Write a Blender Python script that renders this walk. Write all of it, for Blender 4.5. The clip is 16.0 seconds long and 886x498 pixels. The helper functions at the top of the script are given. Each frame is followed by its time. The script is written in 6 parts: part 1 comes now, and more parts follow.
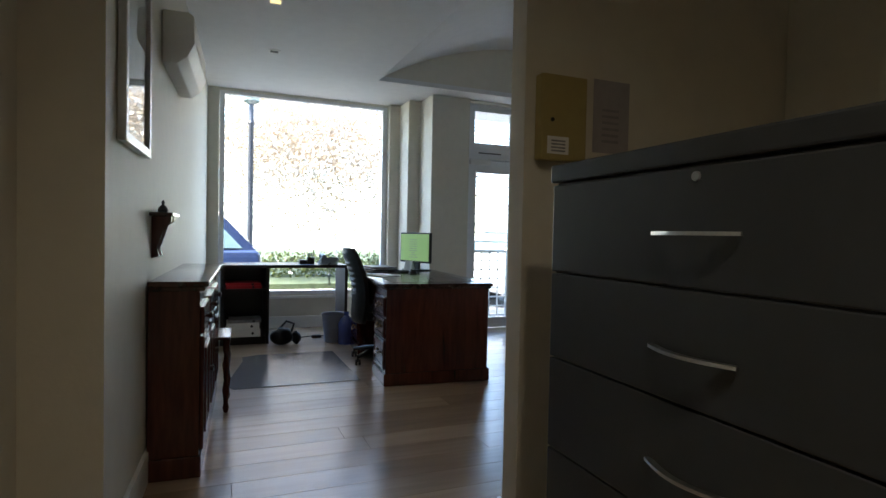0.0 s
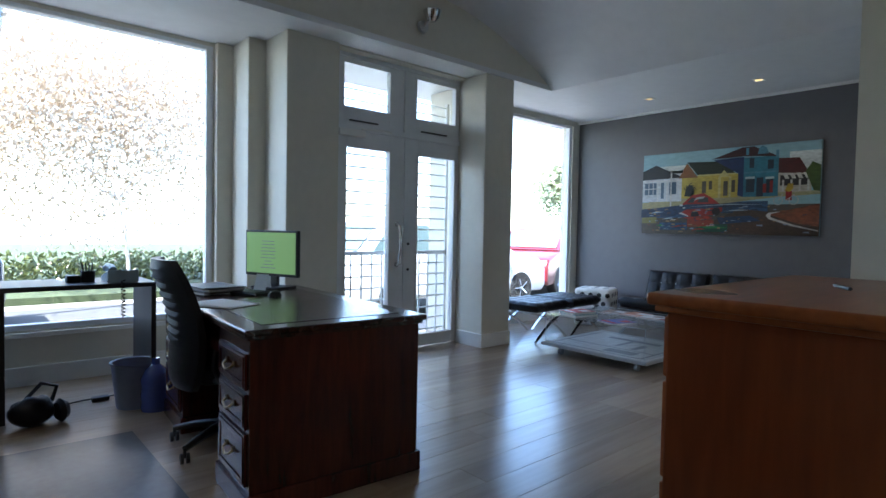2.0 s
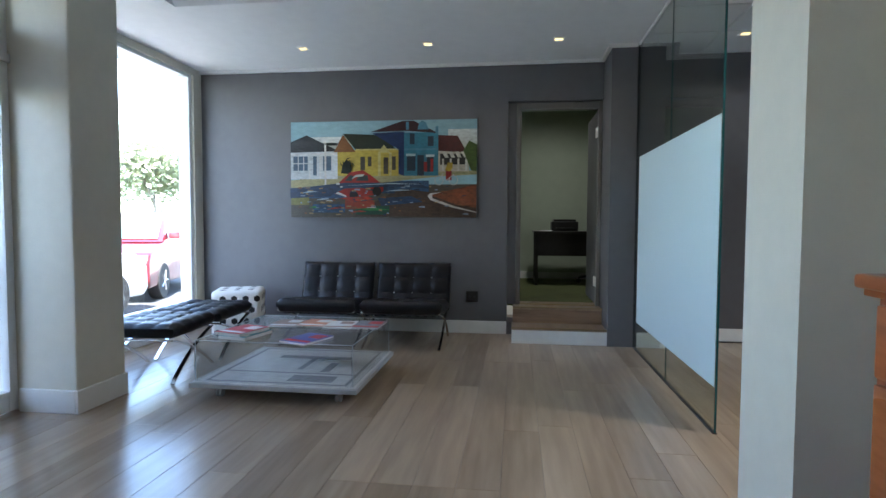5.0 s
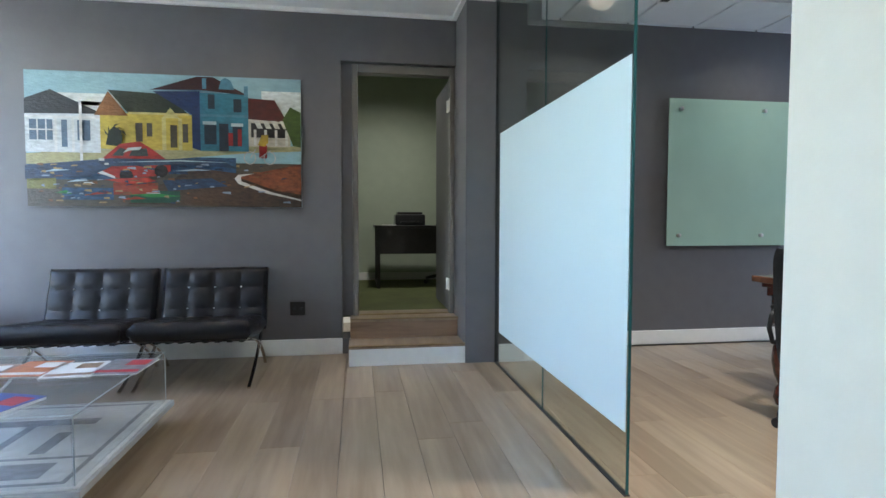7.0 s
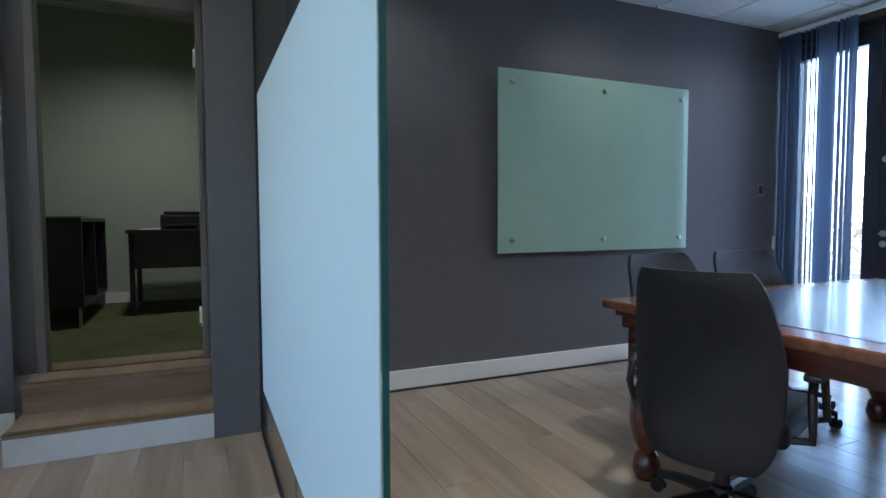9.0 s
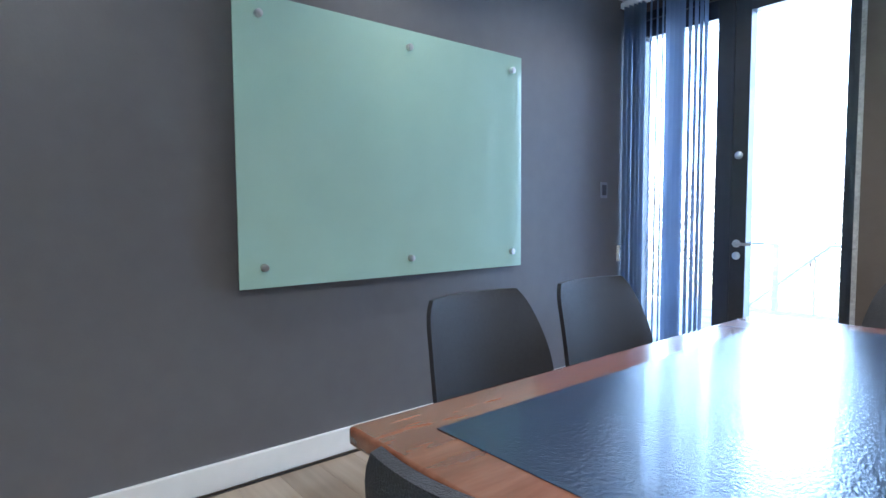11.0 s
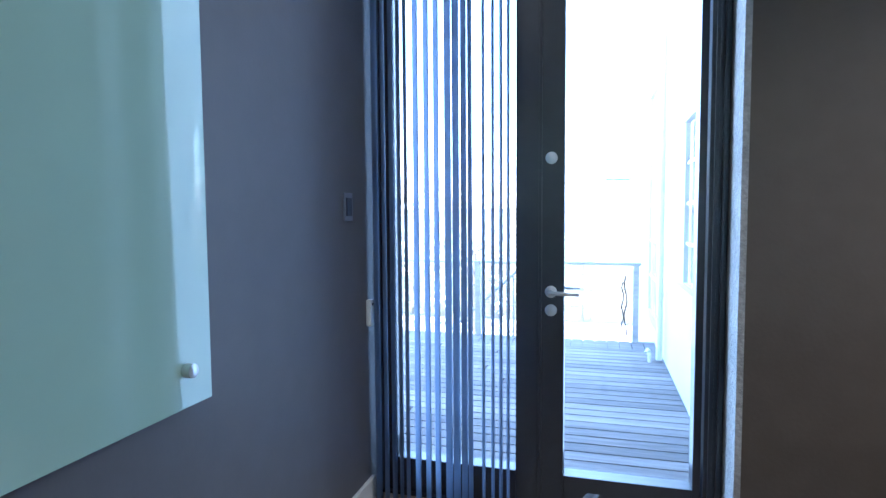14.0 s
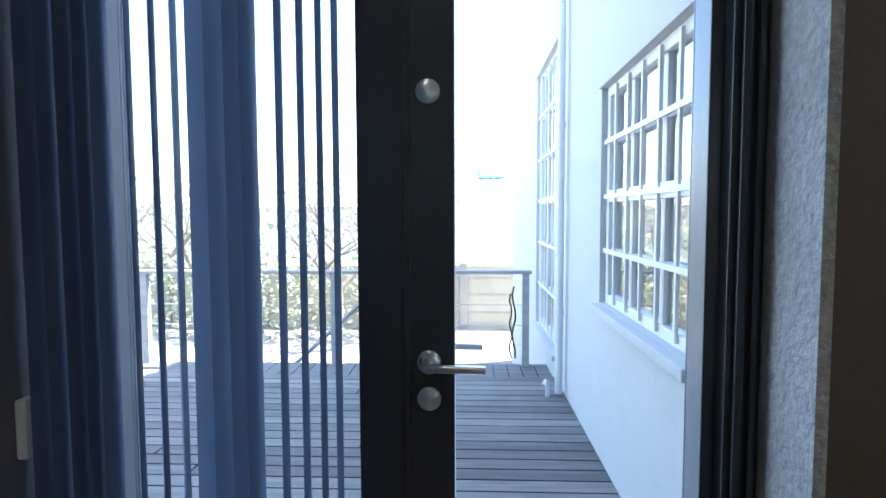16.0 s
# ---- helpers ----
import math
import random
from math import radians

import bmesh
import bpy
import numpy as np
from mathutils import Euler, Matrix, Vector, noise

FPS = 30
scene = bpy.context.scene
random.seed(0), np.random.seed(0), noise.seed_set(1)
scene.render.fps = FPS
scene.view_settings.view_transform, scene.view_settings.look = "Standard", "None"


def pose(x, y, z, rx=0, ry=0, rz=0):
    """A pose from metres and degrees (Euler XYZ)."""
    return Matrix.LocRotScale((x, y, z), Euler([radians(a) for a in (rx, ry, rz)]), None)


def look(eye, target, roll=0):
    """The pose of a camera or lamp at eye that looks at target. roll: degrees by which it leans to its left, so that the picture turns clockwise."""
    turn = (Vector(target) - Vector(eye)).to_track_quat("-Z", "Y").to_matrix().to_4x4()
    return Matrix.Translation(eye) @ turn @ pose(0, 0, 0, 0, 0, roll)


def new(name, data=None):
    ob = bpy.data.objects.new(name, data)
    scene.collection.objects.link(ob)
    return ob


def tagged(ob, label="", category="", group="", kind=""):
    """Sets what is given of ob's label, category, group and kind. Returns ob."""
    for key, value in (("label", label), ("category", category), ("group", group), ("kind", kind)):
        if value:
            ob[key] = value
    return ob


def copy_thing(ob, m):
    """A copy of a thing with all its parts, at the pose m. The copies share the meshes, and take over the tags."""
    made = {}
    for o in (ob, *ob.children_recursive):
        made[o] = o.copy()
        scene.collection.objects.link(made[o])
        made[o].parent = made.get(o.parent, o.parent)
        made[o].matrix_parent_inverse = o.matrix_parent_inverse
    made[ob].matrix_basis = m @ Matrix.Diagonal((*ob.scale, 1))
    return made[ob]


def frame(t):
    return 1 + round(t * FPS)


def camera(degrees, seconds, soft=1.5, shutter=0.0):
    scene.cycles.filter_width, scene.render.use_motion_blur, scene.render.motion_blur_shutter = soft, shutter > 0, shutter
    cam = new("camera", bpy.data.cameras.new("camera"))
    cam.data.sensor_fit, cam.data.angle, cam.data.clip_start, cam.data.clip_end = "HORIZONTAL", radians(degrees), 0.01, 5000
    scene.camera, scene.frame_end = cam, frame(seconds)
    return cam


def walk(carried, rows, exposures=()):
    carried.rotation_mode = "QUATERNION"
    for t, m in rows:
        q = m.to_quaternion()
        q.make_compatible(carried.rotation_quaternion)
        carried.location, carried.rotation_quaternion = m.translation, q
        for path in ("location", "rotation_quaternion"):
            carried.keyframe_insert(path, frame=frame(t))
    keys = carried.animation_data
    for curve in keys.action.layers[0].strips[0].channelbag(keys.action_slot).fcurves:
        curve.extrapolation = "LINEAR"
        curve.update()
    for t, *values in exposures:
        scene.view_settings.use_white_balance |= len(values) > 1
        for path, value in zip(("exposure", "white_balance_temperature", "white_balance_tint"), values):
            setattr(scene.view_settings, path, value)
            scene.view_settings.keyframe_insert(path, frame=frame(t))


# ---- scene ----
cam = camera(77.1, 16.0)
PATH = [
    (0, (0.02, 0.283, 1.139), (0.781, 2.132, 1.089), 1.2),
    (0.5, (0.045, 0.827, 1.161), (0.894, 2.637, 1.101), 1.2),
    (1, (0.096, 1.31, 1.168), (1.095, 3.042, 1.105), 1.3),
    (1.5, (0.203, 1.747, 1.162), (1.357, 3.379, 1.098), 1.1),
    (2, (0.325, 2.095, 1.181), (1.646, 3.595, 1.113), 1.1),
    (2.5, (0.481, 2.383, 1.202), (2.006, 3.676, 1.132), 0.9),
    (3, (0.62, 2.679, 1.202), (2.33, 3.713, 1.129), 0.6),
    (3.5, (0.768, 2.961, 1.207), (2.59, 3.782, 1.131), 0.4),
    (4, (0.922, 3.196, 1.176), (2.824, 3.81, 1.096), 0.3),
    (6.5, (2.221, 3.51, 1.115), (4.211, 3.347, 1.008), 0.2),
    (7, (2.496, 3.41, 1.09), (4.47, 3.106, 0.987), 0.1),
    (7.5, (2.799, 3.241, 1.121), (4.747, 2.799, 1.013), -0.0),
    (8, (3.108, 3.059, 1.114), (5.022, 2.488, 1.011), -0.1),
    (8.5, (3.38, 2.874, 1.128), (5.256, 2.19, 1.013), -0.0),
    (9, (3.612, 2.648, 1.113), (5.44, 1.845, 1.005), -0.2),
    (11.5, (4.833, 1.381, 1.245), (6.252, -0.023, 1.11), -0.2),
    (12, (5.118, 1.221, 1.295), (6.358, -0.343, 1.158), -0.1),
    (12.5, (5.408, 1.009, 1.306), (6.459, -0.687, 1.171), -0.0),
    (13, (5.662, 0.776, 1.312), (6.531, -1.02, 1.173), 0.0),
    (13.5, (5.889, 0.508, 1.322), (6.577, -1.366, 1.19), -0.2),
    (14, (6.013, 0.209, 1.325), (6.542, -1.716, 1.202), -0.4),
    (14.5, (6.078, -0.085, 1.318), (6.436, -2.049, 1.196), -0.8),
    (15, (6.132, -0.404, 1.32), (6.341, -2.389, 1.196), -0.8),
    (15.5, (6.152, -0.744, 1.311), (6.274, -2.736, 1.184), -0.5),
    (16, (6.117, -1.047, 1.309), (6.201, -3.041, 1.181), -0.2),
]
walk(cam, [(t, look(e, g, r)) for t, e, g, r in PATH], [(0, 3.45, 6300, 10), (1.5, 3.45, 5800, 10), (2.2, 3.15, 5750, 10), (3, 2.8, 5750, 10), (3.6, 3.12, 5850, 10), (4.2, 3.35, 5900, 10), (6.3, 4.6, 6100, 10), (7.5, 4.6, 6250, 10), (9, 3.95, 5700, 10), (11.5, 5.1, 5600, 10), (13, 4.92, 5300, 10), (14.5, 3.8, 5250, 10), (15.3, 3.3, 5750, 10), (16, 2.95, 6100, 10)])

# ---- world, sun, exposure ----
world = bpy.data.worlds.new("world")
scene.world = world
world.use_nodes = True
wn = world.node_tree.nodes
sky = wn.new("ShaderNodeTexSky")
sky.sky_type, sky.sun_disc = "NISHITA", False
sky.sun_elevation, sky.sun_rotation = radians(58), radians(-100)
wn["Background"].inputs[1].default_value = 0.15
world.node_tree.links.new(sky.outputs[0], wn["Background"].inputs[0])
sun = new("sun", bpy.data.lights.new("sun", "SUN"))
sun.data.energy, sun.data.angle, sun.data.color = 4.5, radians(0.5), (1.0, 0.95, 0.87)
sun.matrix_world = look((-math.cos(radians(58)) * 20, -3.5, math.sin(radians(58)) * 20), (0, 0, 0))

# added area lamp in the deck doorway, standing in for sky light
fill_lamp = new("deck_door_fill_lamp", bpy.data.lights.new("deck_door_fill_lamp", "AREA"))
fill_lamp.data.shape, fill_lamp.data.size, fill_lamp.data.size_y = "RECTANGLE", 1.35, 2.3
fill_lamp.data.energy, fill_lamp.data.color = 2.2, (0.5, 0.7, 1.0)
fill_lamp.matrix_world = look((6.25, -2.4, 1.35), (6.25, 0.0, 1.3))


# ---- materials ----
def material(name, colour, rough=0.5, metal=0.0, scale=6.0, vary=0.08, bump=0.0, bscale=40.0, stretch=(1, 1, 1), per_object=0.0, coat=0.0, spec=0.5, coat_rough=0.12):
    m = bpy.data.materials.new(name)
    m.use_nodes = True
    n, l = m.node_tree.nodes, m.node_tree.links
    b = n["Principled BSDF"]
    b.inputs["Roughness"].default_value, b.inputs["Metallic"].default_value = rough, metal
    b.inputs["Coat Weight"].default_value, b.inputs["Coat Roughness"].default_value = coat, coat_rough
    b.inputs["Specular IOR Level"].default_value = spec
    tc, mp = n.new("ShaderNodeTexCoord"), n.new("ShaderNodeMapping")
    mp.inputs["Scale"].default_value = stretch
    l.new(tc.outputs["Object"], mp.inputs[0])
    big, fine = n.new("ShaderNodeTexNoise"), n.new("ShaderNodeTexNoise")
    big.inputs["Scale"].default_value, fine.inputs["Scale"].default_value = scale * 0.25, scale * 4
    big.inputs["Detail"].default_value, fine.inputs["Detail"].default_value = 3, 4
    l.new(mp.outputs[0], big.inputs[0]), l.new(mp.outputs[0], fine.inputs[0])
    add = n.new("ShaderNodeMath")
    add.operation = "ADD"
    l.new(big.outputs[0], add.inputs[0]), l.new(fine.outputs[0], add.inputs[1])
    last = add
    if per_object:
        oi, mul, ad2 = n.new("ShaderNodeObjectInfo"), n.new("ShaderNodeMath"), n.new("ShaderNodeMath")
        mul.operation, ad2.operation = "MULTIPLY_ADD", "ADD"
        mul.inputs[1].default_value, mul.inputs[2].default_value = per_object, -per_object / 2
        l.new(oi.outputs["Random"], mul.inputs[0])
        l.new(add.outputs[0], ad2.inputs[0]), l.new(mul.outputs[0], ad2.inputs[1])
        last = ad2
    mr, mix = n.new("ShaderNodeMapRange"), n.new("ShaderNodeMix")
    mr.inputs[1].default_value, mr.inputs[2].default_value = 0.6, 1.4
    mix.data_type = "RGBA"
    mix.inputs["A"].default_value = (*[c * (1 - vary * 1.6) for c in colour], 1)
    mix.inputs["B"].default_value = (*[min(1, c * (1 + vary * 1.6)) for c in colour], 1)
    l.new(last.outputs[0], mr.inputs[0]), l.new(mr.outputs[0], mix.inputs["Factor"])
    l.new(mix.outputs["Result"], b.inputs["Base Color"])
    rr = n.new("ShaderNodeMapRange")
    rr.inputs[3].default_value, rr.inputs[4].default_value = max(0, rough - 0.06), min(1, rough + 0.06)
    l.new(big.outputs[0], rr.inputs[0]), l.new(rr.outputs[0], b.inputs["Roughness"])
    if bump:
        bn, bp = n.new("ShaderNodeTexNoise"), n.new("ShaderNodeBump")
        bn.inputs["Scale"].default_value, bn.inputs["Detail"].default_value = bscale, 5
        bp.inputs["Strength"].default_value, bp.inputs["Distance"].default_value = bump, 0.01
        l.new(mp.outputs[0], bn.inputs[0]), l.new(bn.outputs[0], bp.inputs["Height"])
        l.new(bp.outputs[0], b.inputs["Normal"])
    return m


def wood(name, dark, light, rough=0.35, grain=(1.2, 14, 14), coat=0.0, per_object=0.0, bump=0.05, coat_rough=0.1):
    m = bpy.data.materials.new(name)
    m.use_nodes = True
    n, l = m.node_tree.nodes, m.node_tree.links
    b = n["Principled BSDF"]
    b.inputs["Coat Weight"].default_value, b.inputs["Coat Roughness"].default_value = coat, coat_rough
    tc, mp, oi = n.new("ShaderNodeTexCoord"), n.new("ShaderNodeMapping"), n.new("ShaderNodeObjectInfo")
    mp.inputs["Scale"].default_value = grain
    shift = n.new("ShaderNodeVectorMath")
    shift.operation = "MULTIPLY_ADD"
    shift.inputs[1].default_value = (1, 1, 1)
    rnd = n.new("ShaderNodeMath")
    rnd.operation = "MULTIPLY"
    rnd.inputs[1].default_value = 37.0
    l.new(oi.outputs["Random"], rnd.inputs[0])
    l.new(tc.outputs["Object"], shift.inputs[0]), l.new(rnd.outputs[0], shift.inputs[2])
    l.new(shift.outputs[0], mp.inputs[0])
    wave, grainn, stain = n.new("ShaderNodeTexNoise"), n.new("ShaderNodeTexNoise"), n.new("ShaderNodeTexNoise")
    wave.inputs["Scale"].default_value, wave.inputs["Detail"].default_value, wave.inputs["Distortion"].default_value = 1.0, 6, 1.4
    grainn.inputs["Scale"].default_value, grainn.inputs["Detail"].default_value = 5.0, 8
    stain.inputs["Scale"].default_value = 1.3
    for t in (wave, grainn):
        l.new(mp.outputs[0], t.inputs[0])
    l.new(tc.outputs["Object"], stain.inputs[0])
    a1, a2, a3 = n.new("ShaderNodeMath"), n.new("ShaderNodeMath"), n.new("ShaderNodeMath")
    a1.operation = a2.operation = a3.operation = "MULTIPLY_ADD"
    a1.inputs[1].default_value, a2.inputs[1].default_value = 0.5, 0.35
    a3.inputs[1].default_value, a3.inputs[2].default_value = per_object, -per_object / 2
    l.new(wave.outputs[0], a1.inputs[0]), l.new(grainn.outputs[0], a2.inputs[0])
    l.new(oi.outputs["Random"], a3.inputs[0]), l.new(a3.outputs[0], a2.inputs[2]), l.new(a2.outputs[0], a1.inputs[2])
    ramp = n.new("ShaderNodeValToRGB")
    ramp.color_ramp.elements[0].position, ramp.color_ramp.elements[1].position = 0.27, 0.6
    ramp.color_ramp.elements[0].color, ramp.color_ramp.elements[1].color = (*dark, 1), (*light, 1)
    l.new(a1.outputs[0], ramp.inputs[0]), l.new(ramp.outputs[0], b.inputs["Base Color"])
    rr = n.new("ShaderNodeMapRange")
    rr.inputs[3].default_value, rr.inputs[4].default_value = max(0.03, rough - 0.08), rough + 0.1
    l.new(stain.outputs[0], rr.inputs[0]), l.new(rr.outputs[0], b.inputs["Roughness"])
    bp = n.new("ShaderNodeBump")
    bp.inputs["Strength"].default_value, bp.inputs["Distance"].default_value = bump, 0.006
    l.new(grainn.outputs[0], bp.inputs["Height"]), l.new(bp.outputs[0], b.inputs["Normal"])
    return m


def pane_mat(name, tint=(0.96, 0.98, 0.97), gloss=0.08):
    """Thin window pane: clear with a faint mirror."""
    m = bpy.data.materials.new(name)
    m.use_nodes = True
    n, l = m.node_tree.nodes, m.node_tree.links
    n.remove(n["Principled BSDF"])
    tr, gl, mix, lw = n.new("ShaderNodeBsdfTransparent"), n.new("ShaderNodeBsdfGlossy"), n.new("ShaderNodeMixShader"), n.new("ShaderNodeLayerWeight")
    tr.inputs[0].default_value = (*[c ** 0.5 for c in tint], 1)
    gl.inputs["Roughness"].default_value = 0.02
    lw.inputs[0].default_value = 0.5
    pw, ma = n.new("ShaderNodeMath"), n.new("ShaderNodeMath")
    pw.operation, ma.operation = "POWER", "MULTIPLY_ADD"
    pw.inputs[1].default_value, ma.inputs[1].default_value, ma.inputs[2].default_value = 5.0, 0.85, gloss * 0.4
    l.new(lw.outputs["Facing"], pw.inputs[0]), l.new(pw.outputs[0], ma.inputs[0])
    l.new(ma.outputs[0], mix.inputs[0]), l.new(tr.outputs[0], mix.inputs[1]), l.new(gl.outputs[0], mix.inputs[2])
    l.new(mix.outputs[0], n["Material Output"].inputs[0])
    return m


def glow(name, colour, strength):
    m = bpy.data.materials.new(name)
    m.use_nodes = True
    b = m.node_tree.nodes["Principled BSDF"]
    b.inputs["Base Color"].default_value = (*colour, 1)
    b.inputs["Emission Color"].default_value, b.inputs["Emission Strength"].default_value = (*colour, 1), strength
    return m


def film_mat(name, colour, through_w=0.5):
    """Frosted film: half diffuse, half translucent."""
    m = bpy.data.materials.new(name)
    m.use_nodes = True
    n, l = m.node_tree.nodes, m.node_tree.links
    n.remove(n["Principled BSDF"])
    d, t, mix, g, mix2 = n.new("ShaderNodeBsdfDiffuse"), n.new("ShaderNodeBsdfTranslucent"), n.new("ShaderNodeMixShader"), n.new("ShaderNodeBsdfGlossy"), n.new("ShaderNodeMixShader")
    d.inputs[0].default_value = t.inputs[0].default_value = (*colour, 1)
    g.inputs["Roughness"].default_value = 0.25
    mix.inputs[0].default_value, mix2.inputs[0].default_value = through_w, 0.05
    l.new(d.outputs[0], mix.inputs[1]), l.new(t.outputs[0], mix.inputs[2])
    l.new(mix.outputs[0], mix2.inputs[1]), l.new(g.outputs[0], mix2.inputs[2])
    l.new(mix2.outputs[0], n["Material Output"].inputs[0])
    return m


CREAM = material("cream_paint", (0.66, 0.63, 0.54), 0.55, scale=3, vary=0.03, bump=0.06, bscale=60)
WHITE = material("white_paint", (0.78, 0.78, 0.76), 0.4, scale=4, vary=0.03, bump=0.03)
CEIL = material("ceiling_paint", (0.74, 0.75, 0.75), 0.7, scale=2, vary=0.03, bump=0.03)
GREY = material("grey_paint", (0.125, 0.123, 0.13), 0.5, scale=2.5, vary=0.05, bump=0.06, bscale=70)
FRAMEGREY = material("frame_paint", (0.14, 0.132, 0.122), 0.4, scale=4, vary=0.05)
TAUPE = material("taupe_paint", (0.098, 0.078, 0.063), 0.6, scale=2.5, vary=0.07, bump=0.1, bscale=60)
STUCCO = material("rough_plaster", (0.38, 0.38, 0.37), 0.85, scale=14, vary=0.2, bump=1.0, bscale=60)
RENDER = material("outside_plaster", (0.52, 0.525, 0.52), 0.8, scale=2, vary=0.04, bump=0.15, bscale=60)
OAK = wood("pale_oak", (0.25, 0.178, 0.118), (0.44, 0.335, 0.236), 0.3, (0.45, 5, 5), per_object=0.2, bump=0.03, coat=0.55, coat_rough=0.2)
TREAD = wood("step_oak", (0.16, 0.1, 0.062), (0.33, 0.22, 0.145), 0.35, (8, 0.9, 8), bump=0.05)
MAHOG = wood("mahogany", (0.03, 0.007, 0.005), (0.11, 0.024, 0.016), 0.22, (10, 10, 1.2), coat=0.3, bump=0.03)
MAHOG_TOP = wood("mahogany_top", (0.022, 0.008, 0.006), (0.07, 0.028, 0.02), 0.2, (10, 1.2, 10), coat=0.5, bump=0.03)
LEATHER_TOP = material("tooled_leather", (0.05, 0.02, 0.015), 0.24, scale=8, vary=0.25, bump=0.12, bscale=140, coat=0.15, coat_rough=0.14)
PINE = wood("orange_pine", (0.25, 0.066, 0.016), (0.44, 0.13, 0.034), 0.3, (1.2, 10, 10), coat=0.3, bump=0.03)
# carcass pine, upright grain, with the side's shade put into its colour
PINE_SIDE_SHADED = wood("pine_side_shaded", (0.18, 0.042, 0.012), (0.29, 0.074, 0.021), 0.35, (10, 10, 1.2), coat=0.2, bump=0.03)
KNOB = wood("knob_wood", (0.03, 0.012, 0.008), (0.08, 0.03, 0.018), 0.25, (8, 8, 8), coat=0.4)
BLACKWOOD = wood("black_laminate", (0.008, 0.007, 0.007), (0.02, 0.018, 0.018), 0.35, (1, 8, 8), bump=0.03)
LEATHER = material("black_leather", (0.007, 0.007, 0.01), 0.34, scale=10, vary=0.2, bump=0.25, bscale=160, spec=0.32)
FABRIC = material("charcoal_fabric", (0.015, 0.015, 0.018), 0.65, scale=20, vary=0.25, bump=0.5, bscale=320, spec=0.4)
PLASTIC = material("black_plastic", (0.012, 0.012, 0.013), 0.4, scale=12, vary=0.15, bump=0.1, bscale=200)
STEELGREY = material("grey_cabinet_enamel", (0.045, 0.05, 0.056), 0.35, scale=5, vary=0.06, bump=0.05, bscale=180)
CHROME = material("chrome", (0.75, 0.75, 0.76), 0.12, 1.0, vary=0.03)
BRUSHED = material("brushed_steel", (0.6, 0.6, 0.6), 0.3, 1.0, vary=0.05, stretch=(1, 30, 1), bump=0.05)
BRASS = material("brass", (0.26, 0.19, 0.09), 0.35, 1.0, vary=0.08)
ALU = material("white_aluminium", (0.74, 0.76, 0.78), 0.35, scale=4, vary=0.03, bump=0.02)
DARKALU = material("dark_aluminium", (0.025, 0.027, 0.033), 0.35, 0.0, scale=6, vary=0.08, bump=0.03)
PANE = pane_mat("window_glass")
TINTED = pane_mat("partition_glass", (0.82, 0.9, 0.87))
FROST = film_mat("frosted_film", (0.75, 0.86, 0.9), 0.45)
GLASSEDGE = material("green_glass_edge", (0.02, 0.1, 0.105), 0.15, scale=5, vary=0.1)
BOARD = material("green_back_painted_glass", (0.36, 0.52, 0.44), 0.5, scale=1.2, vary=0.03, coat=1.0, coat_rough=0.008, spec=0.0)
ACRYLIC = pane_mat("clear_acrylic", (0.93, 0.95, 0.95))
CARPET = material("olive_carpet", (0.075, 0.09, 0.03), 0.95, scale=20, vary=0.3, bump=0.8, bscale=300)
OFFICEWALL = material("pale_green_grey_wall", (0.38, 0.44, 0.34), 0.6, scale=2, vary=0.04, bump=0.05)
SASHPANE = pane_mat("sash_glass", (0.8, 0.85, 0.86), 1.4)
BLIND = film_mat("blind_fabric", (0.27, 0.335, 0.45), 0.55)
DECKW = wood("weathered_deck", (0.095, 0.09, 0.084), (0.25, 0.236, 0.216), 0.7, (1.0, 16, 16), per_object=0.3, bump=0.4)
PAPER = material("white_paper", (0.8, 0.8, 0.79), 0.6, vary=0.03)
GREYPAPER = material("grey_print", (0.25, 0.26, 0.28), 0.5, vary=0.3)
RED = material("red_card", (0.5, 0.015, 0.025), 0.45, vary=0.1)
YELLOWBOX = material("pale_yellow_enamel", (0.38, 0.31, 0.12), 0.4, vary=0.04)
ASPHALT = material("asphalt", (0.05, 0.05, 0.052), 0.85, scale=8, vary=0.2, bump=0.5, bscale=200)
PAVING = material("paving", (0.3, 0.28, 0.26), 0.8, scale=5, vary=0.12, bump=0.3, bscale=90)
GRASS = material("grass", (0.04, 0.055, 0.02), 0.9, scale=12, vary=0.4, bump=0.8, bscale=60)
LEAF = film_mat("leaf", (0.12, 0.14, 0.05), 0.5)
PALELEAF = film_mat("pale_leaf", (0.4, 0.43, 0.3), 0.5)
DRYLEAF = film_mat("autumn_leaf", (0.42, 0.34, 0.25), 0.5)
BARK = material("bark", (0.22, 0.19, 0.16), 0.9, scale=14, vary=0.3, bump=0.8, bscale=40)
CARRED = material("red_car_paint", (0.13, 0.01, 0.014), 0.25, coat=1.0, vary=0.03)
CARWHITE = material("silver_white_car_paint", (0.7, 0.72, 0.74), 0.25, coat=1.0, vary=0.02)
CARBLUE = material("dark_blue_car_paint", (0.01, 0.018, 0.05), 0.25, coat=1.0, vary=0.04)
CARGLASS = material("car_glass", (0.08, 0.12, 0.13), 0.06, vary=0.05, spec=0.8)
TYRE = material("tyre_rubber", (0.015, 0.015, 0.015), 0.8, vary=0.2, bump=0.2)


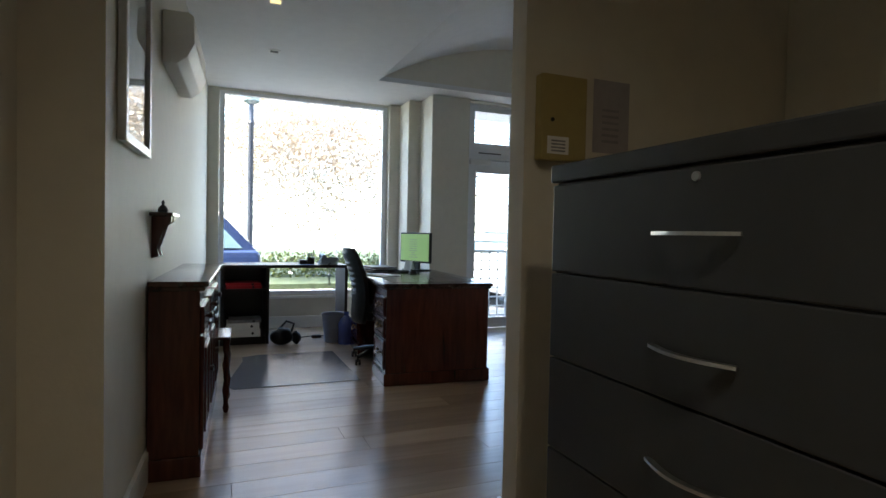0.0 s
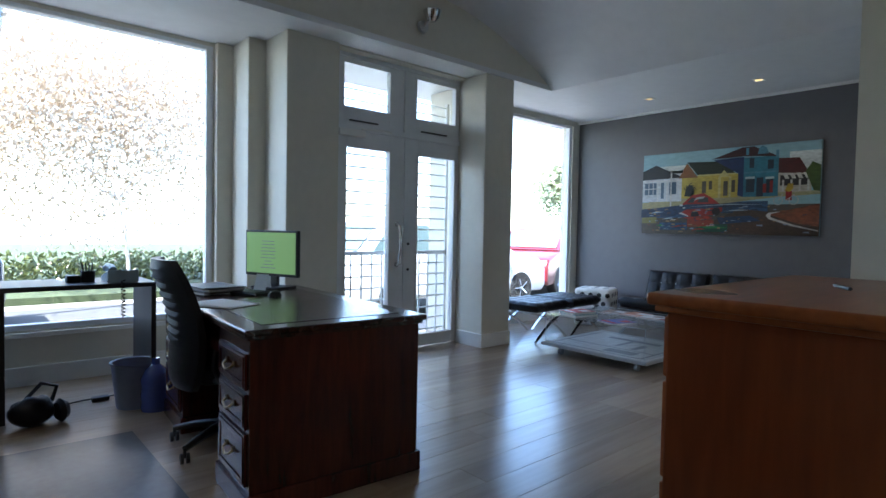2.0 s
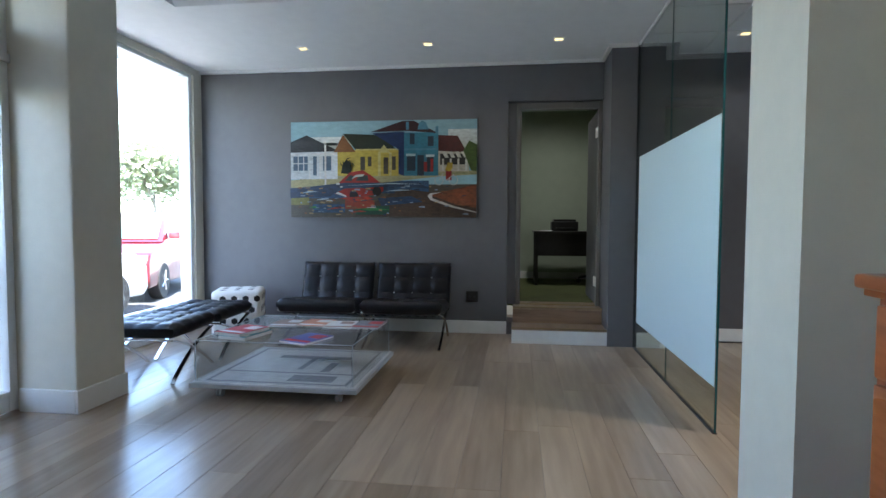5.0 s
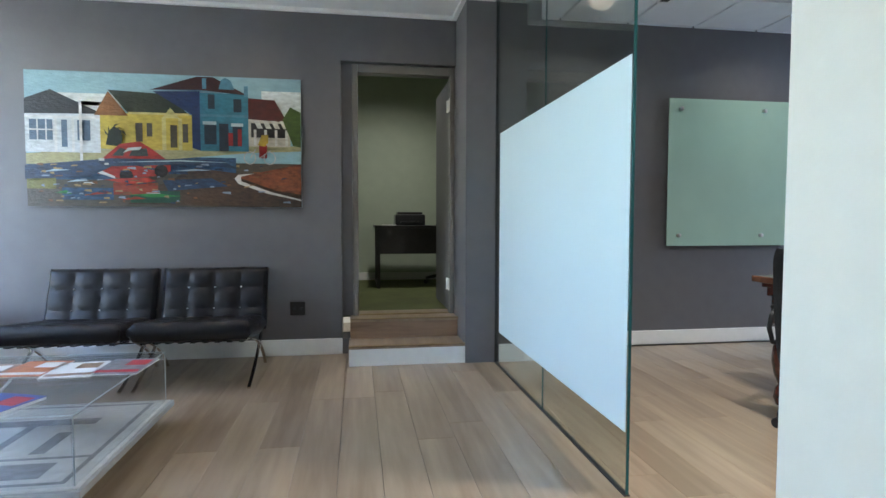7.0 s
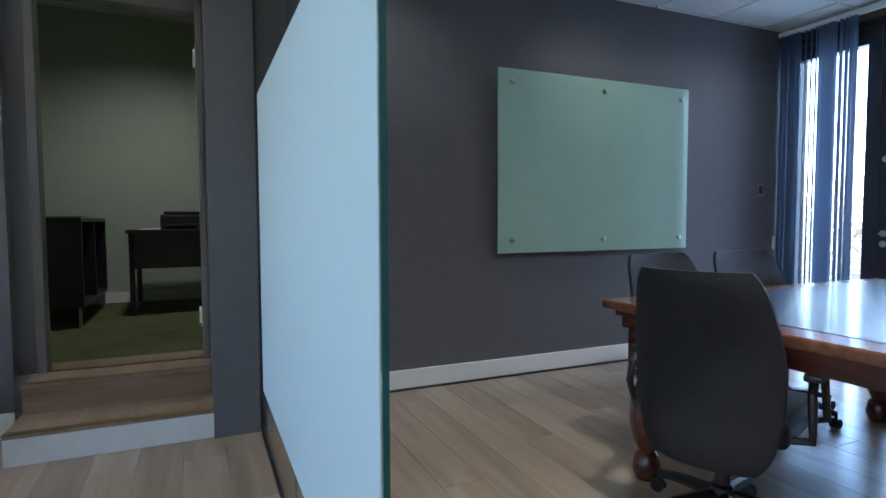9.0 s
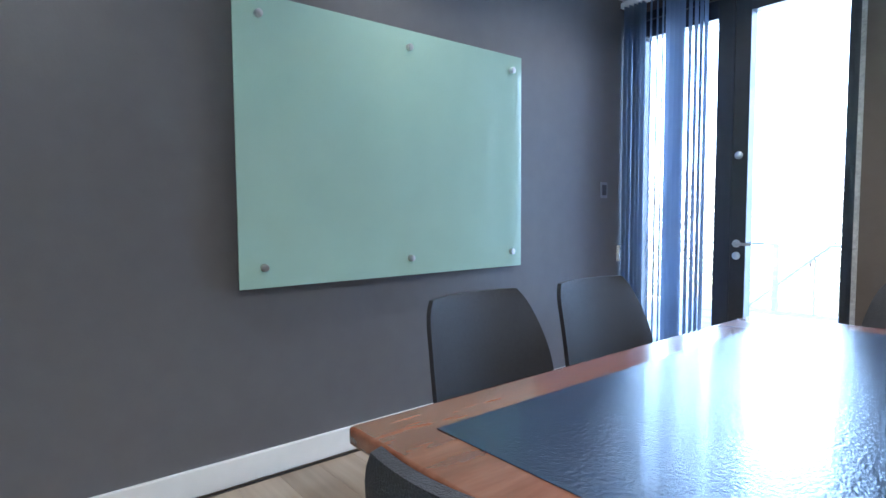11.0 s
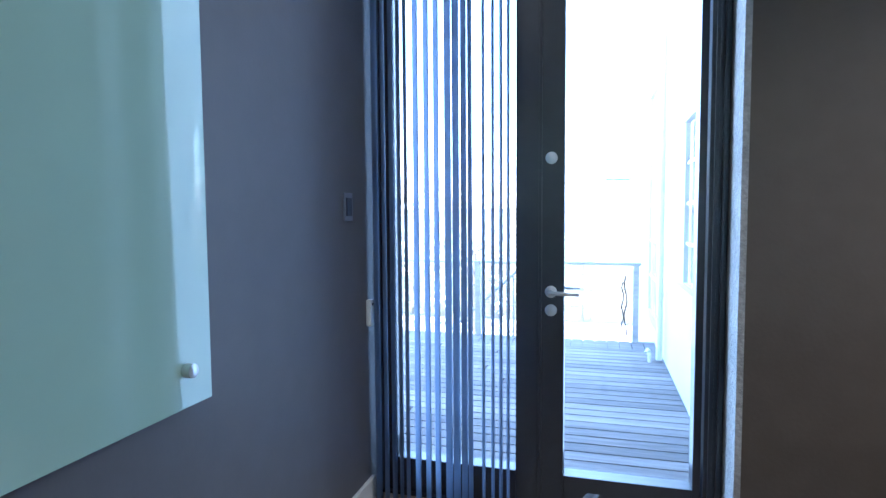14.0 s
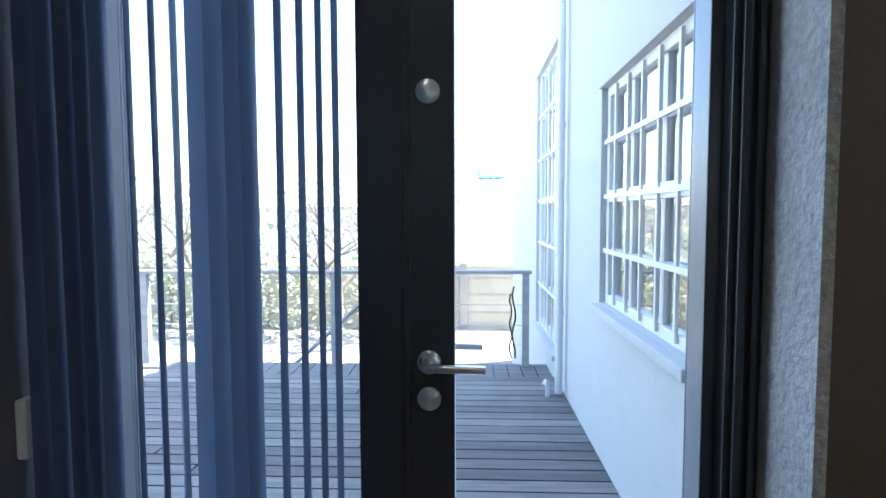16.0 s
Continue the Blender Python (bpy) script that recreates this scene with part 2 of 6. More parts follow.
# ---- mesh helpers ----
def bm_box(bm, x0, x1, y0, y1, z0, z1, bev=0.0, seg=2, mat=None):
    r = bmesh.ops.create_cube(bm, size=1.0)
    vs = r["verts"]
    for v in vs:
        v.co = Vector((x0 + (v.co.x + 0.5) * (x1 - x0), y0 + (v.co.y + 0.5) * (y1 - y0), z0 + (v.co.z + 0.5) * (z1 - z0)))
    if mat is not None:
        for v in vs:
            v.co = mat @ v.co
    if bev:
        es = list({e for v in vs for e in v.link_edges})
        bmesh.ops.bevel(bm, geom=es, offset=bev, segments=seg, affect="EDGES", profile=0.6, clamp_overlap=True)
    return vs


def bm_tube(bm, pts, r, sides=8, flat=None, caps=True):
    """A tube along points; r a radius or one for each; flat=(a, b) a rectangular bar."""
    pts = [Vector(p) for p in pts]
    rings = []
    side = None
    for i, p in enumerate(pts):
        d = (pts[min(i + 1, len(pts) - 1)] - pts[max(i - 1, 0)]).normalized()
        if side is None:
            side = d.orthogonal().normalized() if not flat or abs(d.y) > 0.9 else Vector((0, 1, 0))
        side = (side - d * side.dot(d)).normalized()
        up = d.cross(side)
        rad = r[i] if isinstance(r, (list, tuple)) else r
        if flat:
            a, b = flat
            ring = [bm.verts.new(p + side * sx * a / 2 + up * sy * b / 2) for sx, sy in ((-1, -1), (1, -1), (1, 1), (-1, 1))]
        else:
            ring = [bm.verts.new(p + (side * math.cos(2 * math.pi * k / sides) + up * math.sin(2 * math.pi * k / sides)) * rad) for k in range(sides)]
        rings.append(ring)
    for a, b in zip(rings, rings[1:]):
        for k in range(len(a)):
            bm.faces.new((a[k], a[(k + 1) % len(a)], b[(k + 1) % len(b)], b[k]))
    if caps:
        bm.faces.new(rings[0][::-1]), bm.faces.new(rings[-1])


def bm_lathe(bm, profile, sides=20, centre=(0, 0, 0), axis="z"):
    """profile: (radius, height) pairs from bottom to top."""
    rings = []
    for rad, h in profile:
        ring = []
        for k in range(sides):
            a = 2 * math.pi * k / sides
            p = (rad * math.cos(a), rad * math.sin(a), h)
            p = p if axis == "z" else ((h, p[0], p[1]) if axis == "x" else (p[0], h, p[1]))
            ring.append(bm.verts.new(Vector(centre) + Vector(p)))
        rings.append(ring)
    for a, b in zip(rings, rings[1:]):
        for k in range(sides):
            bm.faces.new((a[k], a[(k + 1) % sides], b[(k + 1) % sides], b[k]))
    bm.faces.new(rings[0][::-1]), bm.faces.new(rings[-1])


def bm_prism(bm, outline, z0, z1, m=None, bev=0.0):
    """An upright prism over an outline of (x, y)."""
    lo = [bm.verts.new(Vector((x, y, z0))) for x, y in outline]
    hi = [bm.verts.new(Vector((x, y, z1))) for x, y in outline]
    k = len(lo)
    fs = [bm.faces.new(lo[::-1]), bm.faces.new(hi)] + [bm.faces.new((lo[i], lo[(i + 1) % k], hi[(i + 1) % k], hi[i])) for i in range(k)]
    if m is not None:
        for v in lo + hi:
            v.co = m @ v.co
    if bev:
        es = list({e for f in fs for e in f.edges})
        bmesh.ops.bevel(bm, geom=es, offset=bev, segments=2, affect="EDGES", profile=0.6, clamp_overlap=True)


def finish(name, bm, mat, parent=None, smooth=False, m=None):
    bmesh.ops.recalc_face_normals(bm, faces=bm.faces)
    me = bpy.data.meshes.new(name)
    bm.to_mesh(me)
    bm.free()
    for one in (mat if isinstance(mat, (list, tuple)) else [mat]):
        me.materials.append(one)
    if smooth:
        me.polygons.foreach_set("use_smooth", [True] * len(me.polygons))
        me.set_sharp_from_angle(angle=radians(40))
    ob = new(name, me)
    if parent is not None:
        ob.parent = parent
    if m is not None:
        ob.matrix_basis = m
    return ob


def box(name, x0, x1, y0, y1, z0, z1, mat, parent=None, bev=0.004):
    bm = bmesh.new()
    bm_box(bm, x0, x1, y0, y1, z0, z1, bev)
    return finish(name, bm, mat, parent)


def thing(name, label, category, m, group=""):
    ob = tagged(new(name), label, category, group)
    ob.empty_display_size = 0.1
    ob.matrix_basis = m
    return ob


def solid(name, boxes, mat, kind="structure", label="", bev=0.0):
    bm = bmesh.new()
    for b in boxes:
        bm_box(bm, *b, bev)
    return tagged(finish(name, bm, mat), label, kind=kind)


# ---- structure: front room ----
H = 2.75
VX0, VX1, VY0, VY1 = 1.6, 5.33, 2.72, 6.0   # the vault over the middle of the room


def left_x(y):
    return -0.26 + 0.05 * (y - 3.1)


def slanted(name, y0, y1, z0, z1, thick, mat, out=0.0):
    bm = bmesh.new()
    bm_prism(bm, [(left_x(y0) + out, y0), (left_x(y1) + out, y1), (left_x(y1) - thick, y1), (left_x(y0) - thick, y0)], z0, z1)
    return finish(name, bm, mat)


tagged(slanted("wall_left", 2.3, 7.3, 0, H + 0.1, 0.22, CREAM), "cream painted plaster wall", kind="structure")
solid("wall_passage_left", [(-0.72, -0.52, -2.0, 2.28, 0, H + 0.1), (-0.72, -0.295, 2.28, 2.36, 0, H + 0.1)], CREAM, label="cream passage wall")
solid("wall_passage_back", [(-0.72, 3.2, -2.2, -2.0, 0, H + 0.1)], CREAM, label="cream wall behind the passage")
solid("wall_passage_right", [(2.42, 2.55, -2.0, 2.053, 0, H + 0.1)], CREAM, label="cream passage wall")
solid("wall_divider", [(1.06, 2.99, 2.055, 2.157, 0, H + 0.1), (2.99, 3.36, 2.055, 2.677, 0, H + 0.1)], CREAM, label="cream dividing wall with a wider end")
# front wall under, over and beside the left shop window
solid("wall_front_left", [(-0.3, 2.1, 7.06, 7.26, 0, 0.4), (-0.3, 2.1, 7.06, 7.26, 2.72, H + 0.1), (-0.3, 0.06, 7.06, 7.26, 0.4, 2.72), (2.02, 2.2, 7.06, 7.26, 0.4, 2.72)], CREAM, label="cream wall round the shop window")
solid("pier_left", [(2.315, 2.79, 6.26, 6.7, 0, H), (2.165, 2.6, 6.66, 7.02, 0, H), (2.03, 2.5, 7.0, 7.26, 0, H)], CREAM, label="stepped cream pier beside the entrance", bev=0.012)
solid("pier_right", [(4.31, 4.72, 6.01, 6.5, 0, H), (4.5, 4.73, 6.46, 7.1, 0, H)], CREAM, label="cream pier beside the entrance", bev=0.012)
solid("wall_over_door", [(2.79, 4.31, 6.3, 6.5, 2.735, H)], CREAM, label="cream lintel over the entrance")
solid("wall_front_right", [(4.73, 7.4, 6.84, 7.02, 0, 0.28), (4.73, 7.4, 6.84, 7.02, 2.68, H + 0.1), (6.92, 7.4, 6.84, 7.02, 0.28, 2.68)], CREAM, label="cream wall round the side window")
GX = 7.07
solid("wall_grey", [(GX, GX + 0.3, 3.535, 7.02, 0, H + 0.1), (GX, GX + 0.3, 2.45, 3.535, 2.36, H + 0.1), (GX, GX + 0.3, 2.45, 3.535, 0, 0.12)], GREY, label="dark grey painted feature wall")
solid("pier_grey", [(6.625, 7.37, 2.02, 2.6, 0, H + 0.1)], GREY, label="dark grey projecting pier")
WX = 7.0
solid("wall_meeting_grey", [(WX, WX + 0.3, -2.5, 2.02, 0, 2.9)], GREY, label="dark grey meeting room wall")

# lunette over the entrance, filling the end of the vault
bm = bmesh.new()
ARC = []
for i in range(33):
    a = i / 32
    ARC.append((VX0 + (VX1 - VX0) * a, H + 0.56 * math.sin(math.pi * a) ** 0.82))
for yy in (VY1, VY0):
    f = [bm.verts.new((x, yy + (0.001 if yy == VY1 else 0), z)) for x, z in ARC]
    bm.faces.new(f)
tagged(finish("lunette", bm, CREAM), "cream arched end wall of the vault", kind="structure")
bm = bmesh.new()
r0 = [bm.verts.new((x, VY0, z)) for x, z in ARC]
r1 = [bm.verts.new((x, VY1, z)) for x, z in ARC]
for i in range(32):
    bm.faces.new((r0[i], r0[i + 1], r1[i + 1], r1[i]))
for bx in ((-0.8, VX0, -2.2, 7.3, H, H + 0.05), (VX1, 7.4, 2.35, 7.3, H, H + 0.05), (VX0, VX1, VY1, 7.3, H, H + 0.05), (VX0, 3.36, -2.2, VY0, H, H + 0.05), (3.36, VX1, 2.35, VY0, H, H + 0.05)):
    bm_box(bm, *bx)
tagged(finish("ceiling", bm, CEIL, smooth=True), "white plaster ceiling with a shallow barrel vault", kind="structure")
# cornice along the grey wall
solid("cornice", [(GX - 0.035, GX, 2.6, 6.84, H - 0.03, H - 0.002), (6.59, 6.625, 2.38, 2.635, H - 0.03, H - 0.002), (6.625, GX - 0.035, 2.6, 2.635, H - 0.03, H - 0.002)], WHITE, label="slim white cornice")
# skirting
solid("baseboard", [(GX - 0.02, GX, 3.535, 6.84, 0, 0.13), (WX - 0.02, WX, -2.12, 2.02, 0.008, 0.13), (6.607, 6.625, 2.02, 2.34, 0, 0.14), (3.36, 5.5, -2.03, -2.012, 0.004, 0.13),
                    (0.0, 2.03, 7.04, 7.06, 0, 0.14), (2.295, 2.79, 6.24, 6.26, 0, 0.14), (4.29, 4.72, 5.99, 6.01, 0, 0.14), (4.29, 4.31, 6.01, 6.38, 0, 0.14),
                    (4.73, 7.05, 6.82, 6.84, 0, 0.13), (2.97, 3.38, 2.677, 2.695, 0, 0.13), (3.36, 3.38, 2.15, 2.677, 0, 0.13), (1.042, 1.06, 2.04, 2.17, 0, 0.13)], WHITE, label="tall white skirting board", bev=0.006)
tagged(slanted("baseboard_left", 2.37, 7.04, 0, 0.14, 0.0, WHITE, 0.018), "tall white skirting board", kind="structure")


# ---- structure: meeting room ----
MH = 2.75
solid("wall_meeting_left", [(3.16, 3.36, -2.5, 2.053, 0, 2.9)], TAUPE, label="taupe meeting room wall")
solid("wall_deck_side", [(3.16, 5.482, -2.42, -2.03, 0, 2.9), (5.482, 7.3, -2.42, -2.2, 2.66, 2.9), (6.99, 7.3, -2.42, -2.2, 0, 2.9)], TAUPE, label="taupe wall beside the glazed doors")
solid("plaster_reveal", [(5.483, 5.506, -2.4, -2.028, 0, 2.68)], STUCCO, label="rough pale plaster reveal")

# suspended tile ceiling
bm = bmesh.new()
bm_box(bm, 3.16, 7.1, -2.5, 2.35, MH + 0.02, MH + 0.06)
for i in range(7):
    for j in range(9):
        x, y = 3.37 + i * 0.6, -2.46 + j * 0.6
        bm_box(bm, x + 0.012, min(x + 0.588, 7.0), y + 0.012, min(y + 0.588, 2.35), MH, MH + 0.02)
tagged(finish("ceiling_meeting", bm, CEIL), "white suspended tile ceiling", kind="structure")
solid("bulkhead", [(3.36, 6.62, 2.352, 2.37, H - 0.015, MH + 0.06)], CEIL, label="white bulkhead over the glass partition")

# ---- office beyond the grey wall ----
OZ = 0.3
solid("office_floor", [(7.37, 10.1, 0.6, 5.6, OZ - 0.05, OZ)], CARPET, label="olive green office carpet")
solid("office_walls", [(9.9, 10.1, 0.6, 5.6, OZ, 3.2), (7.3, 10.1, 0.5, 0.7, OZ, 3.2), (7.3, 10.1, 5.5, 5.7, OZ, 3.2), (7.37, 7.4, 0.5, 2.45, OZ, 3.2), (7.37, 7.4, 3.54, 5.6, OZ, 3.2)], OFFICEWALL, label="pale green-grey office walls")
solid("office_ceiling", [(7.3, 10.1, 0.5, 5.7, 3.1, 3.2)], CEIL, label="white office ceiling")
solid("office_baseboard", [(9.88, 9.9, 0.7, 5.5, OZ, OZ + 0.1)], WHITE, label="white skirting board")
solid("door_frame_office", [(7.12, 7.22, 3.4, 3.447, OZ, 2.357), (7.12, 7.22, 2.603, 2.64, OZ, 2.357), (7.12, 7.22, 2.64, 3.4, 2.285, 2.357), ], FRAMEGREY, label="grey-brown painted door frame", bev=0.006)

solid("door_reveal", [(7.14, 7.22, 3.448, 3.534, OZ, 2.357)], GREY, label="dark grey painted reveal beside the door frame")
solid("floor_joint", [(WX - 0.034, WX - 0.02, -2.1, 2.0, 0.0005, 0.004)], PLASTIC, label="dark open joint between floor and skirting")

# floor base and ground outside
solid("floor", [(-0.8, 7.4, -2.42, 7.2, -0.08, -0.016)], OAK, label="wide pale oak plank floor")


# ---- windows and doors ----
def window(name, x0, x1, z0, z1, y, depth, mat, label, bar=0.055):
    """A fixed window in a wall along x: frame and pane."""
    top = tagged(new(name), label, "window", kind="structure")
    top.matrix_basis = pose(x0, y, z0)
    w, h = x1 - x0, z1 - z0
    bm = bmesh.new()
    for b in ((0, bar, 0, depth, 0, h), (w - bar, w, 0, depth, 0, h), (bar, w - bar, 0, depth, 0, bar), (bar, w - bar, 0, depth, h - bar, h)):
        bm_box(bm, *b, 0.005)
    for sx in (0.02, w - 0.02):
        for k in range(4):
            bm_lathe(bm, [(0.006, -0.004), (0.006, 0.0)], 8, (sx, 0, 0.15 + k * (h - 0.3) / 3), "y")
    finish("frame", bm, mat, top)
    p = box("pane", bar - 0.005, w - bar + 0.005, depth * 0.5, depth * 0.5 + 0.006, bar - 0.005, h - bar + 0.005, PANE, top, 0)
    p.visible_shadow = False
    return top


window("window_1", 0.062, 2.018, 0.385, 2.742, 7.065, 0.07, ALU, "large fixed shop window in a pale grey frame")
solid("sill_left", [(0.06, 2.03, 7.03, 7.12, 0.352, 0.384)], WHITE, label="white window sill")
window("window_2", 4.735, 6.93, 0.245, 2.705, 6.865, 0.07, ALU, "tall fixed side window in a white frame")


def leaf(name, x0, x1, z0, z1, gx0, gx1, gz0, gz1, y, depth, mat, parent):
    """A glazed door leaf with its pane."""
    bm = bmesh.new()
    for b in ((x0, gx0, y, y + depth, z0, z1), (gx1, x1, y, y + depth, z0, z1), (gx0, gx1, y, y + depth, z0, gz0), (gx0, gx1, y, y + depth, gz1, z1)):
        bm_box(bm, *b, 0.003)
    for b in ((gx0 - 0.012, gx0, y - 0.008, y, gz0, gz1), (gx1, gx1 + 0.012, y - 0.008, y, gz0, gz1), (gx0 - 0.012, gx1 + 0.012, y - 0.008, y, gz1, gz1 + 0.012), (gx0 - 0.012, gx1 + 0.012, y - 0.008, y, gz0 - 0.012, gz0)):
        bm_box(bm, *b, 0.002)
    ob = finish(name, bm, mat, parent)
    p = box("pane", gx0 - 0.004, gx1 + 0.004, y + depth * 0.5, y + depth * 0.5 + 0.006, gz0 - 0.004, gz1 + 0.004, PANE, ob, 0)
    p.visible_shadow = False
    return ob


door = tagged(new("door_1"), "closed white double entrance door with tall panes and transoms", "door", kind="structure")
DY = 6.405
leaf("door_leaf", 2.835, 3.6, 0.012, 2.06, 2.954, 3.425, 0.134, 1.908, DY, 0.05, ALU, door)
leaf("door_leaf", 3.605, 4.37, 0.012, 2.06, 3.772, 4.25, 0.134, 1.908, DY, 0.05, ALU, door)
leaf("transom", 2.815, 3.585, 2.115, 2.7, 2.922, 3.419, 2.267, 2.647, DY, 0.05, ALU, door)
leaf("transom", 3.62, 4.37, 2.115, 2.7, 3.742, 4.255, 2.267, 2.647, DY, 0.05, ALU, door)
bm = bmesh.new()
for b in ((2.795, 4.4, DY - 0.02, DY + 0.07, 2.062, 2.113), (2.795, 4.4, DY - 0.01, DY + 0.07, 2.702, 2.736), (3.586, 3.619, DY - 0.015, DY + 0.06, 2.113, 2.702), (2.795, 2.833, DY - 0.012, DY + 0.07, 0.004, 2.062), (4.371, 4.4, DY - 0.012, DY + 0.07, 0.004, 2.062)):
    bm_box(bm, *b, 0.004)
finish("frame", bm, ALU, door)
bm = bmesh.new()
bm_box(bm, 2.85, 3.12, DY - 0.06, DY - 0.005, 2.0, 2.06, 0.006)
bm_tube(bm, [(3.08, DY - 0.05, 2.07), (3.28, DY - 0.09, 2.075), (3.42, DY - 0.03, 2.08)], 0.01)
finish("closer", bm, WHITE, door)
bm = bmesh.new()
bm_tube(bm, [(3.52, DY, 0.84), (3.52, DY - 0.055, 0.86), (3.515, DY - 0.075, 0.95), (3.515, DY - 0.08, 1.03), (3.515, DY - 0.075, 1.11), (3.52, DY - 0.055, 1.21), (3.52, DY, 1.23)], 0.017, 10)
for z in (0.84, 1.23):
    bm_lathe(bm, [(0.022, -0.006), (0.022, 0.004)], 14, (3.52, DY - 0.002, z), "y")
finish("pull_handle", bm, CHROME, door, True)
bm = bmesh.new()
for z in (0.79, 1.04):
    bm_lathe(bm, [(0.013, -0.01), (0.013, 0.0)], 12, (3.66, DY, z), "y")
for x0, x1 in ((2.98, 3.28), (3.8, 4.13)):
    bm_box(bm, x0, x1, DY - 0.018, DY, 2.14, 2.152)
finish("lock", bm, DARKALU, door)

gate = thing("security_gate", "white welded steel security gate outside the entrance", "gate", pose(2.8, 6.68, 0))
bm = bmesh.new()
for i in range(16):
    z = 0.12 + i * 0.118
    bm_box(bm, 0, 1.6, -0.006, 0.006, z - 0.008, z + 0.008)
for i in range(14):
    x = 0.02 + i * 0.12
    bm_box(bm, x - 0.008, x + 0.008, -0.014, -0.004, 0.04, 0.94)
for b in ((0, 1.6, -0.02, 0.02, 0.92, 0.96), (0, 1.6, -0.02, 0.02, 0.02, 0.06), (0, 0.03, -0.02, 0.02, 0.0, 2.55), (1.57, 1.6, -0.02, 0.02, 0.0, 2.55), (0.785, 0.815, -0.02, 0.02, 0.0, 2.0)):
    bm_box(bm, *b, 0.003)
for i in range(5):
    bm_box(bm, 0, 1.6, -0.006, 0.006, 2.1 + i * 0.1, 2.11 + i * 0.1)
finish("bars", bm, WHITE, gate)

# deck doors
ddoor = tagged(new("door_2"), "dark aluminium glazed double doors to the deck", "door", kind="structure")
leaf("door_leaf", 6.248, 6.985, 0.01, 2.6, 6.352, 6.915, 0.17, 2.48, -2.32, 0.085, DARKALU, ddoor)
right_leaf = leaf("door_leaf", 5.585, 6.242, 0.01, 2.6, 5.615, 6.142, 0.17, 2.48, -2.32, 0.085, DARKALU, ddoor)
bm = bmesh.new()
for b in ((5.508, 5.58, -2.34, -2.21, 0, 2.66), (6.987, 7.0, -2.34, -2.21, 0, 2.66), (5.508, 7.0, -2.34, -2.21, 2.602, 2.66), (5.508, 7.0, -2.34, -2.21, -0.016, 0.008)):
    bm_box(bm, *b, 0.003)
for b in ((5.52, 5.535, -2.207, -2.197, 0, 2.66), (5.55, 5.565, -2.207, -2.197, 0, 2.66), (6.238, 6.252, -2.237, -2.227, 0.012, 2.6)):
    bm_box(bm, *b, 0.002)
finish("frame", bm, DARKALU, ddoor)
bm = bmesh.new()
HX, HY = 6.198, -2.235
for z in (0.987, 0.906, 1.565):
    bm_lathe(bm, [(0.026, 0.0), (0.026, 0.006), (0.022, 0.009)], 20, (HX, HY, z), "y")
bm_tube(bm, [(HX, HY, 0.987), (HX, HY + 0.05, 0.987), (HX - 0.03, HY + 0.058, 0.987), (HX - 0.12, HY + 0.058, 0.985)], 0.009, 10)
bm_tube(bm, [(HX, HY - 0.08, 0.987), (HX, HY - 0.14, 0.987), (HX - 0.03, HY - 0.148, 0.987), (HX - 0.12, HY - 0.148, 0.985)], 0.009, 10)
finish("lever_handle", bm, BRUSHED, ddoor, True)

# glass partition
part = tagged(new("glass_partition"), "frameless glass partition with a frosted film band", "partition", kind="structure")
part.matrix_basis = pose(4.505, 2.362, 0)
for x0, x1 in ((0.006, 1.02), (1.024, 2.108)):
    box("pane", x0, x1, -0.005, 0.005, 0.006, 2.72, TINTED, part, 0)
box("frosted_film", 0.012, 1.995, 0.0065, 0.0085, 0.255, 1.727, FROST, part, 0)
bm = bmesh.new()
bm_box(bm, 0.001, 0.005, -0.006, 0.006, 0.0, 2.72)
bm_box(bm, 1.0205, 1.0235, -0.004, 0.004, 0.006, 2.72)
finish("glass_edge", bm, GLASSEDGE, part)
bm = bmesh.new()
bm_box(bm, 0.0, 2.108, -0.012, 0.012, -0.002, 0.005)
bm_box(bm, 2.109, 2.114, -0.012, 0.012, 0.0, 2.72)
finish("channel", bm, DARKALU, part)

# steps up to the office
steps = tagged(new("steps"), "two oak steps with white skirting and brass nosings", "steps", kind="structure")
SX = 6.655
box("riser", SX - 0.018, SX, 2.36, 3.478, 0, 0.128, WHITE, steps, 0.004)
box("riser_end", SX, GX, 3.458, 3.478, 0, 0.128, WHITE, steps, 0.002)
box("tread", SX - 0.02, 6.95, 2.6, 3.48, 0.128, 0.146, OAK, steps, 0.004)
box("riser", 6.935, 6.95, 2.605, 3.47, 0.146, 0.28, TREAD, steps, 0.003)
box("tread", 6.925, 7.37, 2.603, 3.47, 0.28, 0.301, OAK, steps, 0.004)
bm = bmesh.new()
bm_box(bm, SX - 0.026, SX + 0.02, 2.6, 3.48, 0.1465, 0.151, 0.0015)
bm_box(bm, 6.918, 6.95, 2.603, 3.47, 0.3015, 0.307, 0.0015)
bm_box(bm, 7.14, 7.18, 2.645, 3.395, 0.3015, 0.307, 0.0015)
finish("nosing", bm, BRASS, steps)

# open office door leaf, seen edge on, with hinges
odoor = tagged(new("door_3"), "dark grey office door standing open inwards", "door", kind="structure")
box("door_leaf", 7.23, 8.0, 2.595, 2.632, OZ + 0.01, 2.285, GREY, odoor, 0.003)
bm = bmesh.new()
for z in (0.545, 2.055):
    bm_box(bm, 7.125, 7.215, 2.641, 2.645, z - 0.05, z + 0.05)
    bm_lathe(bm, [(0.008, -0.05), (0.008, 0.05)], 10, (7.222, 2.648, z))
finish("hinge", bm, WHITE, odoor)


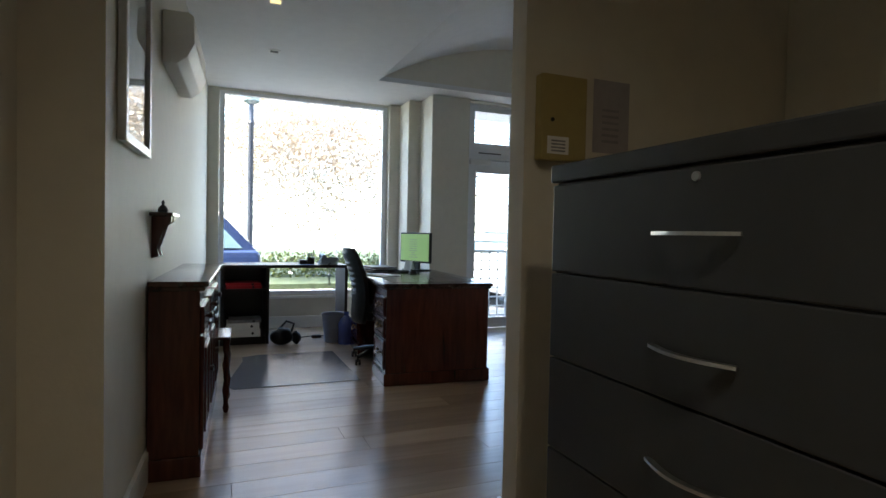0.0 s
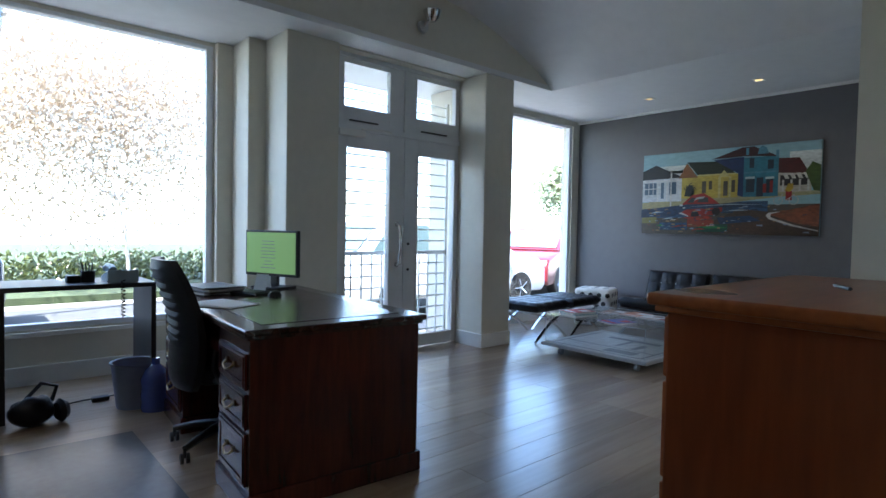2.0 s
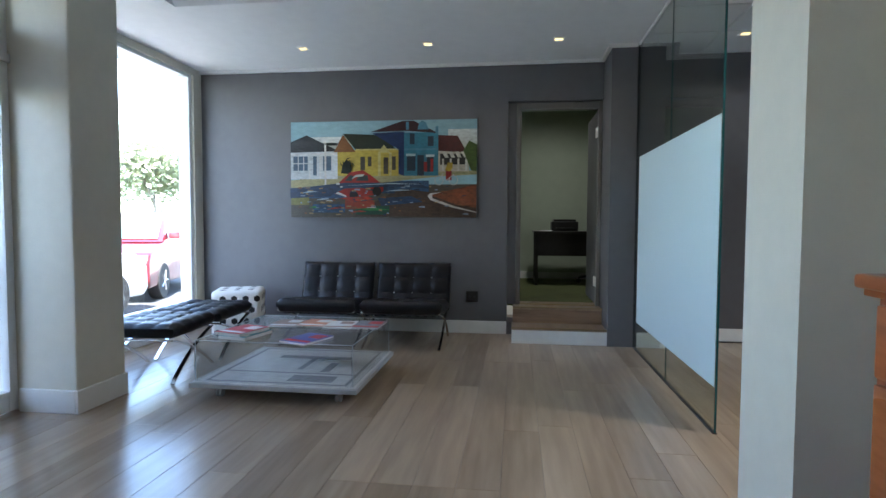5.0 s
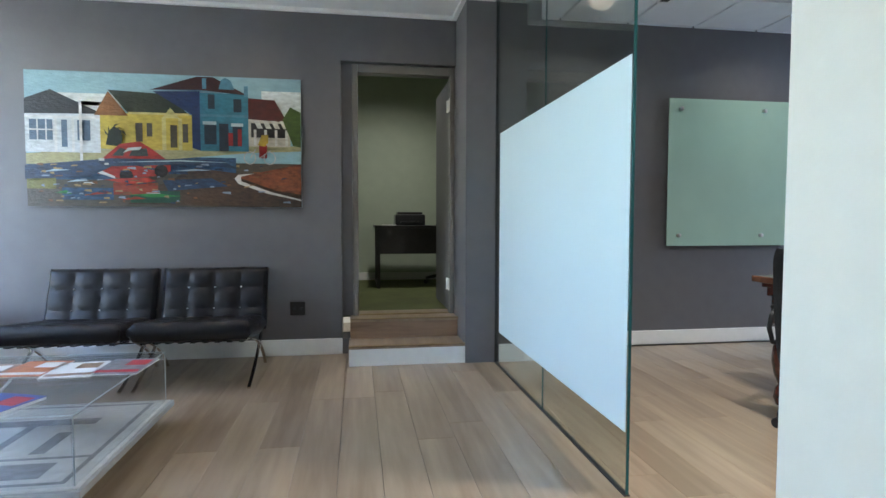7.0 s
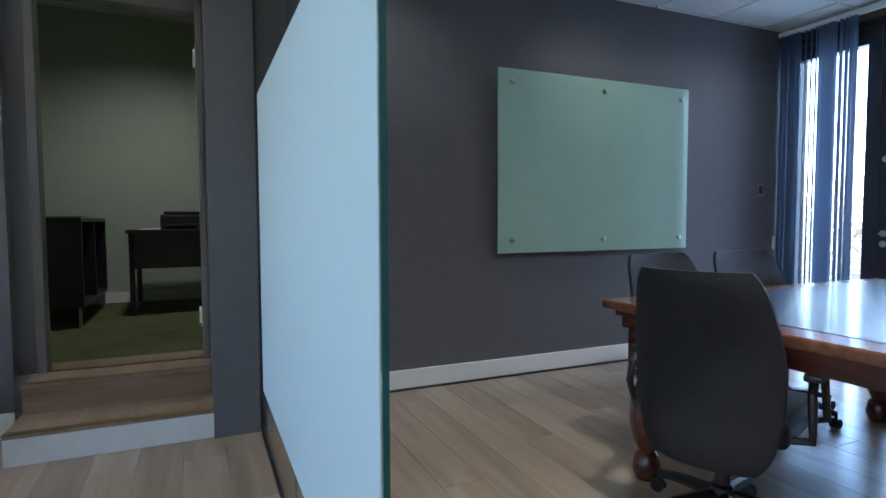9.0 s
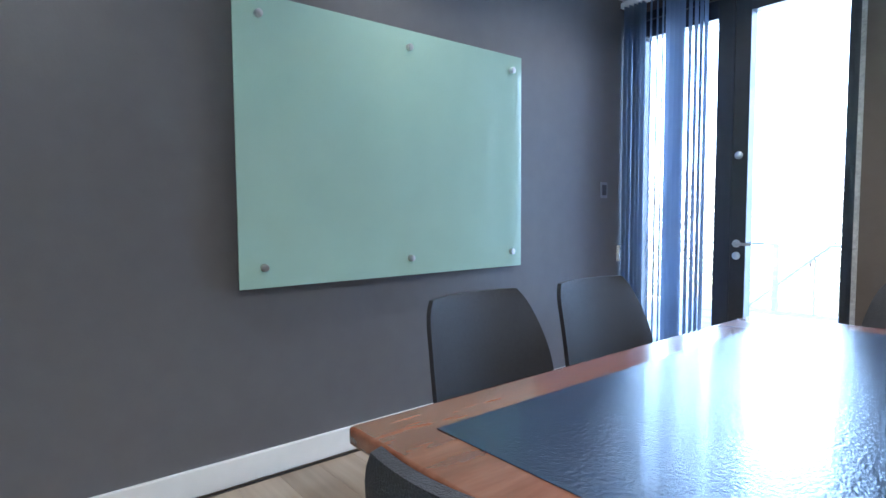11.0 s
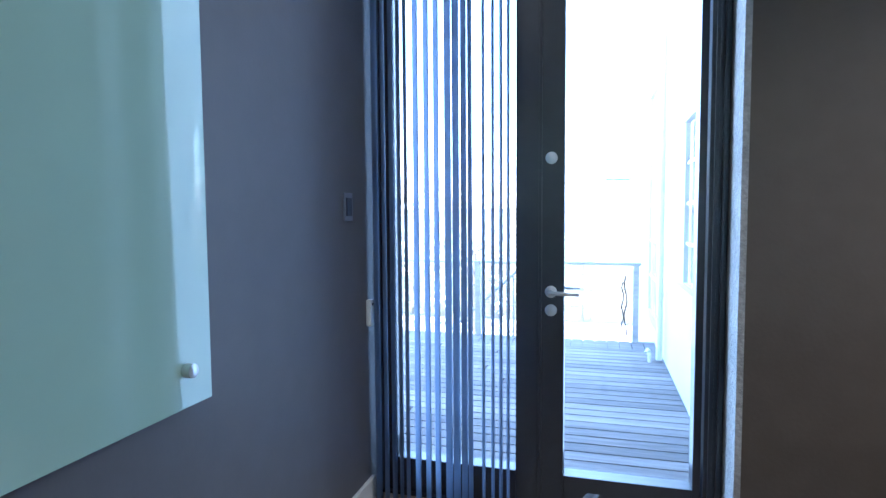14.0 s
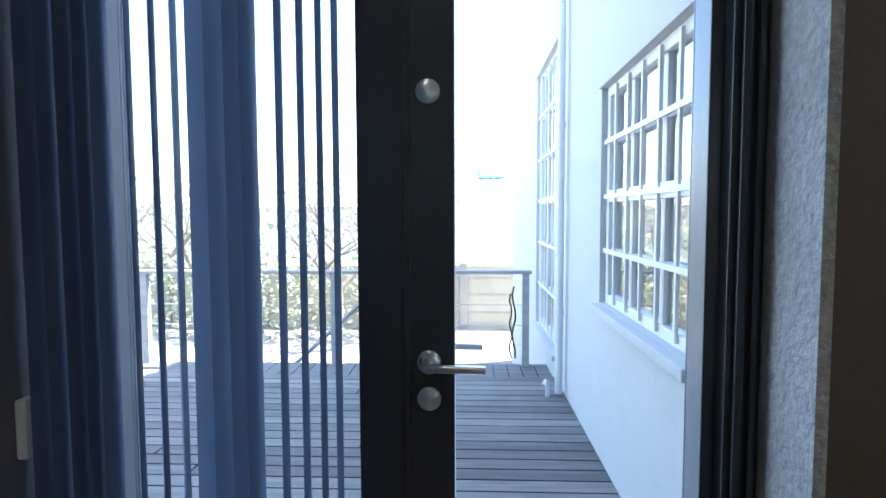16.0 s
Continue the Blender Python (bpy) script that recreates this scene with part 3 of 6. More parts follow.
# ---- outside: street ----
solid("ground", [(-600, 600, 7.2, 900, -0.3, -0.14), (-600, 600, -900, -2.42, -1.2, -1.0), (-600, -0.8, -2.42, 7.2, -1.2, -0.3), (10.1, 600, -2.42, 7.2, -1.2, -0.3)], PAVING, label="pale paved ground")
solid("pavement", [(-14, 22, 7.03, 8.2, -0.14, -0.02)], PAVING, label="pale paving along the shop front")
solid("road", [(-60, 60, 8.3, 12.4, -0.139, -0.13)], ASPHALT, label="grey asphalt street")
solid("lawn", [(-40, 40, 13.0, 40, -0.14, -0.02)], GRASS, label="grass verge")
solid("roof", [(-1.0, 10.3, 6.0, 7.35, 3.35, 3.5), (-1.0, 10.3, -2.3, 6.0, 3.35, 3.5), (-1.0, 10.3, 7.27, 7.45, 2.78, 3.5), (3.0, 10.3, -2.6, -2.4, 2.9, 3.5), (-1.0, -0.8, -2.3, 7.3, 2.7, 3.4), (10.1, 10.3, -2.3, 7.3, -0.3, 3.4)], RENDER, label="roof slab and parapet")
solid("facade", [(7.4, 10.2, 7.02, 7.26, -0.1, 3.4), (-1.0, -0.3, 7.06, 7.26, -0.1, 3.4)], RENDER, label="pale plastered shop front")


def bm_wheel(bm, c, r, w):
    bm_lathe(bm, [(r * 0.62, -w / 2), (r * 0.94, -w / 2), (r, -w * 0.35), (r, w * 0.35), (r * 0.94, w / 2), (r * 0.62, w / 2)], 28, c, "y")


def car(name, label, paint, m, length=4.0, width=1.68, height=1.45, hatch=True):
    top = thing(name, label, "car", m)
    L, W, Z = length, width, height
    nose = [(-L / 2, 0.32), (-L / 2 + 0.02, 0.62), (-L / 2 + 0.12, 0.78), (-L / 2 + 0.95, 0.93), (L / 2 - (0.12 if hatch else 0.7), 0.97), (L / 2 - 0.02, 0.9), (L / 2, 0.45), (L / 2 - 0.08, 0.26), (-L / 2 + 0.1, 0.22)]
    bm = bmesh.new()
    lo = [bm.verts.new((x, -W / 2, z)) for x, z in nose]
    hi = [bm.verts.new((x, W / 2, z)) for x, z in nose]
    k = len(lo)
    fs = [bm.faces.new(lo), bm.faces.new(hi[::-1])] + [bm.faces.new((lo[i], hi[i], hi[(i + 1) % k], lo[(i + 1) % k])) for i in range(k)]
    bmesh.ops.bevel(bm, geom=list({e for f in fs for e in f.edges}), offset=0.06, segments=3, affect="EDGES", profile=0.5, clamp_overlap=True)
    # roof and pillars
    cab = [(-L / 2 + 0.85, 0.93, 0.0), (-L / 2 + 1.6, Z - 0.06, 0.12), (-L / 2 + 2.0, Z, 0.14), (L / 2 - (0.6 if hatch else 1.2), Z - 0.02, 0.14), (L / 2 - (0.1 if hatch else 0.55), 0.96, 0.02)]
    rows = []
    for s in (-1, 1):
        rows.append([bm.verts.new((x, s * (W / 2 - 0.05 - inset), z)) for x, z, inset in cab])
    a, b = rows
    bm.faces.new(a), bm.faces.new(b[::-1])
    for i in range(len(a) - 1):
        bm.faces.new((a[i], b[i], b[i + 1], a[i + 1]))
    finish("body", bm, paint, top, True)
    # side and end glazing set a little proud of the cabin
    bm = bmesh.new()
    for s in (-1, 1):
        def pt(u, v, s=s):
            x0, x1 = -L / 2 + 1.05 + 0.62 * v, L / 2 - (0.25 if hatch else 0.72) - 0.42 * v
            return Vector((x0 + (x1 - x0) * u, s * (W / 2 - 0.06 - 0.12 * v + 0.012), 0.99 + (Z - 1.09) * v))
        for u0, u1 in ((0.02, 0.47), (0.51, 0.98)):
            vs = [bm.verts.new(pt(u, v)) for u, v in ((u0, 0), (u1, 0), (u1, 1), (u0, 1))]
            bm.faces.new(vs)
    for x0, z0, x1, z1, o in ((-L / 2 + 0.92, 0.97, -L / 2 + 1.56, Z - 0.09, -0.012), (L / 2 - (0.12 if hatch else 0.6), 1.0, L / 2 - (0.55 if hatch else 1.15), Z - 0.08, 0.014)):
        vs = [bm.verts.new((x, y, z + 0.01)) for x, y, z in ((x0 + o, -W / 2 + 0.14, z0), (x0 + o, W / 2 - 0.14, z0), (x1 + o, W / 2 - 0.24, z1), (x1 + o, -W / 2 + 0.24, z1))]
        bm.faces.new(vs)
    finish("glazing", bm, CARGLASS, top)
    for s in (-1, 1):
        bm = bmesh.new()
        bm_lathe(bm, [(0.04, -0.02), (0.13, 0.0), (0.1, 0.03)], 14, (-L / 2 + 0.06, s * (W / 2 - 0.28), 0.66), "x")
        finish("headlamp", bm, CHROME, top, True)
        bm = bmesh.new()
        bm_box(bm, -L / 2 + 1.2, -L / 2 + 1.32, s * (W / 2 + 0.04) - 0.09, s * (W / 2 + 0.04) + 0.09, 0.97, 1.09, 0.02)
        finish("mirror", bm, paint, top, True)
    box("number_plate", -L / 2 - 0.02, -L / 2 + 0.02, -0.26, 0.26, 0.4, 0.51, PAPER, top, 0.005)
    for x in (-L / 2 + 0.72, L / 2 - 0.68):
        for s in (-1, 1):
            bm = bmesh.new()
            bm_wheel(bm, (x, s * (W / 2 - 0.08), 0.3), 0.3, 0.19)
            w = finish("wheel", bm, TYRE, top, True)
            bm = bmesh.new()
            bm_lathe(bm, [(0.19, -0.015), (0.17, 0.0), (0.05, 0.01)] if s > 0 else [(0.05, -0.01), (0.17, 0.0), (0.19, 0.015)], 20, (x, s * (W / 2 + 0.005), 0.3), "y")
            for j in range(5):
                an = j * 2 * math.pi / 5
                bm_tube(bm, [(x, s * (W / 2 + 0.018), 0.3), (x + 0.17 * math.cos(an), s * (W / 2 + 0.012), 0.3 + 0.17 * math.sin(an))], 0.014, 6)
            finish("rim", bm, CHROME, w, True)
    return top


car("red_car", "red hatchback parked on the street", CARRED, pose(10.6, 10.3, -0.13, 0, 0, 18), 3.6, 1.62, 1.42)
car("white_car", "silver-white hatchback parked outside the entrance", CARWHITE, pose(6.6, 9.5, -0.13, 0, 0, 180), 4.2, 1.7, 1.48)
car("blue_car", "dark blue car parked outside the shop window", CARBLUE, pose(-1.35, 10.6, -0.13), 4.2, 1.75, 1.52)

post = thing("street_lamp", "dark cast iron street lamp post on the verge", "street lamp", pose(0.65, 11.6, -0.14))
bm = bmesh.new()
bm_lathe(bm, [(0.16, 0), (0.16, 0.25), (0.11, 0.35), (0.12, 0.7), (0.08, 0.85), (0.06, 1.0), (0.05, 3.3), (0.07, 3.35), (0.05, 3.4), (0.045, 3.7)], 16)
finish("column", bm, DARKALU, post, True)
bm = bmesh.new()
bm_lathe(bm, [(0.06, 3.7), (0.16, 3.76), (0.2, 4.15), (0.22, 4.2), (0.06, 4.38), (0.02, 4.5)], 12)
finish("lantern", bm, CARGLASS, post)


def tree(name, label, m, seed, height, crown_r, leaves, leaf_mat, bare=False, leaf_size=0.09, depth=5, fork=0.35, girth=0.022, scatter=0.09, bark=None):
    """Tapered trunk, forking limbs and many small leaves set near the twig ends."""
    rnd = random.Random(seed)
    top = thing(name, label, "tree", m)
    bm = bmesh.new()
    tips = []

    def grow(p, d, length, r, level):
        pts, rad = [p], [r]
        for k in range(3):
            d = (d + Vector((rnd.uniform(-1, 1), rnd.uniform(-1, 1), rnd.uniform(-0.3, 0.6))) * 0.16).normalized()
            p = p + d * length / 3
            pts.append(p), rad.append(r * (1 - 0.14 * (k + 1)))
        bm_tube(bm, pts, rad, 8 if level < 2 else 4)
        if level >= 2:
            tips.extend(pts[1:])
        if level < depth:
            for k in range(rnd.choice((2, 3, 3)) if level else 5):
                a = rnd.uniform(0, 6.28)
                spread = rnd.uniform(0.5, 1.0)
                nd = (d * (1.0 - spread * 0.35) + Vector((math.cos(a), math.sin(a), rnd.uniform(-0.1, 0.4))) * spread).normalized()
                grow(p, nd, length * rnd.uniform(0.62, 0.82), r * 0.56, level + 1)

    grow(Vector((0, 0, 0)), Vector((0, 0, 1)), height * fork, height * girth, 0)
    finish("trunk", bm, bark or BARK, top, True)
    if not bare:
        verts, faces = [], []
        for _ in range(leaves):
            c = rnd.choice(tips) + Vector((rnd.gauss(0, 1), rnd.gauss(0, 1), rnd.gauss(0, 0.8))) * crown_r * scatter
            u = Vector((rnd.uniform(-1, 1), rnd.uniform(-1, 1), rnd.uniform(-1, 1))).normalized()
            v = u.orthogonal().normalized()
            s = leaf_size * rnd.uniform(0.6, 1.3)
            k = len(verts)
            verts += [c - u * s, c + v * s * 0.6, c + u * s, c - v * s * 0.6]
            faces.append((k, k + 1, k + 2, k + 3))
        me = bpy.data.meshes.new("leaves")
        me.from_pydata([tuple(v) for v in verts], [], faces)
        me.materials.append(leaf_mat)
        ob = tagged(new("leaves", me), kind="stuff")
        ob.parent = top
    return top


tree("street_tree", "autumn street tree with thin brown leaves", pose(2.9, 14.2, -0.05), 3, 6.6, 4.6, 34000, DRYLEAF, leaf_size=0.05, fork=0.26, girth=0.006, scatter=0.27, bark=material("pale_bark", (0.55, 0.5, 0.44), 0.9, scale=14, vary=0.2, bump=0.6))
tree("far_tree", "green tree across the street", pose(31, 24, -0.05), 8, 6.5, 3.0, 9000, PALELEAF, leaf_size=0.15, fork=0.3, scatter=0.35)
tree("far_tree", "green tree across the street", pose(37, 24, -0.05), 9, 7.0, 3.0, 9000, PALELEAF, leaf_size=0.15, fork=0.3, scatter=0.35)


def hedge(name, label, x0, x1, y0, y1, z0, z1, count, seed, mat=None):
    rnd = random.Random(seed)
    verts, faces = [], []
    for _ in range(count):
        c = Vector((rnd.uniform(x0, x1), rnd.uniform(y0, y1), z0 + (z1 - z0) * rnd.random() ** 0.7 * (0.8 + 0.2 * math.sin(rnd.uniform(0, 6)))))
        u = Vector((rnd.uniform(-1, 1), rnd.uniform(-1, 1), rnd.uniform(-1, 1))).normalized()
        v = u.orthogonal().normalized()
        s = rnd.uniform(0.03, 0.08)
        k = len(verts)
        verts += [c - u * s, c + v * s * 0.6, c + u * s, c - v * s * 0.6]
        faces.append((k, k + 1, k + 2, k + 3))
    me = bpy.data.meshes.new(name)
    me.from_pydata([tuple(v) for v in verts], [], faces)
    me.materials.append(mat or LEAF)
    return tagged(new(name, me), label, "hedge", kind="stuff")


hedge("hedge", "low clipped green hedge on the verge", 0.2, 9, 14.8, 15.8, -0.05, 0.62, 5000, 4)


# ---- outside: deck ----
DZ = 0.015
EX = 5.415
W2 = (-4.0, -2.78, 0.835, 1.95)
W1 = (-6.655, -5.33, 0.216, 2.63)
solid("wall_outside", [(EX - 0.2, EX, -9.5, W1[0], -1.0, 5.2), (EX - 0.2, EX, W1[0], W1[1], -1.0, W1[2]), (EX - 0.2, EX, W1[0], W1[1], W1[3], 5.2), (EX - 0.2, EX, W1[1], W2[0], -1.0, 5.2),
                       (EX - 0.2, EX, W2[0], W2[1], -1.0, W2[2]), (EX - 0.2, EX, W2[0], W2[1], W2[3], 5.2), (EX - 0.2, EX, W2[1], -2.43, -1.0, 5.2)], RENDER, label="pale blue-white plastered outside wall")
solid("wing_room", [(2.6, 2.8, -9.5, -2.43, -1.0, 5.2), (2.6, EX - 0.2, -9.7, -9.5, -1.0, 5.2), (2.6, EX, -9.7, -2.43, 5.2, 5.3), (2.8, EX - 0.2, -9.5, -2.43, -1.0, -0.9), (2.8, EX - 0.2, -2.6, -2.43, -0.9, 5.2)], RENDER, label="plain room behind the outside windows")


def sash(name, y0, y1, z0, z1, cols, rows):
    top = tagged(new(name), "white multi-pane sash window with security bars", "window", kind="structure")
    bm = bmesh.new()
    f, x0, x1 = 0.05, EX - 0.09, EX - 0.03
    for b in ((x0, x1, y0, y0 + f, z0, z1), (x0, x1, y1 - f, y1, z0, z1), (x0, x1, y0 + f, y1 - f, z0, z0 + f), (x0, x1, y0 + f, y1 - f, z1 - f, z1)):
        bm_box(bm, *b, 0.005)
    zm = (z0 + z1) / 2
    bm_box(bm, x0 + 0.01, x1 + 0.005, y0 + f, y1 - f, zm - 0.03, zm + 0.03, 0.004)
    for i in range(1, cols):
        y = y0 + (y1 - y0) * i / cols
        bm_box(bm, x0 + 0.012, x1 - 0.012, y - 0.02, y + 0.02, z0 + f, z1 - f)
    for i in range(1, rows):
        z = z0 + (z1 - z0) * i / rows
        bm_box(bm, x0 + 0.016, x1 - 0.016, y0 + f, y1 - f, z - 0.012, z + 0.012)
    finish("frame", bm, WHITE, top)
    bm = bmesh.new()
    for i in range(1, rows):
        z = z0 + (z1 - z0) * i / rows
        bm_box(bm, EX - 0.025, EX - 0.012, y0 + 0.02, y1 - 0.02, z - 0.011, z + 0.011)
    for i in range(1, cols * 2):
        y = y0 + (y1 - y0) * i / (cols * 2)
        bm_box(bm, EX - 0.028, EX - 0.015, y - 0.008, y + 0.008, z0 + 0.02, z1 - 0.02)
    finish("bars", bm, WHITE, top)
    p = box("pane", x0 + 0.026, x0 + 0.032, y0 + f, y1 - f, z0 + f, z1 - f, SASHPANE, top, 0)
    p.visible_shadow = False
    bm = bmesh.new()
    bm_box(bm, EX, EX + 0.045, y0 - 0.03, y1 + 0.03, z0 - 0.05, z0 - 0.005, 0.006)
    bm_box(bm, EX, EX + 0.012, y0 - 0.02, y1 + 0.02, z1 + 0.0, z1 + 0.03, 0.004)
    finish("sill", bm, RENDER, top)


sash("window_3", *W2, 3, 4)
sash("window_4", *W1, 3, 6)
pipe = thing("downpipe", "grey plastic downpipe with a tap at its foot", "pipe", pose(EX + 0.05, -4.95, DZ))
bm = bmesh.new()
bm_tube(bm, [(0, 0, 0.02), (0, 0, 5.2)], 0.028, 10)
for z in (0.6, 1.9, 3.2):
    bm_tube(bm, [(0, 0, z - 0.02), (0, 0, z + 0.02)], 0.034, 10)
finish("pipe", bm, ALU, pipe, True)
bm = bmesh.new()
bm_tube(bm, [(0.08, 0.02, 0.0), (0.08, 0.02, 0.1), (0.1, 0.05, 0.12), (0.12, 0.1, 0.1)], 0.014, 8)
finish("tap", bm, ALU, pipe, True)

GREYTIMBER = wood("grey_timber", (0.3, 0.3, 0.3), (0.5, 0.5, 0.5), 0.7, (1, 12, 12), bump=0.2)
rail = thing("deck_railing", "grey timber deck railing with thin steel cables", "railing", pose(EX + 0.16, -5.85, DZ))
bm = bmesh.new()
for x in (0.03, 1.7, 3.4, 4.9):
    bm_box(bm, x - 0.03, x + 0.03, -0.03, 0.03, -0.05, 0.77, 0.006)
bm_box(bm, -0.02, 4.95, -0.04, 0.04, 0.77, 0.8, 0.006)
finish("posts", bm, GREYTIMBER, rail)
bm = bmesh.new()
bm_tube(bm, [(1.1, -0.12, 0.83), (1.3, -0.12, 0.66), (1.77, -0.12, 0.23), (2.3, -0.12, -0.25)], 0.018, 8)
for x, z in ((1.32, 0.64), (1.75, 0.25)):
    bm_tube(bm, [(x, -0.12, z), (x, -0.12, -0.25)], 0.012, 8)
finish("stair_handrail", bm, GREYTIMBER, rail, True)
bm = bmesh.new()
bm_tube(bm, [(0.13 + 0.015 * math.sin(i * 1.3), 0.0, 0.66 - i * 0.07) for i in range(10)], 0.008, 6)
bm_tube(bm, [(0.16 + 0.012 * math.sin(i * 1.9), 0.02, 0.6 - i * 0.063) for i in range(10)], 0.007, 6)
finish("black_hose", bm, PLASTIC, rail, True)
bm = bmesh.new()
for z in (0.15, 0.32, 0.5):
    bm_tube(bm, [(0, 0, z), (4.9, 0, z)], 0.004, 5)
finish("cable", bm, BRUSHED, rail)

solid("fence", [(-4, 18, -12.1, -12.0, -1.0, 0.28)], material("beige_concrete", (0.4, 0.36, 0.29), 0.85, scale=3, vary=0.1, bump=0.2), label="beige concrete panel fence")
bm = bmesh.new()
for i in range(11):
    bm_box(bm, -3.9 + i * 2, -3.75 + i * 2, -12.0, -11.94, -1.0, 0.34, 0.01)
for z in (-0.65, -0.3, 0.03):
    bm_box(bm, -4, 18, -12.0, -11.985, z - 0.012, z + 0.012)
tagged(finish("fence_posts", bm, PAVING), "concrete fence posts", kind="structure")
solid("back_lawn", [(-10, 30, -12.0, -6.2, -1.0, -0.98)], PAVING, label="pale bare garden ground")
house = thing("neighbour_house", "white neighbouring house with a corrugated blue-grey roof", "house", pose(4.2, -24, -1))
bm = bmesh.new()
bm_box(bm, -8, 8, -4, 4, 0, 2.9)
finish("wall", bm, RENDER, house)
bm = bmesh.new()
for s in (-1, 1):
    for i in range(54):
        x = -8.2 + i * 0.3
        vs = [bm.verts.new((x + dx, s * yy, zz)) for dx, yy, zz in ((0, 4.3, 2.75), (0.15, 4.3, 2.79), (0.15, 0, 4.84), (0, 0, 4.8))]
        bm.faces.new(vs)
        vs = [bm.verts.new((x + dx, s * yy, zz)) for dx, yy, zz in ((0.15, 4.3, 2.79), (0.3, 4.3, 2.75), (0.3, 0, 4.8), (0.15, 0, 4.84))]
        bm.faces.new(vs)
finish("roof", bm, material("blue_grey_roof", (0.28, 0.33, 0.4), 0.5, vary=0.08), house)
bm = bmesh.new()
bm_box(bm, 0.55, 1.45, -0.6, 0.6, -0.03, 0.05, 0.02, mat=pose(0, 2.15, 3.82, -25.5, 0, 0))
finish("roof_window", bm, material("roof_window_glass", (0.1, 0.22, 0.42), 0.15, vary=0.05), house)
bm = bmesh.new()
bm_tube(bm, [(2.3, 4.12, 0.0), (2.3, 4.12, 5.0)], 0.055, 10)
bm_box(bm, 2.15, 2.45, 4.0, 4.25, 4.7, 4.78, 0.02)
for z in (1.0, 2.6, 4.0):
    bm_tube(bm, [(2.3, 4.12, z - 0.04), (2.3, 4.12, z + 0.04)], 0.075, 10)
finish("vent_pipe", bm, ALU, house, True)
house2 = thing("long_house", "long low white building behind the fence", "house", pose(15, -19, -1))
bm = bmesh.new()
bm_box(bm, -7, 9, -3, 3, 0, 2.6)
finish("wall", bm, RENDER, house2)
bm = bmesh.new()
bm_prism(bm, [(-3.3, 2.5), (3.3, 2.5), (0, 3.6)], -7.2, 9.2, Matrix(((0, 0, 1, 0), (1, 0, 0, 0), (0, 1, 0, 0), (0, 0, 0, 1))))
finish("roof", bm, PAVING, house2)
tree("bare_tree", "bare branched garden tree", pose(8.3, -10.2, -0.9), 21, 4.2, 2.0, 0, LEAF, bare=True, depth=6, fork=0.22)
tree("bare_tree", "bare branched garden tree", pose(10.8, -11.0, -0.9), 22, 4.6, 2.0, 0, LEAF, bare=True, depth=6, fork=0.22)
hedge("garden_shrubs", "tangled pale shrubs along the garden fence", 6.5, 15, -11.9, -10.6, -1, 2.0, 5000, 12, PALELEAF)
hedge("far_hedge", "distant line of green trees", -25, 45, -40, -36, -1, 3.4, 9000, 6)


# ---- ceiling lamps ----
def downlight(m, watts, colour):
    top = thing("downlight", "small square recessed ceiling downlight, " + ("lit" if watts else "switched off"), "lamp", m, "ceiling downlights")
    bm = bmesh.new()
    for b in ((-0.05, -0.035, -0.05, 0.05), (0.035, 0.05, -0.05, 0.05), (-0.035, 0.035, -0.05, -0.035), (-0.035, 0.035, 0.035, 0.05)):
        bm_box(bm, *b, -0.008, -0.001, 0.002)
    finish("trim", bm, WHITE, top)
    bm = bmesh.new()
    bm_box(bm, -0.034, 0.034, -0.034, 0.034, -0.004, -0.001)
    finish("bulb", bm, glow("downlight_bulb", (1.0, 0.72, 0.3), 0.16) if watts else PLASTIC, top)
    if watts:
        lamp = new("light", bpy.data.lights.new("light", "SPOT"))
        lamp.data.energy, lamp.data.color, lamp.data.spot_size, lamp.data.spot_blend = watts, colour, radians(150), 1.0
        lamp.data.shadow_soft_size = 0.1
        lamp.parent = top
        lamp.matrix_basis = pose(0, 0, -0.03)
    return top


WARM = (1.0, 0.83, 0.6)
for yy in (5.42, 4.25, 3.09):
    downlight(pose(6.4, yy, H), 0.9, WARM)
downlight(pose(0.5, 5.5, H), 0, WARM)
downlight(pose(0.4, 4.37, H), 1.2, WARM)
downlight(pose(6.46, 1.11, MH), 0, WARM)
# unseen passage lamp, added to brighten the jamb and filing cabinet
downlight(pose(0.45, 0.2, H), 4.5, WARM)
NEUTRAL = (1.0, 0.93, 0.83)
# the pair at x 4.2 is out of view, added as stronger fill
for xx, yy in ((6.44, 1.54), (6.44, -0.1), (6.44, -1.3), (4.2, 1.5), (4.2, -0.9)):
    downlight(pose(xx, yy, MH), 1.3 if xx > 5 else 11, NEUTRAL)
# office lamp out of view, added to light the room past the doorway
downlight(pose(8.6, 3.0, 3.1), 6, NEUTRAL)

spot = thing("wall_spotlight", "chrome twin security spotlight on the arched wall", "lamp", pose(3.45, VY1, 2.97))
bm = bmesh.new()
bm_lathe(bm, [(0.05, -0.05), (0.055, -0.02), (0.03, 0.0)], 16, (0, 0, 0), "y")
bm_tube(bm, [(0, -0.04, 0), (0.02, -0.09, 0.05), (0.06, -0.1, 0.07)], 0.012)
finish("bracket", bm, BRUSHED, spot, True)
bm = bmesh.new()
bm_lathe(bm, [(0.03, 0.04), (0.06, 0.07), (0.085, 0.13), (0.08, 0.135)], 18, (0.05, -0.1, 0))
finish("head", bm, CHROME, spot, True)


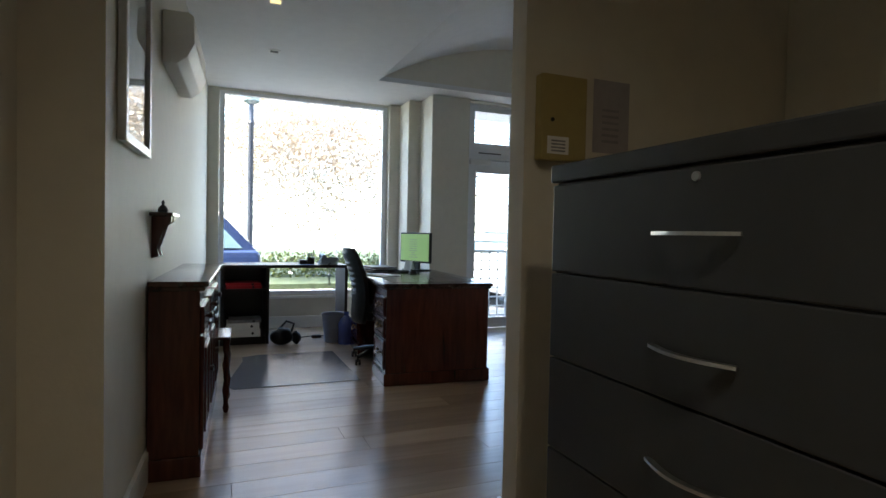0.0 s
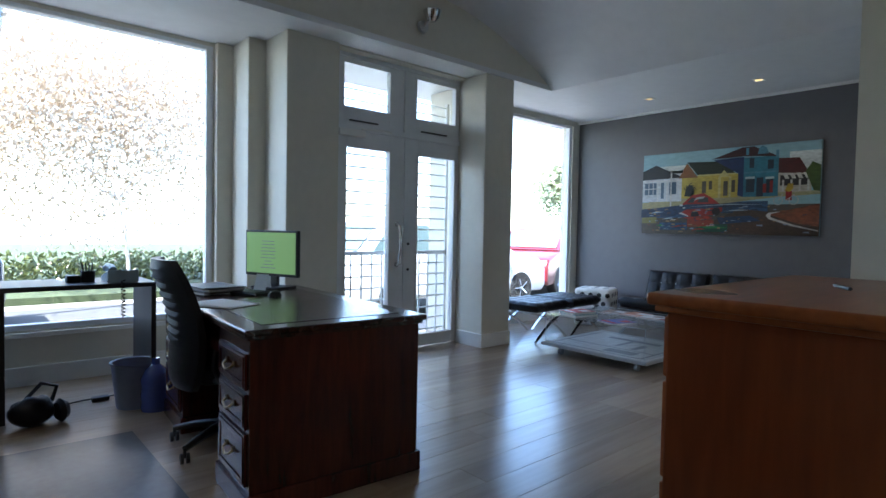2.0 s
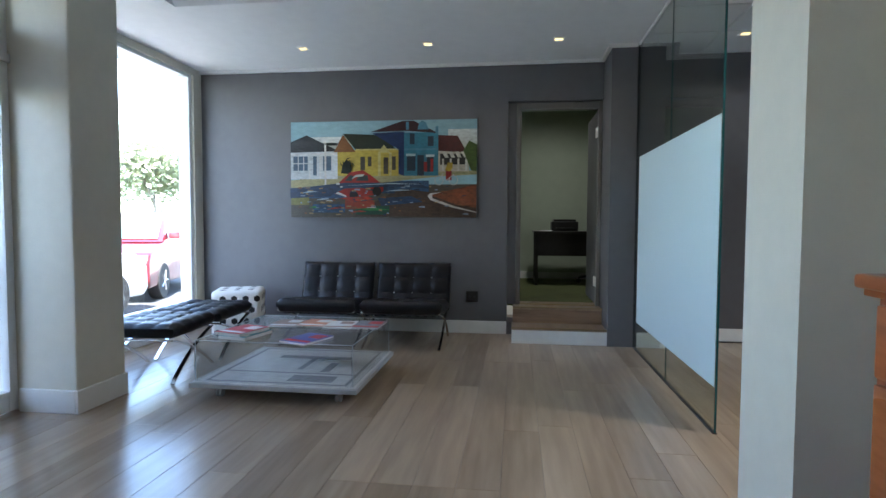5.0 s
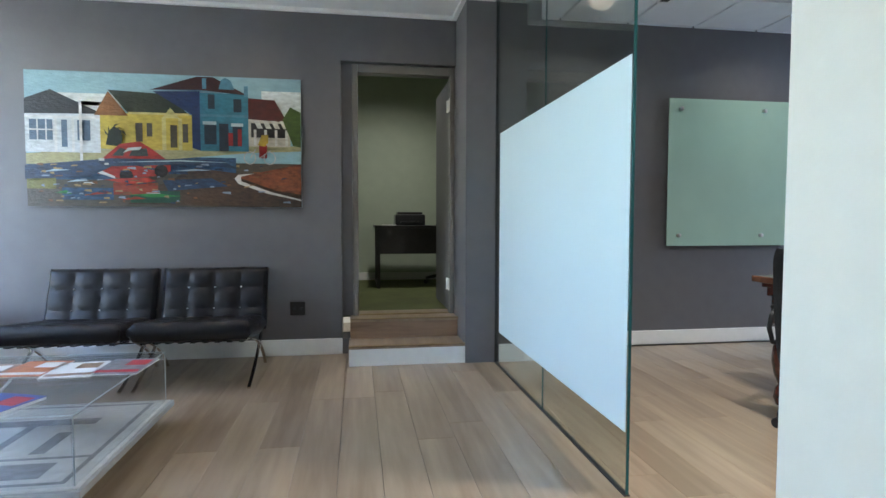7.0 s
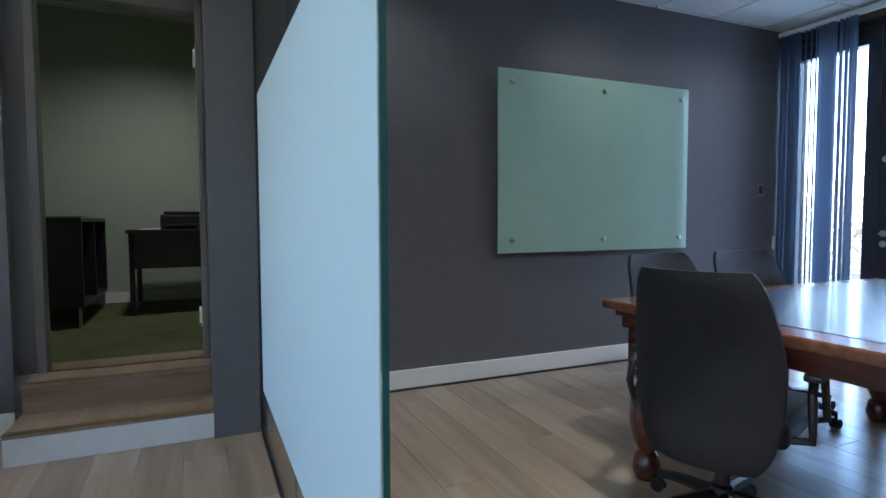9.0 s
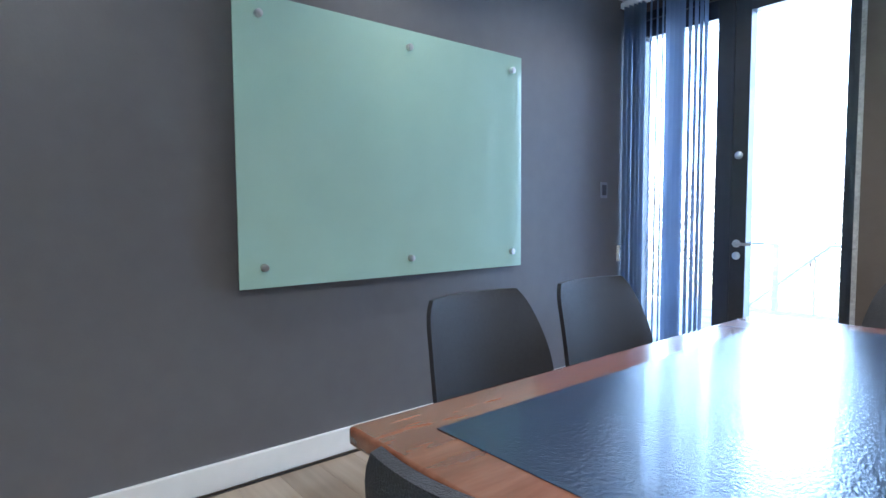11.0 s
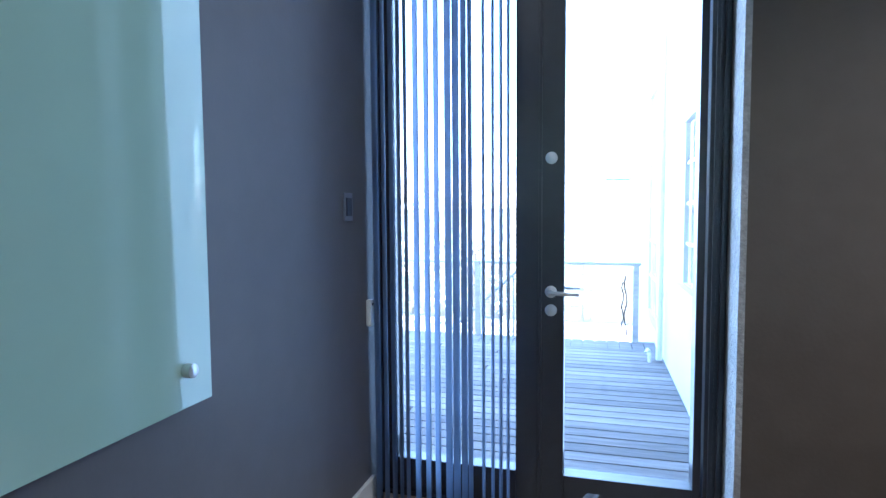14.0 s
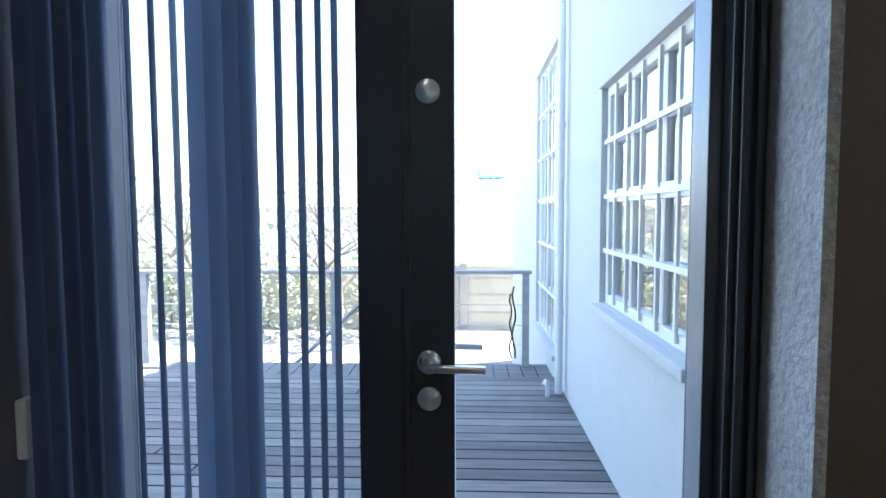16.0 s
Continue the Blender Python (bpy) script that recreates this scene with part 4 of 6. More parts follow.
# ---- reception desk and its things ----
def panel(bm, x0, x1, y0, y1, z0, z1, axis, side, inset=0.05, depth=0.008):
    """A raised moulding frame on a face."""
    t = 0.02
    if axis == "x":
        p = x0
        for b in ((y0 + inset, y1 - inset, z0 + inset, z0 + inset + t), (y0 + inset, y1 - inset, z1 - inset - t, z1 - inset), (y0 + inset, y0 + inset + t, z0 + inset + t, z1 - inset - t), (y1 - inset - t, y1 - inset, z0 + inset + t, z1 - inset - t)):
            bm_box(bm, min(p, p + side * depth), max(p, p + side * depth), *b, 0.003)


DW, DL, DH = 0.82, 1.56, 0.77
desk = thing("pedestal_desk", "dark mahogany pedestal desk with a tooled leather top", "desk", pose(1.21, 4.255, 0, 0, 0, -4))
bm = bmesh.new()
bm_box(bm, -0.03, DW + 0.03, -0.03, DL + 0.03, DH - 0.028, DH, 0.009, 3)
bm_box(bm, -0.015, DW + 0.015, -0.015, DL + 0.015, DH - 0.045, DH - 0.028, 0.004)
finish("top", bm, MAHOG_TOP, desk, True)
bm = bmesh.new()
bm_box(bm, 0.07, DW - 0.07, 0.07, DL - 0.07, DH + 0.0005, DH + 0.0025, 0.001)
finish("leather_inset", bm, LEATHER_TOP, desk)
bm = bmesh.new()
for y0, y1 in ((0, 0.42), (DL - 0.42, DL)):
    bm_box(bm, 0, DW, y0, y1, 0.09, DH - 0.045, 0.004)
bm_box(bm, 0.03, DW, 0.42, DL - 0.42, DH - 0.2, DH - 0.045, 0.003)
bm_box(bm, DW - 0.02, DW, 0.42, DL - 0.42, 0.09, DH - 0.2, 0.003)
finish("pedestal", bm, MAHOG, desk)
for y0, y1 in ((-0.015, 0.435), (DL - 0.435, DL + 0.015)):
    box("plinth", -0.015, DW + 0.015, y0, y1, 0, 0.095, MAHOG, desk, 0.008)
for y0, y1 in ((0.03, 0.39), (DL - 0.39, DL - 0.03)):
    for z0, z1 in ((0.115, 0.335), (0.35, 0.5), (0.515, 0.665)):
        bm = bmesh.new()
        bm_box(bm, -0.012, 0, y0, y1, z0, z1, 0.005)
        panel(bm, -0.012, 0, y0, y1, z0, z1, "x", -1, 0.012, 0.004)
        d = finish("drawer", bm, MAHOG, desk)
        bm = bmesh.new()
        yc, zc = (y0 + y1) / 2, (z0 + z1) / 2
        bm_tube(bm, [(-0.014, yc - 0.05, zc + 0.01), (-0.032, yc - 0.045, zc - 0.005), (-0.036, yc, zc - 0.02), (-0.032, yc + 0.045, zc - 0.005), (-0.014, yc + 0.05, zc + 0.01)], 0.005, 8)
        for s in (-0.05, 0.05):
            bm_lathe(bm, [(0.014, -0.006), (0.01, 0.0)], 12, (-0.012, yc + s, zc + 0.01), "x")
        finish("handle", bm, BRASS, d, True)
bm = bmesh.new()
bm_box(bm, -0.012, 0.0, 0.45, DL - 0.45, DH - 0.19, DH - 0.055, 0.004, mat=Matrix.Translation((0.03, 0, 0)))
finish("drawer", bm, MAHOG, desk)

mon = thing("monitor", "black widescreen monitor showing a green page, on the desk", "monitor", pose(1.9, 5.61, DH + 0.003, 0, 0, -70))
bm = bmesh.new()
bm_box(bm, -0.235, 0.235, 0.0, 0.03, 0.08, 0.385, 0.008)
bm_box(bm, -0.17, 0.17, 0.03, 0.06, 0.13, 0.32, 0.015)
finish("case", bm, PLASTIC, mon)
box("screen", -0.22, 0.22, -0.002, 0.001, 0.1, 0.37, glow("green_page", (0.36, 0.6, 0.2), 0.03), mon, 0)
bm = bmesh.new()
rndm = random.Random(5)
for i in range(9):
    w = rndm.uniform(0.03, 0.07)
    bm_box(bm, -w - 0.02, w - 0.02, -0.0035, -0.0025, 0.31 - i * 0.022, 0.314 - i * 0.022)
finish("page_lines", bm, GREYPAPER, mon)
bm = bmesh.new()
bm_box(bm, -0.12, 0.12, -0.06, 0.12, 0, 0.014, 0.006)
bm_box(bm, -0.03, 0.03, 0.03, 0.055, 0.012, 0.16, 0.006)
finish("stand", bm, PLASTIC, mon)

kb = thing("keyboard", "black computer keyboard on the desk", "keyboard", pose(1.62, 5.46, DH + 0.003, 0, 0, -66))
bm = bmesh.new()
bm_box(bm, -0.22, 0.22, -0.075, 0.075, 0, 0.014, 0.005)
finish("case", bm, PLASTIC, kb)
bm = bmesh.new()
for r in range(5):
    for c in range(19):
        x, y = -0.205 + c * 0.0217, -0.06 + r * 0.025
        bm_box(bm, x, x + 0.018, y, y + 0.02, 0.014, 0.02)
tagged(finish("keys", bm, PLASTIC, kb), kind="stuff")
ms = thing("mouse", "black computer mouse on the desk", "mouse", pose(1.74, 5.19, DH + 0.003, 0, 0, -66))
bm = bmesh.new()
bmesh.ops.create_uvsphere(bm, u_segments=16, v_segments=10, radius=0.5)
for v in bm.verts:
    v.co = Vector((v.co.x * 0.06, v.co.y * 0.1, max(0, v.co.z) * 0.07))
finish("shell", bm, PLASTIC, ms, True)
cal = thing("desk_card", "white folded desk card standing by the monitor", "card", pose(1.83, 5.57, DH + 0.003, 0, 0, -66))
bm = bmesh.new()
for s in (-1, 1):
    vs = [bm.verts.new(p) for p in ((-0.05, s * 0.03, 0), (0.05, s * 0.03, 0), (0.05, 0, 0.1), (-0.05, 0, 0.1))]
    bm.faces.new(vs)
bmesh.ops.solidify(bm, geom=bm.faces[:], thickness=0.001)
finish("card", bm, PAPER, cal)


def sheets(name, label, m, w, d, n, seed, mat=None, step=0.0025, category="papers"):
    rr = random.Random(seed)
    top = thing(name, label, category, m)
    for i in range(n):
        bm = bmesh.new()
        a = pose(rr.uniform(-0.02, 0.02), rr.uniform(-0.02, 0.02), i * step, 0, 0, rr.uniform(-8, 8))
        bm_box(bm, -w / 2, w / 2, -d / 2, d / 2, 0, step * 0.9, 0, mat=a)
        finish("sheet", bm, (mat[i % len(mat)] if mat else PAPER), top)
    return top


sheets("papers", "loose white papers on the desk", pose(1.38, 5.0, DH + 0.003, 0, 0, 25), 0.21, 0.3, 3, 1)
sheets("document_stack", "stack of folders and papers on the desk", pose(1.5, 5.55, DH + 0.003, 0, 0, 10), 0.24, 0.33, 7, 2, (GREYPAPER, PAPER, PLASTIC), 0.007)

# black side return with an open bookcase end, under the window
ret = thing("desk_return", "black laminate side desk with an open bookcase end", "desk", pose(0.08, 6.14, 0))
RW, RD, RH = 1.26, 0.5, 0.8
box("top", -0.01, RW, -0.01, RD, RH - 0.03, RH, BLACKWOOD, ret, 0.003)
bm = bmesh.new()
for b in ((0, 0.03, 0, RD, 0, RH - 0.03), (0.43, 0.46, 0, RD, 0, RH - 0.03), (0.03, 0.43, RD - 0.02, RD, 0, RH - 0.03), (0.03, 0.43, 0.01, RD - 0.02, 0.05, 0.075), (0.03, 0.43, 0.01, RD - 0.02, 0.54, 0.56), (0.03, 0.43, 0.01, RD - 0.02, 0, 0.05)):
    bm_box(bm, *b, 0.002)
finish("carcass", bm, BLACKWOOD, ret)
box("end_panel", RW - 0.03, RW, 0, RD, 0, RH - 0.03, BLACKWOOD, ret, 0.002)


def binder(m, mat, label, w=0.31, d=0.29, h=0.07):
    top = thing("binder", label, "binder", m, "ring binders")
    bm = bmesh.new()
    bm_box(bm, 0, w, 0, 0.004, 0, h, 0.0015)
    bm_box(bm, 0, w, 0.004, d, 0, 0.004, 0.001)
    bm_box(bm, 0, w, 0.004, d, h - 0.004, h, 0.001)
    finish("cover", bm, mat, top)
    bm = bmesh.new()
    bm_box(bm, 0.005, w - 0.005, 0.01, d - 0.01, 0.006, h - 0.006)
    finish("pages", bm, PAPER, top)
    bm = bmesh.new()
    bm_lathe(bm, [(0.013, -0.002), (0.013, 0.0)], 14, (w * 0.76, 0, h / 2), "y")
    finish("finger_hole", bm, PLASTIC, top)
    return top


binder(pose(0.15, 6.16, 0.075), PAPER, "white lever arch file lying in the bookcase")
binder(pose(0.14, 6.16, 0.146), PAPER, "white lever arch file lying in the bookcase")
binder(pose(0.16, 6.17, 0.217), GREYPAPER, "grey lever arch file lying in the bookcase", h=0.03)
binder(pose(0.13, 6.17, 0.561), RED, "red file lying on the bookcase shelf", w=0.34, h=0.028)
binder(pose(0.13, 6.18, 0.59), RED, "red file lying on the bookcase shelf", w=0.33, h=0.028)

tel = thing("telephone", "pale blue-grey desk telephone with a coiled cord", "telephone", pose(1.16, 6.32, RH))
bm = bmesh.new()
bm_prism(bm, [(-0.11, 0.0), (0.11, 0.0), (0.11, 0.03), (-0.11, 0.08)], -0.09, 0.09, Matrix(((0, 0, 1, 0), (1, 0, 0, 0), (0, 1, 0, 0), (0, 0, 0, 1))), 0.006)
finish("base", bm, material("phone_plastic", (0.3, 0.38, 0.46), 0.4), tel)
bm = bmesh.new()
bm_tube(bm, [(-0.06, -0.1, 0.08), (-0.06, -0.06, 0.1), (-0.06, 0.06, 0.1), (-0.06, 0.1, 0.08)], [0.024, 0.018, 0.018, 0.024], 10)
finish("handset", bm, material("phone_handset", (0.4, 0.48, 0.55), 0.4), tel, True)
bm = bmesh.new()
bm_tube(bm, [(-0.02 + 0.012 * math.cos(k * 1.1), -0.2 + 0.012 * math.sin(k * 1.1), 0.02 - 0.004 * k) for k in range(60)], 0.004, 5)
finish("cord", bm, PLASTIC, tel, True)
org = thing("desk_organiser", "small dark desk organiser with pens", "organiser", pose(0.98, 6.34, RH))
bm = bmesh.new()
bm_lathe(bm, [(0.04, 0), (0.042, 0.07), (0.036, 0.07), (0.035, 0.01)], 14)
bm_box(bm, -0.12, -0.045, -0.04, 0.05, 0, 0.045, 0.006)
for k in range(4):
    bm_tube(bm, [(0.01 * k - 0.015, 0.005, 0.02), (0.02 * k - 0.03, 0.02, 0.12)], 0.004, 6)
finish("pot", bm, PLASTIC, org)

bin_ = thing("waste_bin", "grey-blue plastic waste bin on the floor", "bin", pose(1.2, 6.1, 0))
bm = bmesh.new()
bm_lathe(bm, [(0.1, 0), (0.105, 0.004), (0.135, 0.28), (0.142, 0.285), (0.142, 0.295), (0.128, 0.29), (0.1, 0.02)], 24)
finish("tub", bm, material("bin_plastic", (0.16, 0.18, 0.26), 0.4), bin_, True)
bot = thing("water_bottle", "large blue water bottle on the floor", "bottle", pose(1.29, 5.95, 0))
bm = bmesh.new()
bm_lathe(bm, [(0.085, 0), (0.09, 0.02), (0.085, 0.06), (0.09, 0.1), (0.085, 0.15), (0.09, 0.2), (0.06, 0.26), (0.025, 0.29), (0.025, 0.33)], 20)
finish("bottle", bm, material("blue_bottle_plastic", (0.05, 0.08, 0.3), 0.2, coat=0.5), bot, True)

bag = thing("handbag", "slumped black bag on the floor", "bag", pose(0.66, 6.05, 0, 0, 0, 20))
bm = bmesh.new()
bmesh.ops.create_uvsphere(bm, u_segments=24, v_segments=14, radius=0.5)
for v in bm.verts:
    n = noise.noise(v.co * 3.0) * 0.12
    v.co = Vector((v.co.x * 0.24 * (1 + n), v.co.y * 0.18 * (1 + n), (v.co.z + 0.5) * 0.17 * (1 + n * 1.5)))
finish("sack", bm, LEATHER, bag, True)
bm = bmesh.new()
bm_tube(bm, [(0.1, 0, 0.12), (0.14, 0.02, 0.2), (0.06, 0.03, 0.23), (-0.03, 0.01, 0.16)], 0.012, 8)
bm_lathe(bm, [(0.05, -0.02), (0.07, 0.0), (0.05, 0.03)], 16, (0.12, -0.06, 0.07), "x")
finish("strap", bm, LEATHER, bag, True)
cab = thing("power_cable", "black power cable with an adapter on the floor", "cable", pose(0, 0, 0))
bm = bmesh.new()
bm_tube(bm, [(0.6, 6.5, 0.006), (0.8, 6.35, 0.006), (0.95, 6.4, 0.006), (1.02, 6.35, 0.02)], 0.005, 6)
bm_tube(bm, [(1.08, 6.35, 0.02), (1.2, 6.42, 0.006), (1.4, 6.5, 0.006)], 0.005, 6)
bm_box(bm, 1.0, 1.1, 6.32, 6.37, 0.0, 0.032, 0.006)
finish("wire", bm, PLASTIC, cab, True)
mat = thing("chair_mat", "clear grey plastic chair mat on the floor", "mat", pose(0.1, 4.5, 0.001))
bm = bmesh.new()
bm_prism(bm, [(0.0, 0.1), (0.06, 0.0), (0.98, -0.02), (0.98, 1.1), (0.3, 1.12), (0.16, 1.05), (0.16, 0.9)], 0, 0.003)
finish("sheet", bm, material("mat_plastic", (0.17, 0.17, 0.175), 0.18, vary=0.1, bump=0.08, bscale=200), mat)


def star_base(top, m=None, r=0.29):
    for k in range(5):
        a = 2 * math.pi * k / 5 + 0.3
        bm = bmesh.new()
        bm_tube(bm, [(0.03 * math.cos(a), 0.03 * math.sin(a), 0.115), (r * 0.6 * math.cos(a), r * 0.6 * math.sin(a), 0.1), (r * math.cos(a), r * math.sin(a), 0.075)], [0.026, 0.022, 0.016], 8)
        leg = finish("leg", bm, PLASTIC, top, True)
        bm = bmesh.new()
        for s in (-0.014, 0.014):
            bm_lathe(bm, [(0.012, -0.009), (0.026, -0.007), (0.026, 0.007), (0.012, 0.009)], 14, (r * math.cos(a), r * math.sin(a) + s, 0.027), "y")
        bm_tube(bm, [(r * math.cos(a), r * math.sin(a), 0.03), (r * math.cos(a), r * math.sin(a), 0.08)], 0.008, 6)
        finish("castor", bm, PLASTIC, leg, True)
    bm = bmesh.new()
    bm_lathe(bm, [(0.045, 0.09), (0.04, 0.15), (0.026, 0.16), (0.026, 0.4)], 16)
    bm_box(bm, -0.1, 0.1, -0.12, 0.12, 0.385, 0.42, 0.01)
    finish("gas_lift", bm, PLASTIC, top, True)


def curved_slab(outline, thick, bend, tilt, nx=17, nz=29, ridge=0.0):
    """A padded back: outline(v) gives its half width at height v in metres; bent round the sitter and curved in profile."""
    bm = bmesh.new()
    height = outline(None)
    layers = []
    for side in (0, 1):
        grid = []
        for j in range(nz):
            v = j / (nz - 1)
            row = []
            for i in range(nx):
                u = i / (nx - 1) * 2 - 1
                w = outline(v)
                edge = (1 - abs(u) ** 5) * (1 - abs(2 * v - 1) ** 8)
                t = thick * (0.35 + 0.65 * edge)
                y = bend * u * u + tilt(v) + (t / 2 if side else -t / 2)
                if not side and ridge:
                    y -= ridge * math.sin(v * 90) * edge
                row.append(bm.verts.new((u * w, y, v * height)))
            grid.append(row)
        layers.append(grid)
    a, b = layers
    for g in layers:
        for j in range(nz - 1):
            for i in range(nx - 1):
                bm.faces.new((g[j][i], g[j][i + 1], g[j + 1][i + 1], g[j + 1][i]))
    loop = lambda g: [g[0][i] for i in range(nx)] + [g[j][nx - 1] for j in range(1, nz)] + [g[nz - 1][i] for i in range(nx - 2, -1, -1)] + [g[j][0] for j in range(nz - 2, 0, -1)]
    la, lb = loop(a), loop(b)
    for k in range(len(la)):
        bm.faces.new((la[k], la[(k + 1) % len(la)], lb[(k + 1) % len(lb)], lb[k]))
    return bm


def seat_pad(w, d, z, thick):
    bm = bmesh.new()
    bm_box(bm, -w / 2, w / 2, 0.055 - d / 2, d / 2 + 0.02, z - thick, z, 0.03, 4)
    return bm


def office_chair(name, label, m, group, back_h=0.66, back_w=0.25, back_z=0.32, skin=None, ribbed=0.0, pad=0.055):
    """Chair facing +y; the back stands at -y."""
    top = thing(name, label, "chair", m, group)
    star_base(top)
    finish("seat", seat_pad(0.48, 0.46, 0.48, 0.09), skin or LEATHER, top, True)

    def outline(v):
        if v is None:
            return back_h
        rim = 1 - 0.09 * max(0, (v - 0.85) / 0.15) ** 3 - 0.14 * max(0, (0.15 - v) / 0.15) ** 3
        return back_w * rim * (0.78 + 0.34 * math.sin(math.pi * min(1, v * 0.78 + 0.12)) - 0.02 * max(0, v - 0.55))
    bm = curved_slab(outline, pad, 0.05, lambda v: -0.25 - 0.1 * v * v + 0.04 * math.sin(v * 3.1), ridge=ribbed)
    for v in bm.verts:
        v.co.z += back_z
    finish("backrest", bm, skin or FABRIC, top, True)
    for s in (-1, 1):
        bm = bmesh.new()
        bm_tube(bm, [(s * 0.2, -0.12, 0.41), (s * 0.29, -0.1, 0.42), (s * 0.295, -0.13, 0.5), (s * 0.29, -0.12, 0.57), (s * 0.285, -0.08, 0.605), (s * 0.285, 0.1, 0.605)], 0.014, 8)
        bm_tube(bm, [(s * 0.2, 0.1, 0.41), (s * 0.29, 0.1, 0.44), (s * 0.287, 0.06, 0.595)], 0.013, 8)
        bm_box(bm, s * 0.285 - 0.028, s * 0.285 + 0.028, -0.1, 0.16, 0.602, 0.628, 0.012)
        finish("armrest", bm, PLASTIC, top, True)
    bm = bmesh.new()
    bm_tube(bm, [(0, -0.08, 0.4), (0, -0.2, 0.41), (0, -0.215, 0.47)], 0.02, 8)
    finish("bracket", bm, PLASTIC, top, True)
    return top


chair = office_chair("executive_chair", "high-backed black leather swivel chair at the desk", pose(1.43, 5.1, 0, 0, 0, -97), "", 0.65, 0.25, 0.36, LEATHER, 0.006, 0.1)


# ---- left wall ----
sb = thing("sideboard", "narrow dark mahogany sideboard against the cream wall", "sideboard", pose(-0.252, 3.06, 0, 0, 0, -2.9))
SW, SL, SH = 0.225, 1.45, 0.905
bm = bmesh.new()
bm_box(bm, 0, SW + 0.03, -0.02, SL + 0.02, SH - 0.025, SH, 0.007, 3)
bm_box(bm, 0, SW + 0.012, -0.008, SL + 0.008, SH - 0.045, SH - 0.025, 0.005)
finish("top", bm, MAHOG_TOP, sb, True)
box("body", 0, SW - 0.01, 0, SL, 0.1, SH - 0.045, MAHOG, sb)
box("plinth", 0, SW, -0.008, SL + 0.008, 0, 0.1, MAHOG, sb, 0.006)
for k in range(3):
    y0 = 0.02 + k * 0.475
    bm = bmesh.new()
    bm_box(bm, SW - 0.01, SW + 0.008, y0, y0 + 0.38, 0.66, 0.785, 0.006)
    d = finish("drawer", bm, MAHOG, sb)
    bm = bmesh.new()
    bm_lathe(bm, [(0.008, 0), (0.016, 0.012), (0.02, 0.022), (0.008, 0.03)], 14, (SW + 0.008, y0 + 0.19, 0.72), "x")
    finish("knob", bm, KNOB, d, True)
    bm = bmesh.new()
    bm_box(bm, SW - 0.01, SW + 0.008, y0, y0 + 0.38, 0.12, 0.645, 0.006)
    panel(bm, SW + 0.008, 0, y0, y0 + 0.38, 0.12, 0.645, "x", 1, 0.06, 0.008)
    d = finish("door", bm, MAHOG, sb)
    bm = bmesh.new()
    bm_lathe(bm, [(0.008, 0), (0.016, 0.012), (0.02, 0.022), (0.008, 0.03)], 14, (SW + 0.008, y0 + 0.34, 0.42), "x")
    finish("knob", bm, KNOB, d, True)

st = thing("side_table", "small dark wooden side table with turned legs", "table", pose(-0.01, 3.98, 0, 0, 0, -2.9))
box("top", -0.02, 0.13, -0.02, 0.34, 0.46, 0.48, MAHOG_TOP, st, 0.005)
for x in (0.0, 0.105):
    for y in (0.02, 0.32):
        bm = bmesh.new()
        bm_lathe(bm, [(0.012, 0), (0.02, 0.03), (0.013, 0.06), (0.022, 0.14), (0.013, 0.2), (0.022, 0.3), (0.014, 0.36), (0.02, 0.4), (0.02, 0.46)], 14, (x, y, 0))
        finish("leg", bm, MAHOG, st, True)

br = thing("bracket_shelf", "small dark carved bracket shelf on the cream wall", "shelf", pose(-0.262, 3.17, 1.1, 0, 0, -2.9))
box("board", 0.0, 0.105, -0.02, 0.24, 0.1, 0.118, MAHOG_TOP, br, 0.004)
bm = bmesh.new()
bm_prism(bm, [(0, -0.1), (0.04, -0.09), (0.025, -0.05), (0.045, 0.0), (0.06, 0.06), (0.09, 0.075), (0.09, 0.1), (0, 0.1)], 0.05, 0.075, Matrix(((1, 0, 0, 0), (0, 0, 1, 0), (0, 1, 0, 0), (0, 0, 0, 1))), 0.003)
bm_prism(bm, [(0, -0.1), (0.04, -0.09), (0.025, -0.05), (0.045, 0.0), (0.06, 0.06), (0.09, 0.075), (0.09, 0.1), (0, 0.1)], 0.15, 0.175, Matrix(((1, 0, 0, 0), (0, 0, 1, 0), (0, 1, 0, 0), (0, 0, 0, 1))), 0.003)
finish("bracket", bm, MAHOG, br)
vase = thing("ornament", "small dark lidded ornament on the bracket shelf", "ornament", pose(-0.21, 3.28, 1.219))
bm = bmesh.new()
bm_lathe(bm, [(0.018, 0), (0.024, 0.012), (0.015, 0.03), (0.005, 0.038), (0.008, 0.048), (0.003, 0.06)], 16)
finish("pot", bm, PLASTIC, vase, True)

pic = thing("framed_print", "framed print behind glass in a silver frame", "picture", pose(left_x(2.46) + 0.002, 2.46, 1.44, 0, 0, -2.9))
bm = bmesh.new()
for b in ((0, 0.03, 0, 0.035, 0, 0.7), (0, 0.03, 0.485, 0.52, 0, 0.7), (0, 0.03, 0.035, 0.485, 0, 0.035), (0, 0.03, 0.035, 0.485, 0.665, 0.7)):
    bm_box(bm, *b, 0.004)
finish("frame", bm, BRUSHED, pic)
box("print", 0.004, 0.012, 0.035, 0.485, 0.035, 0.665, GREYPAPER, pic, 0)
box("glazing", 0.016, 0.018, 0.035, 0.485, 0.035, 0.665, PANE, pic, 0)

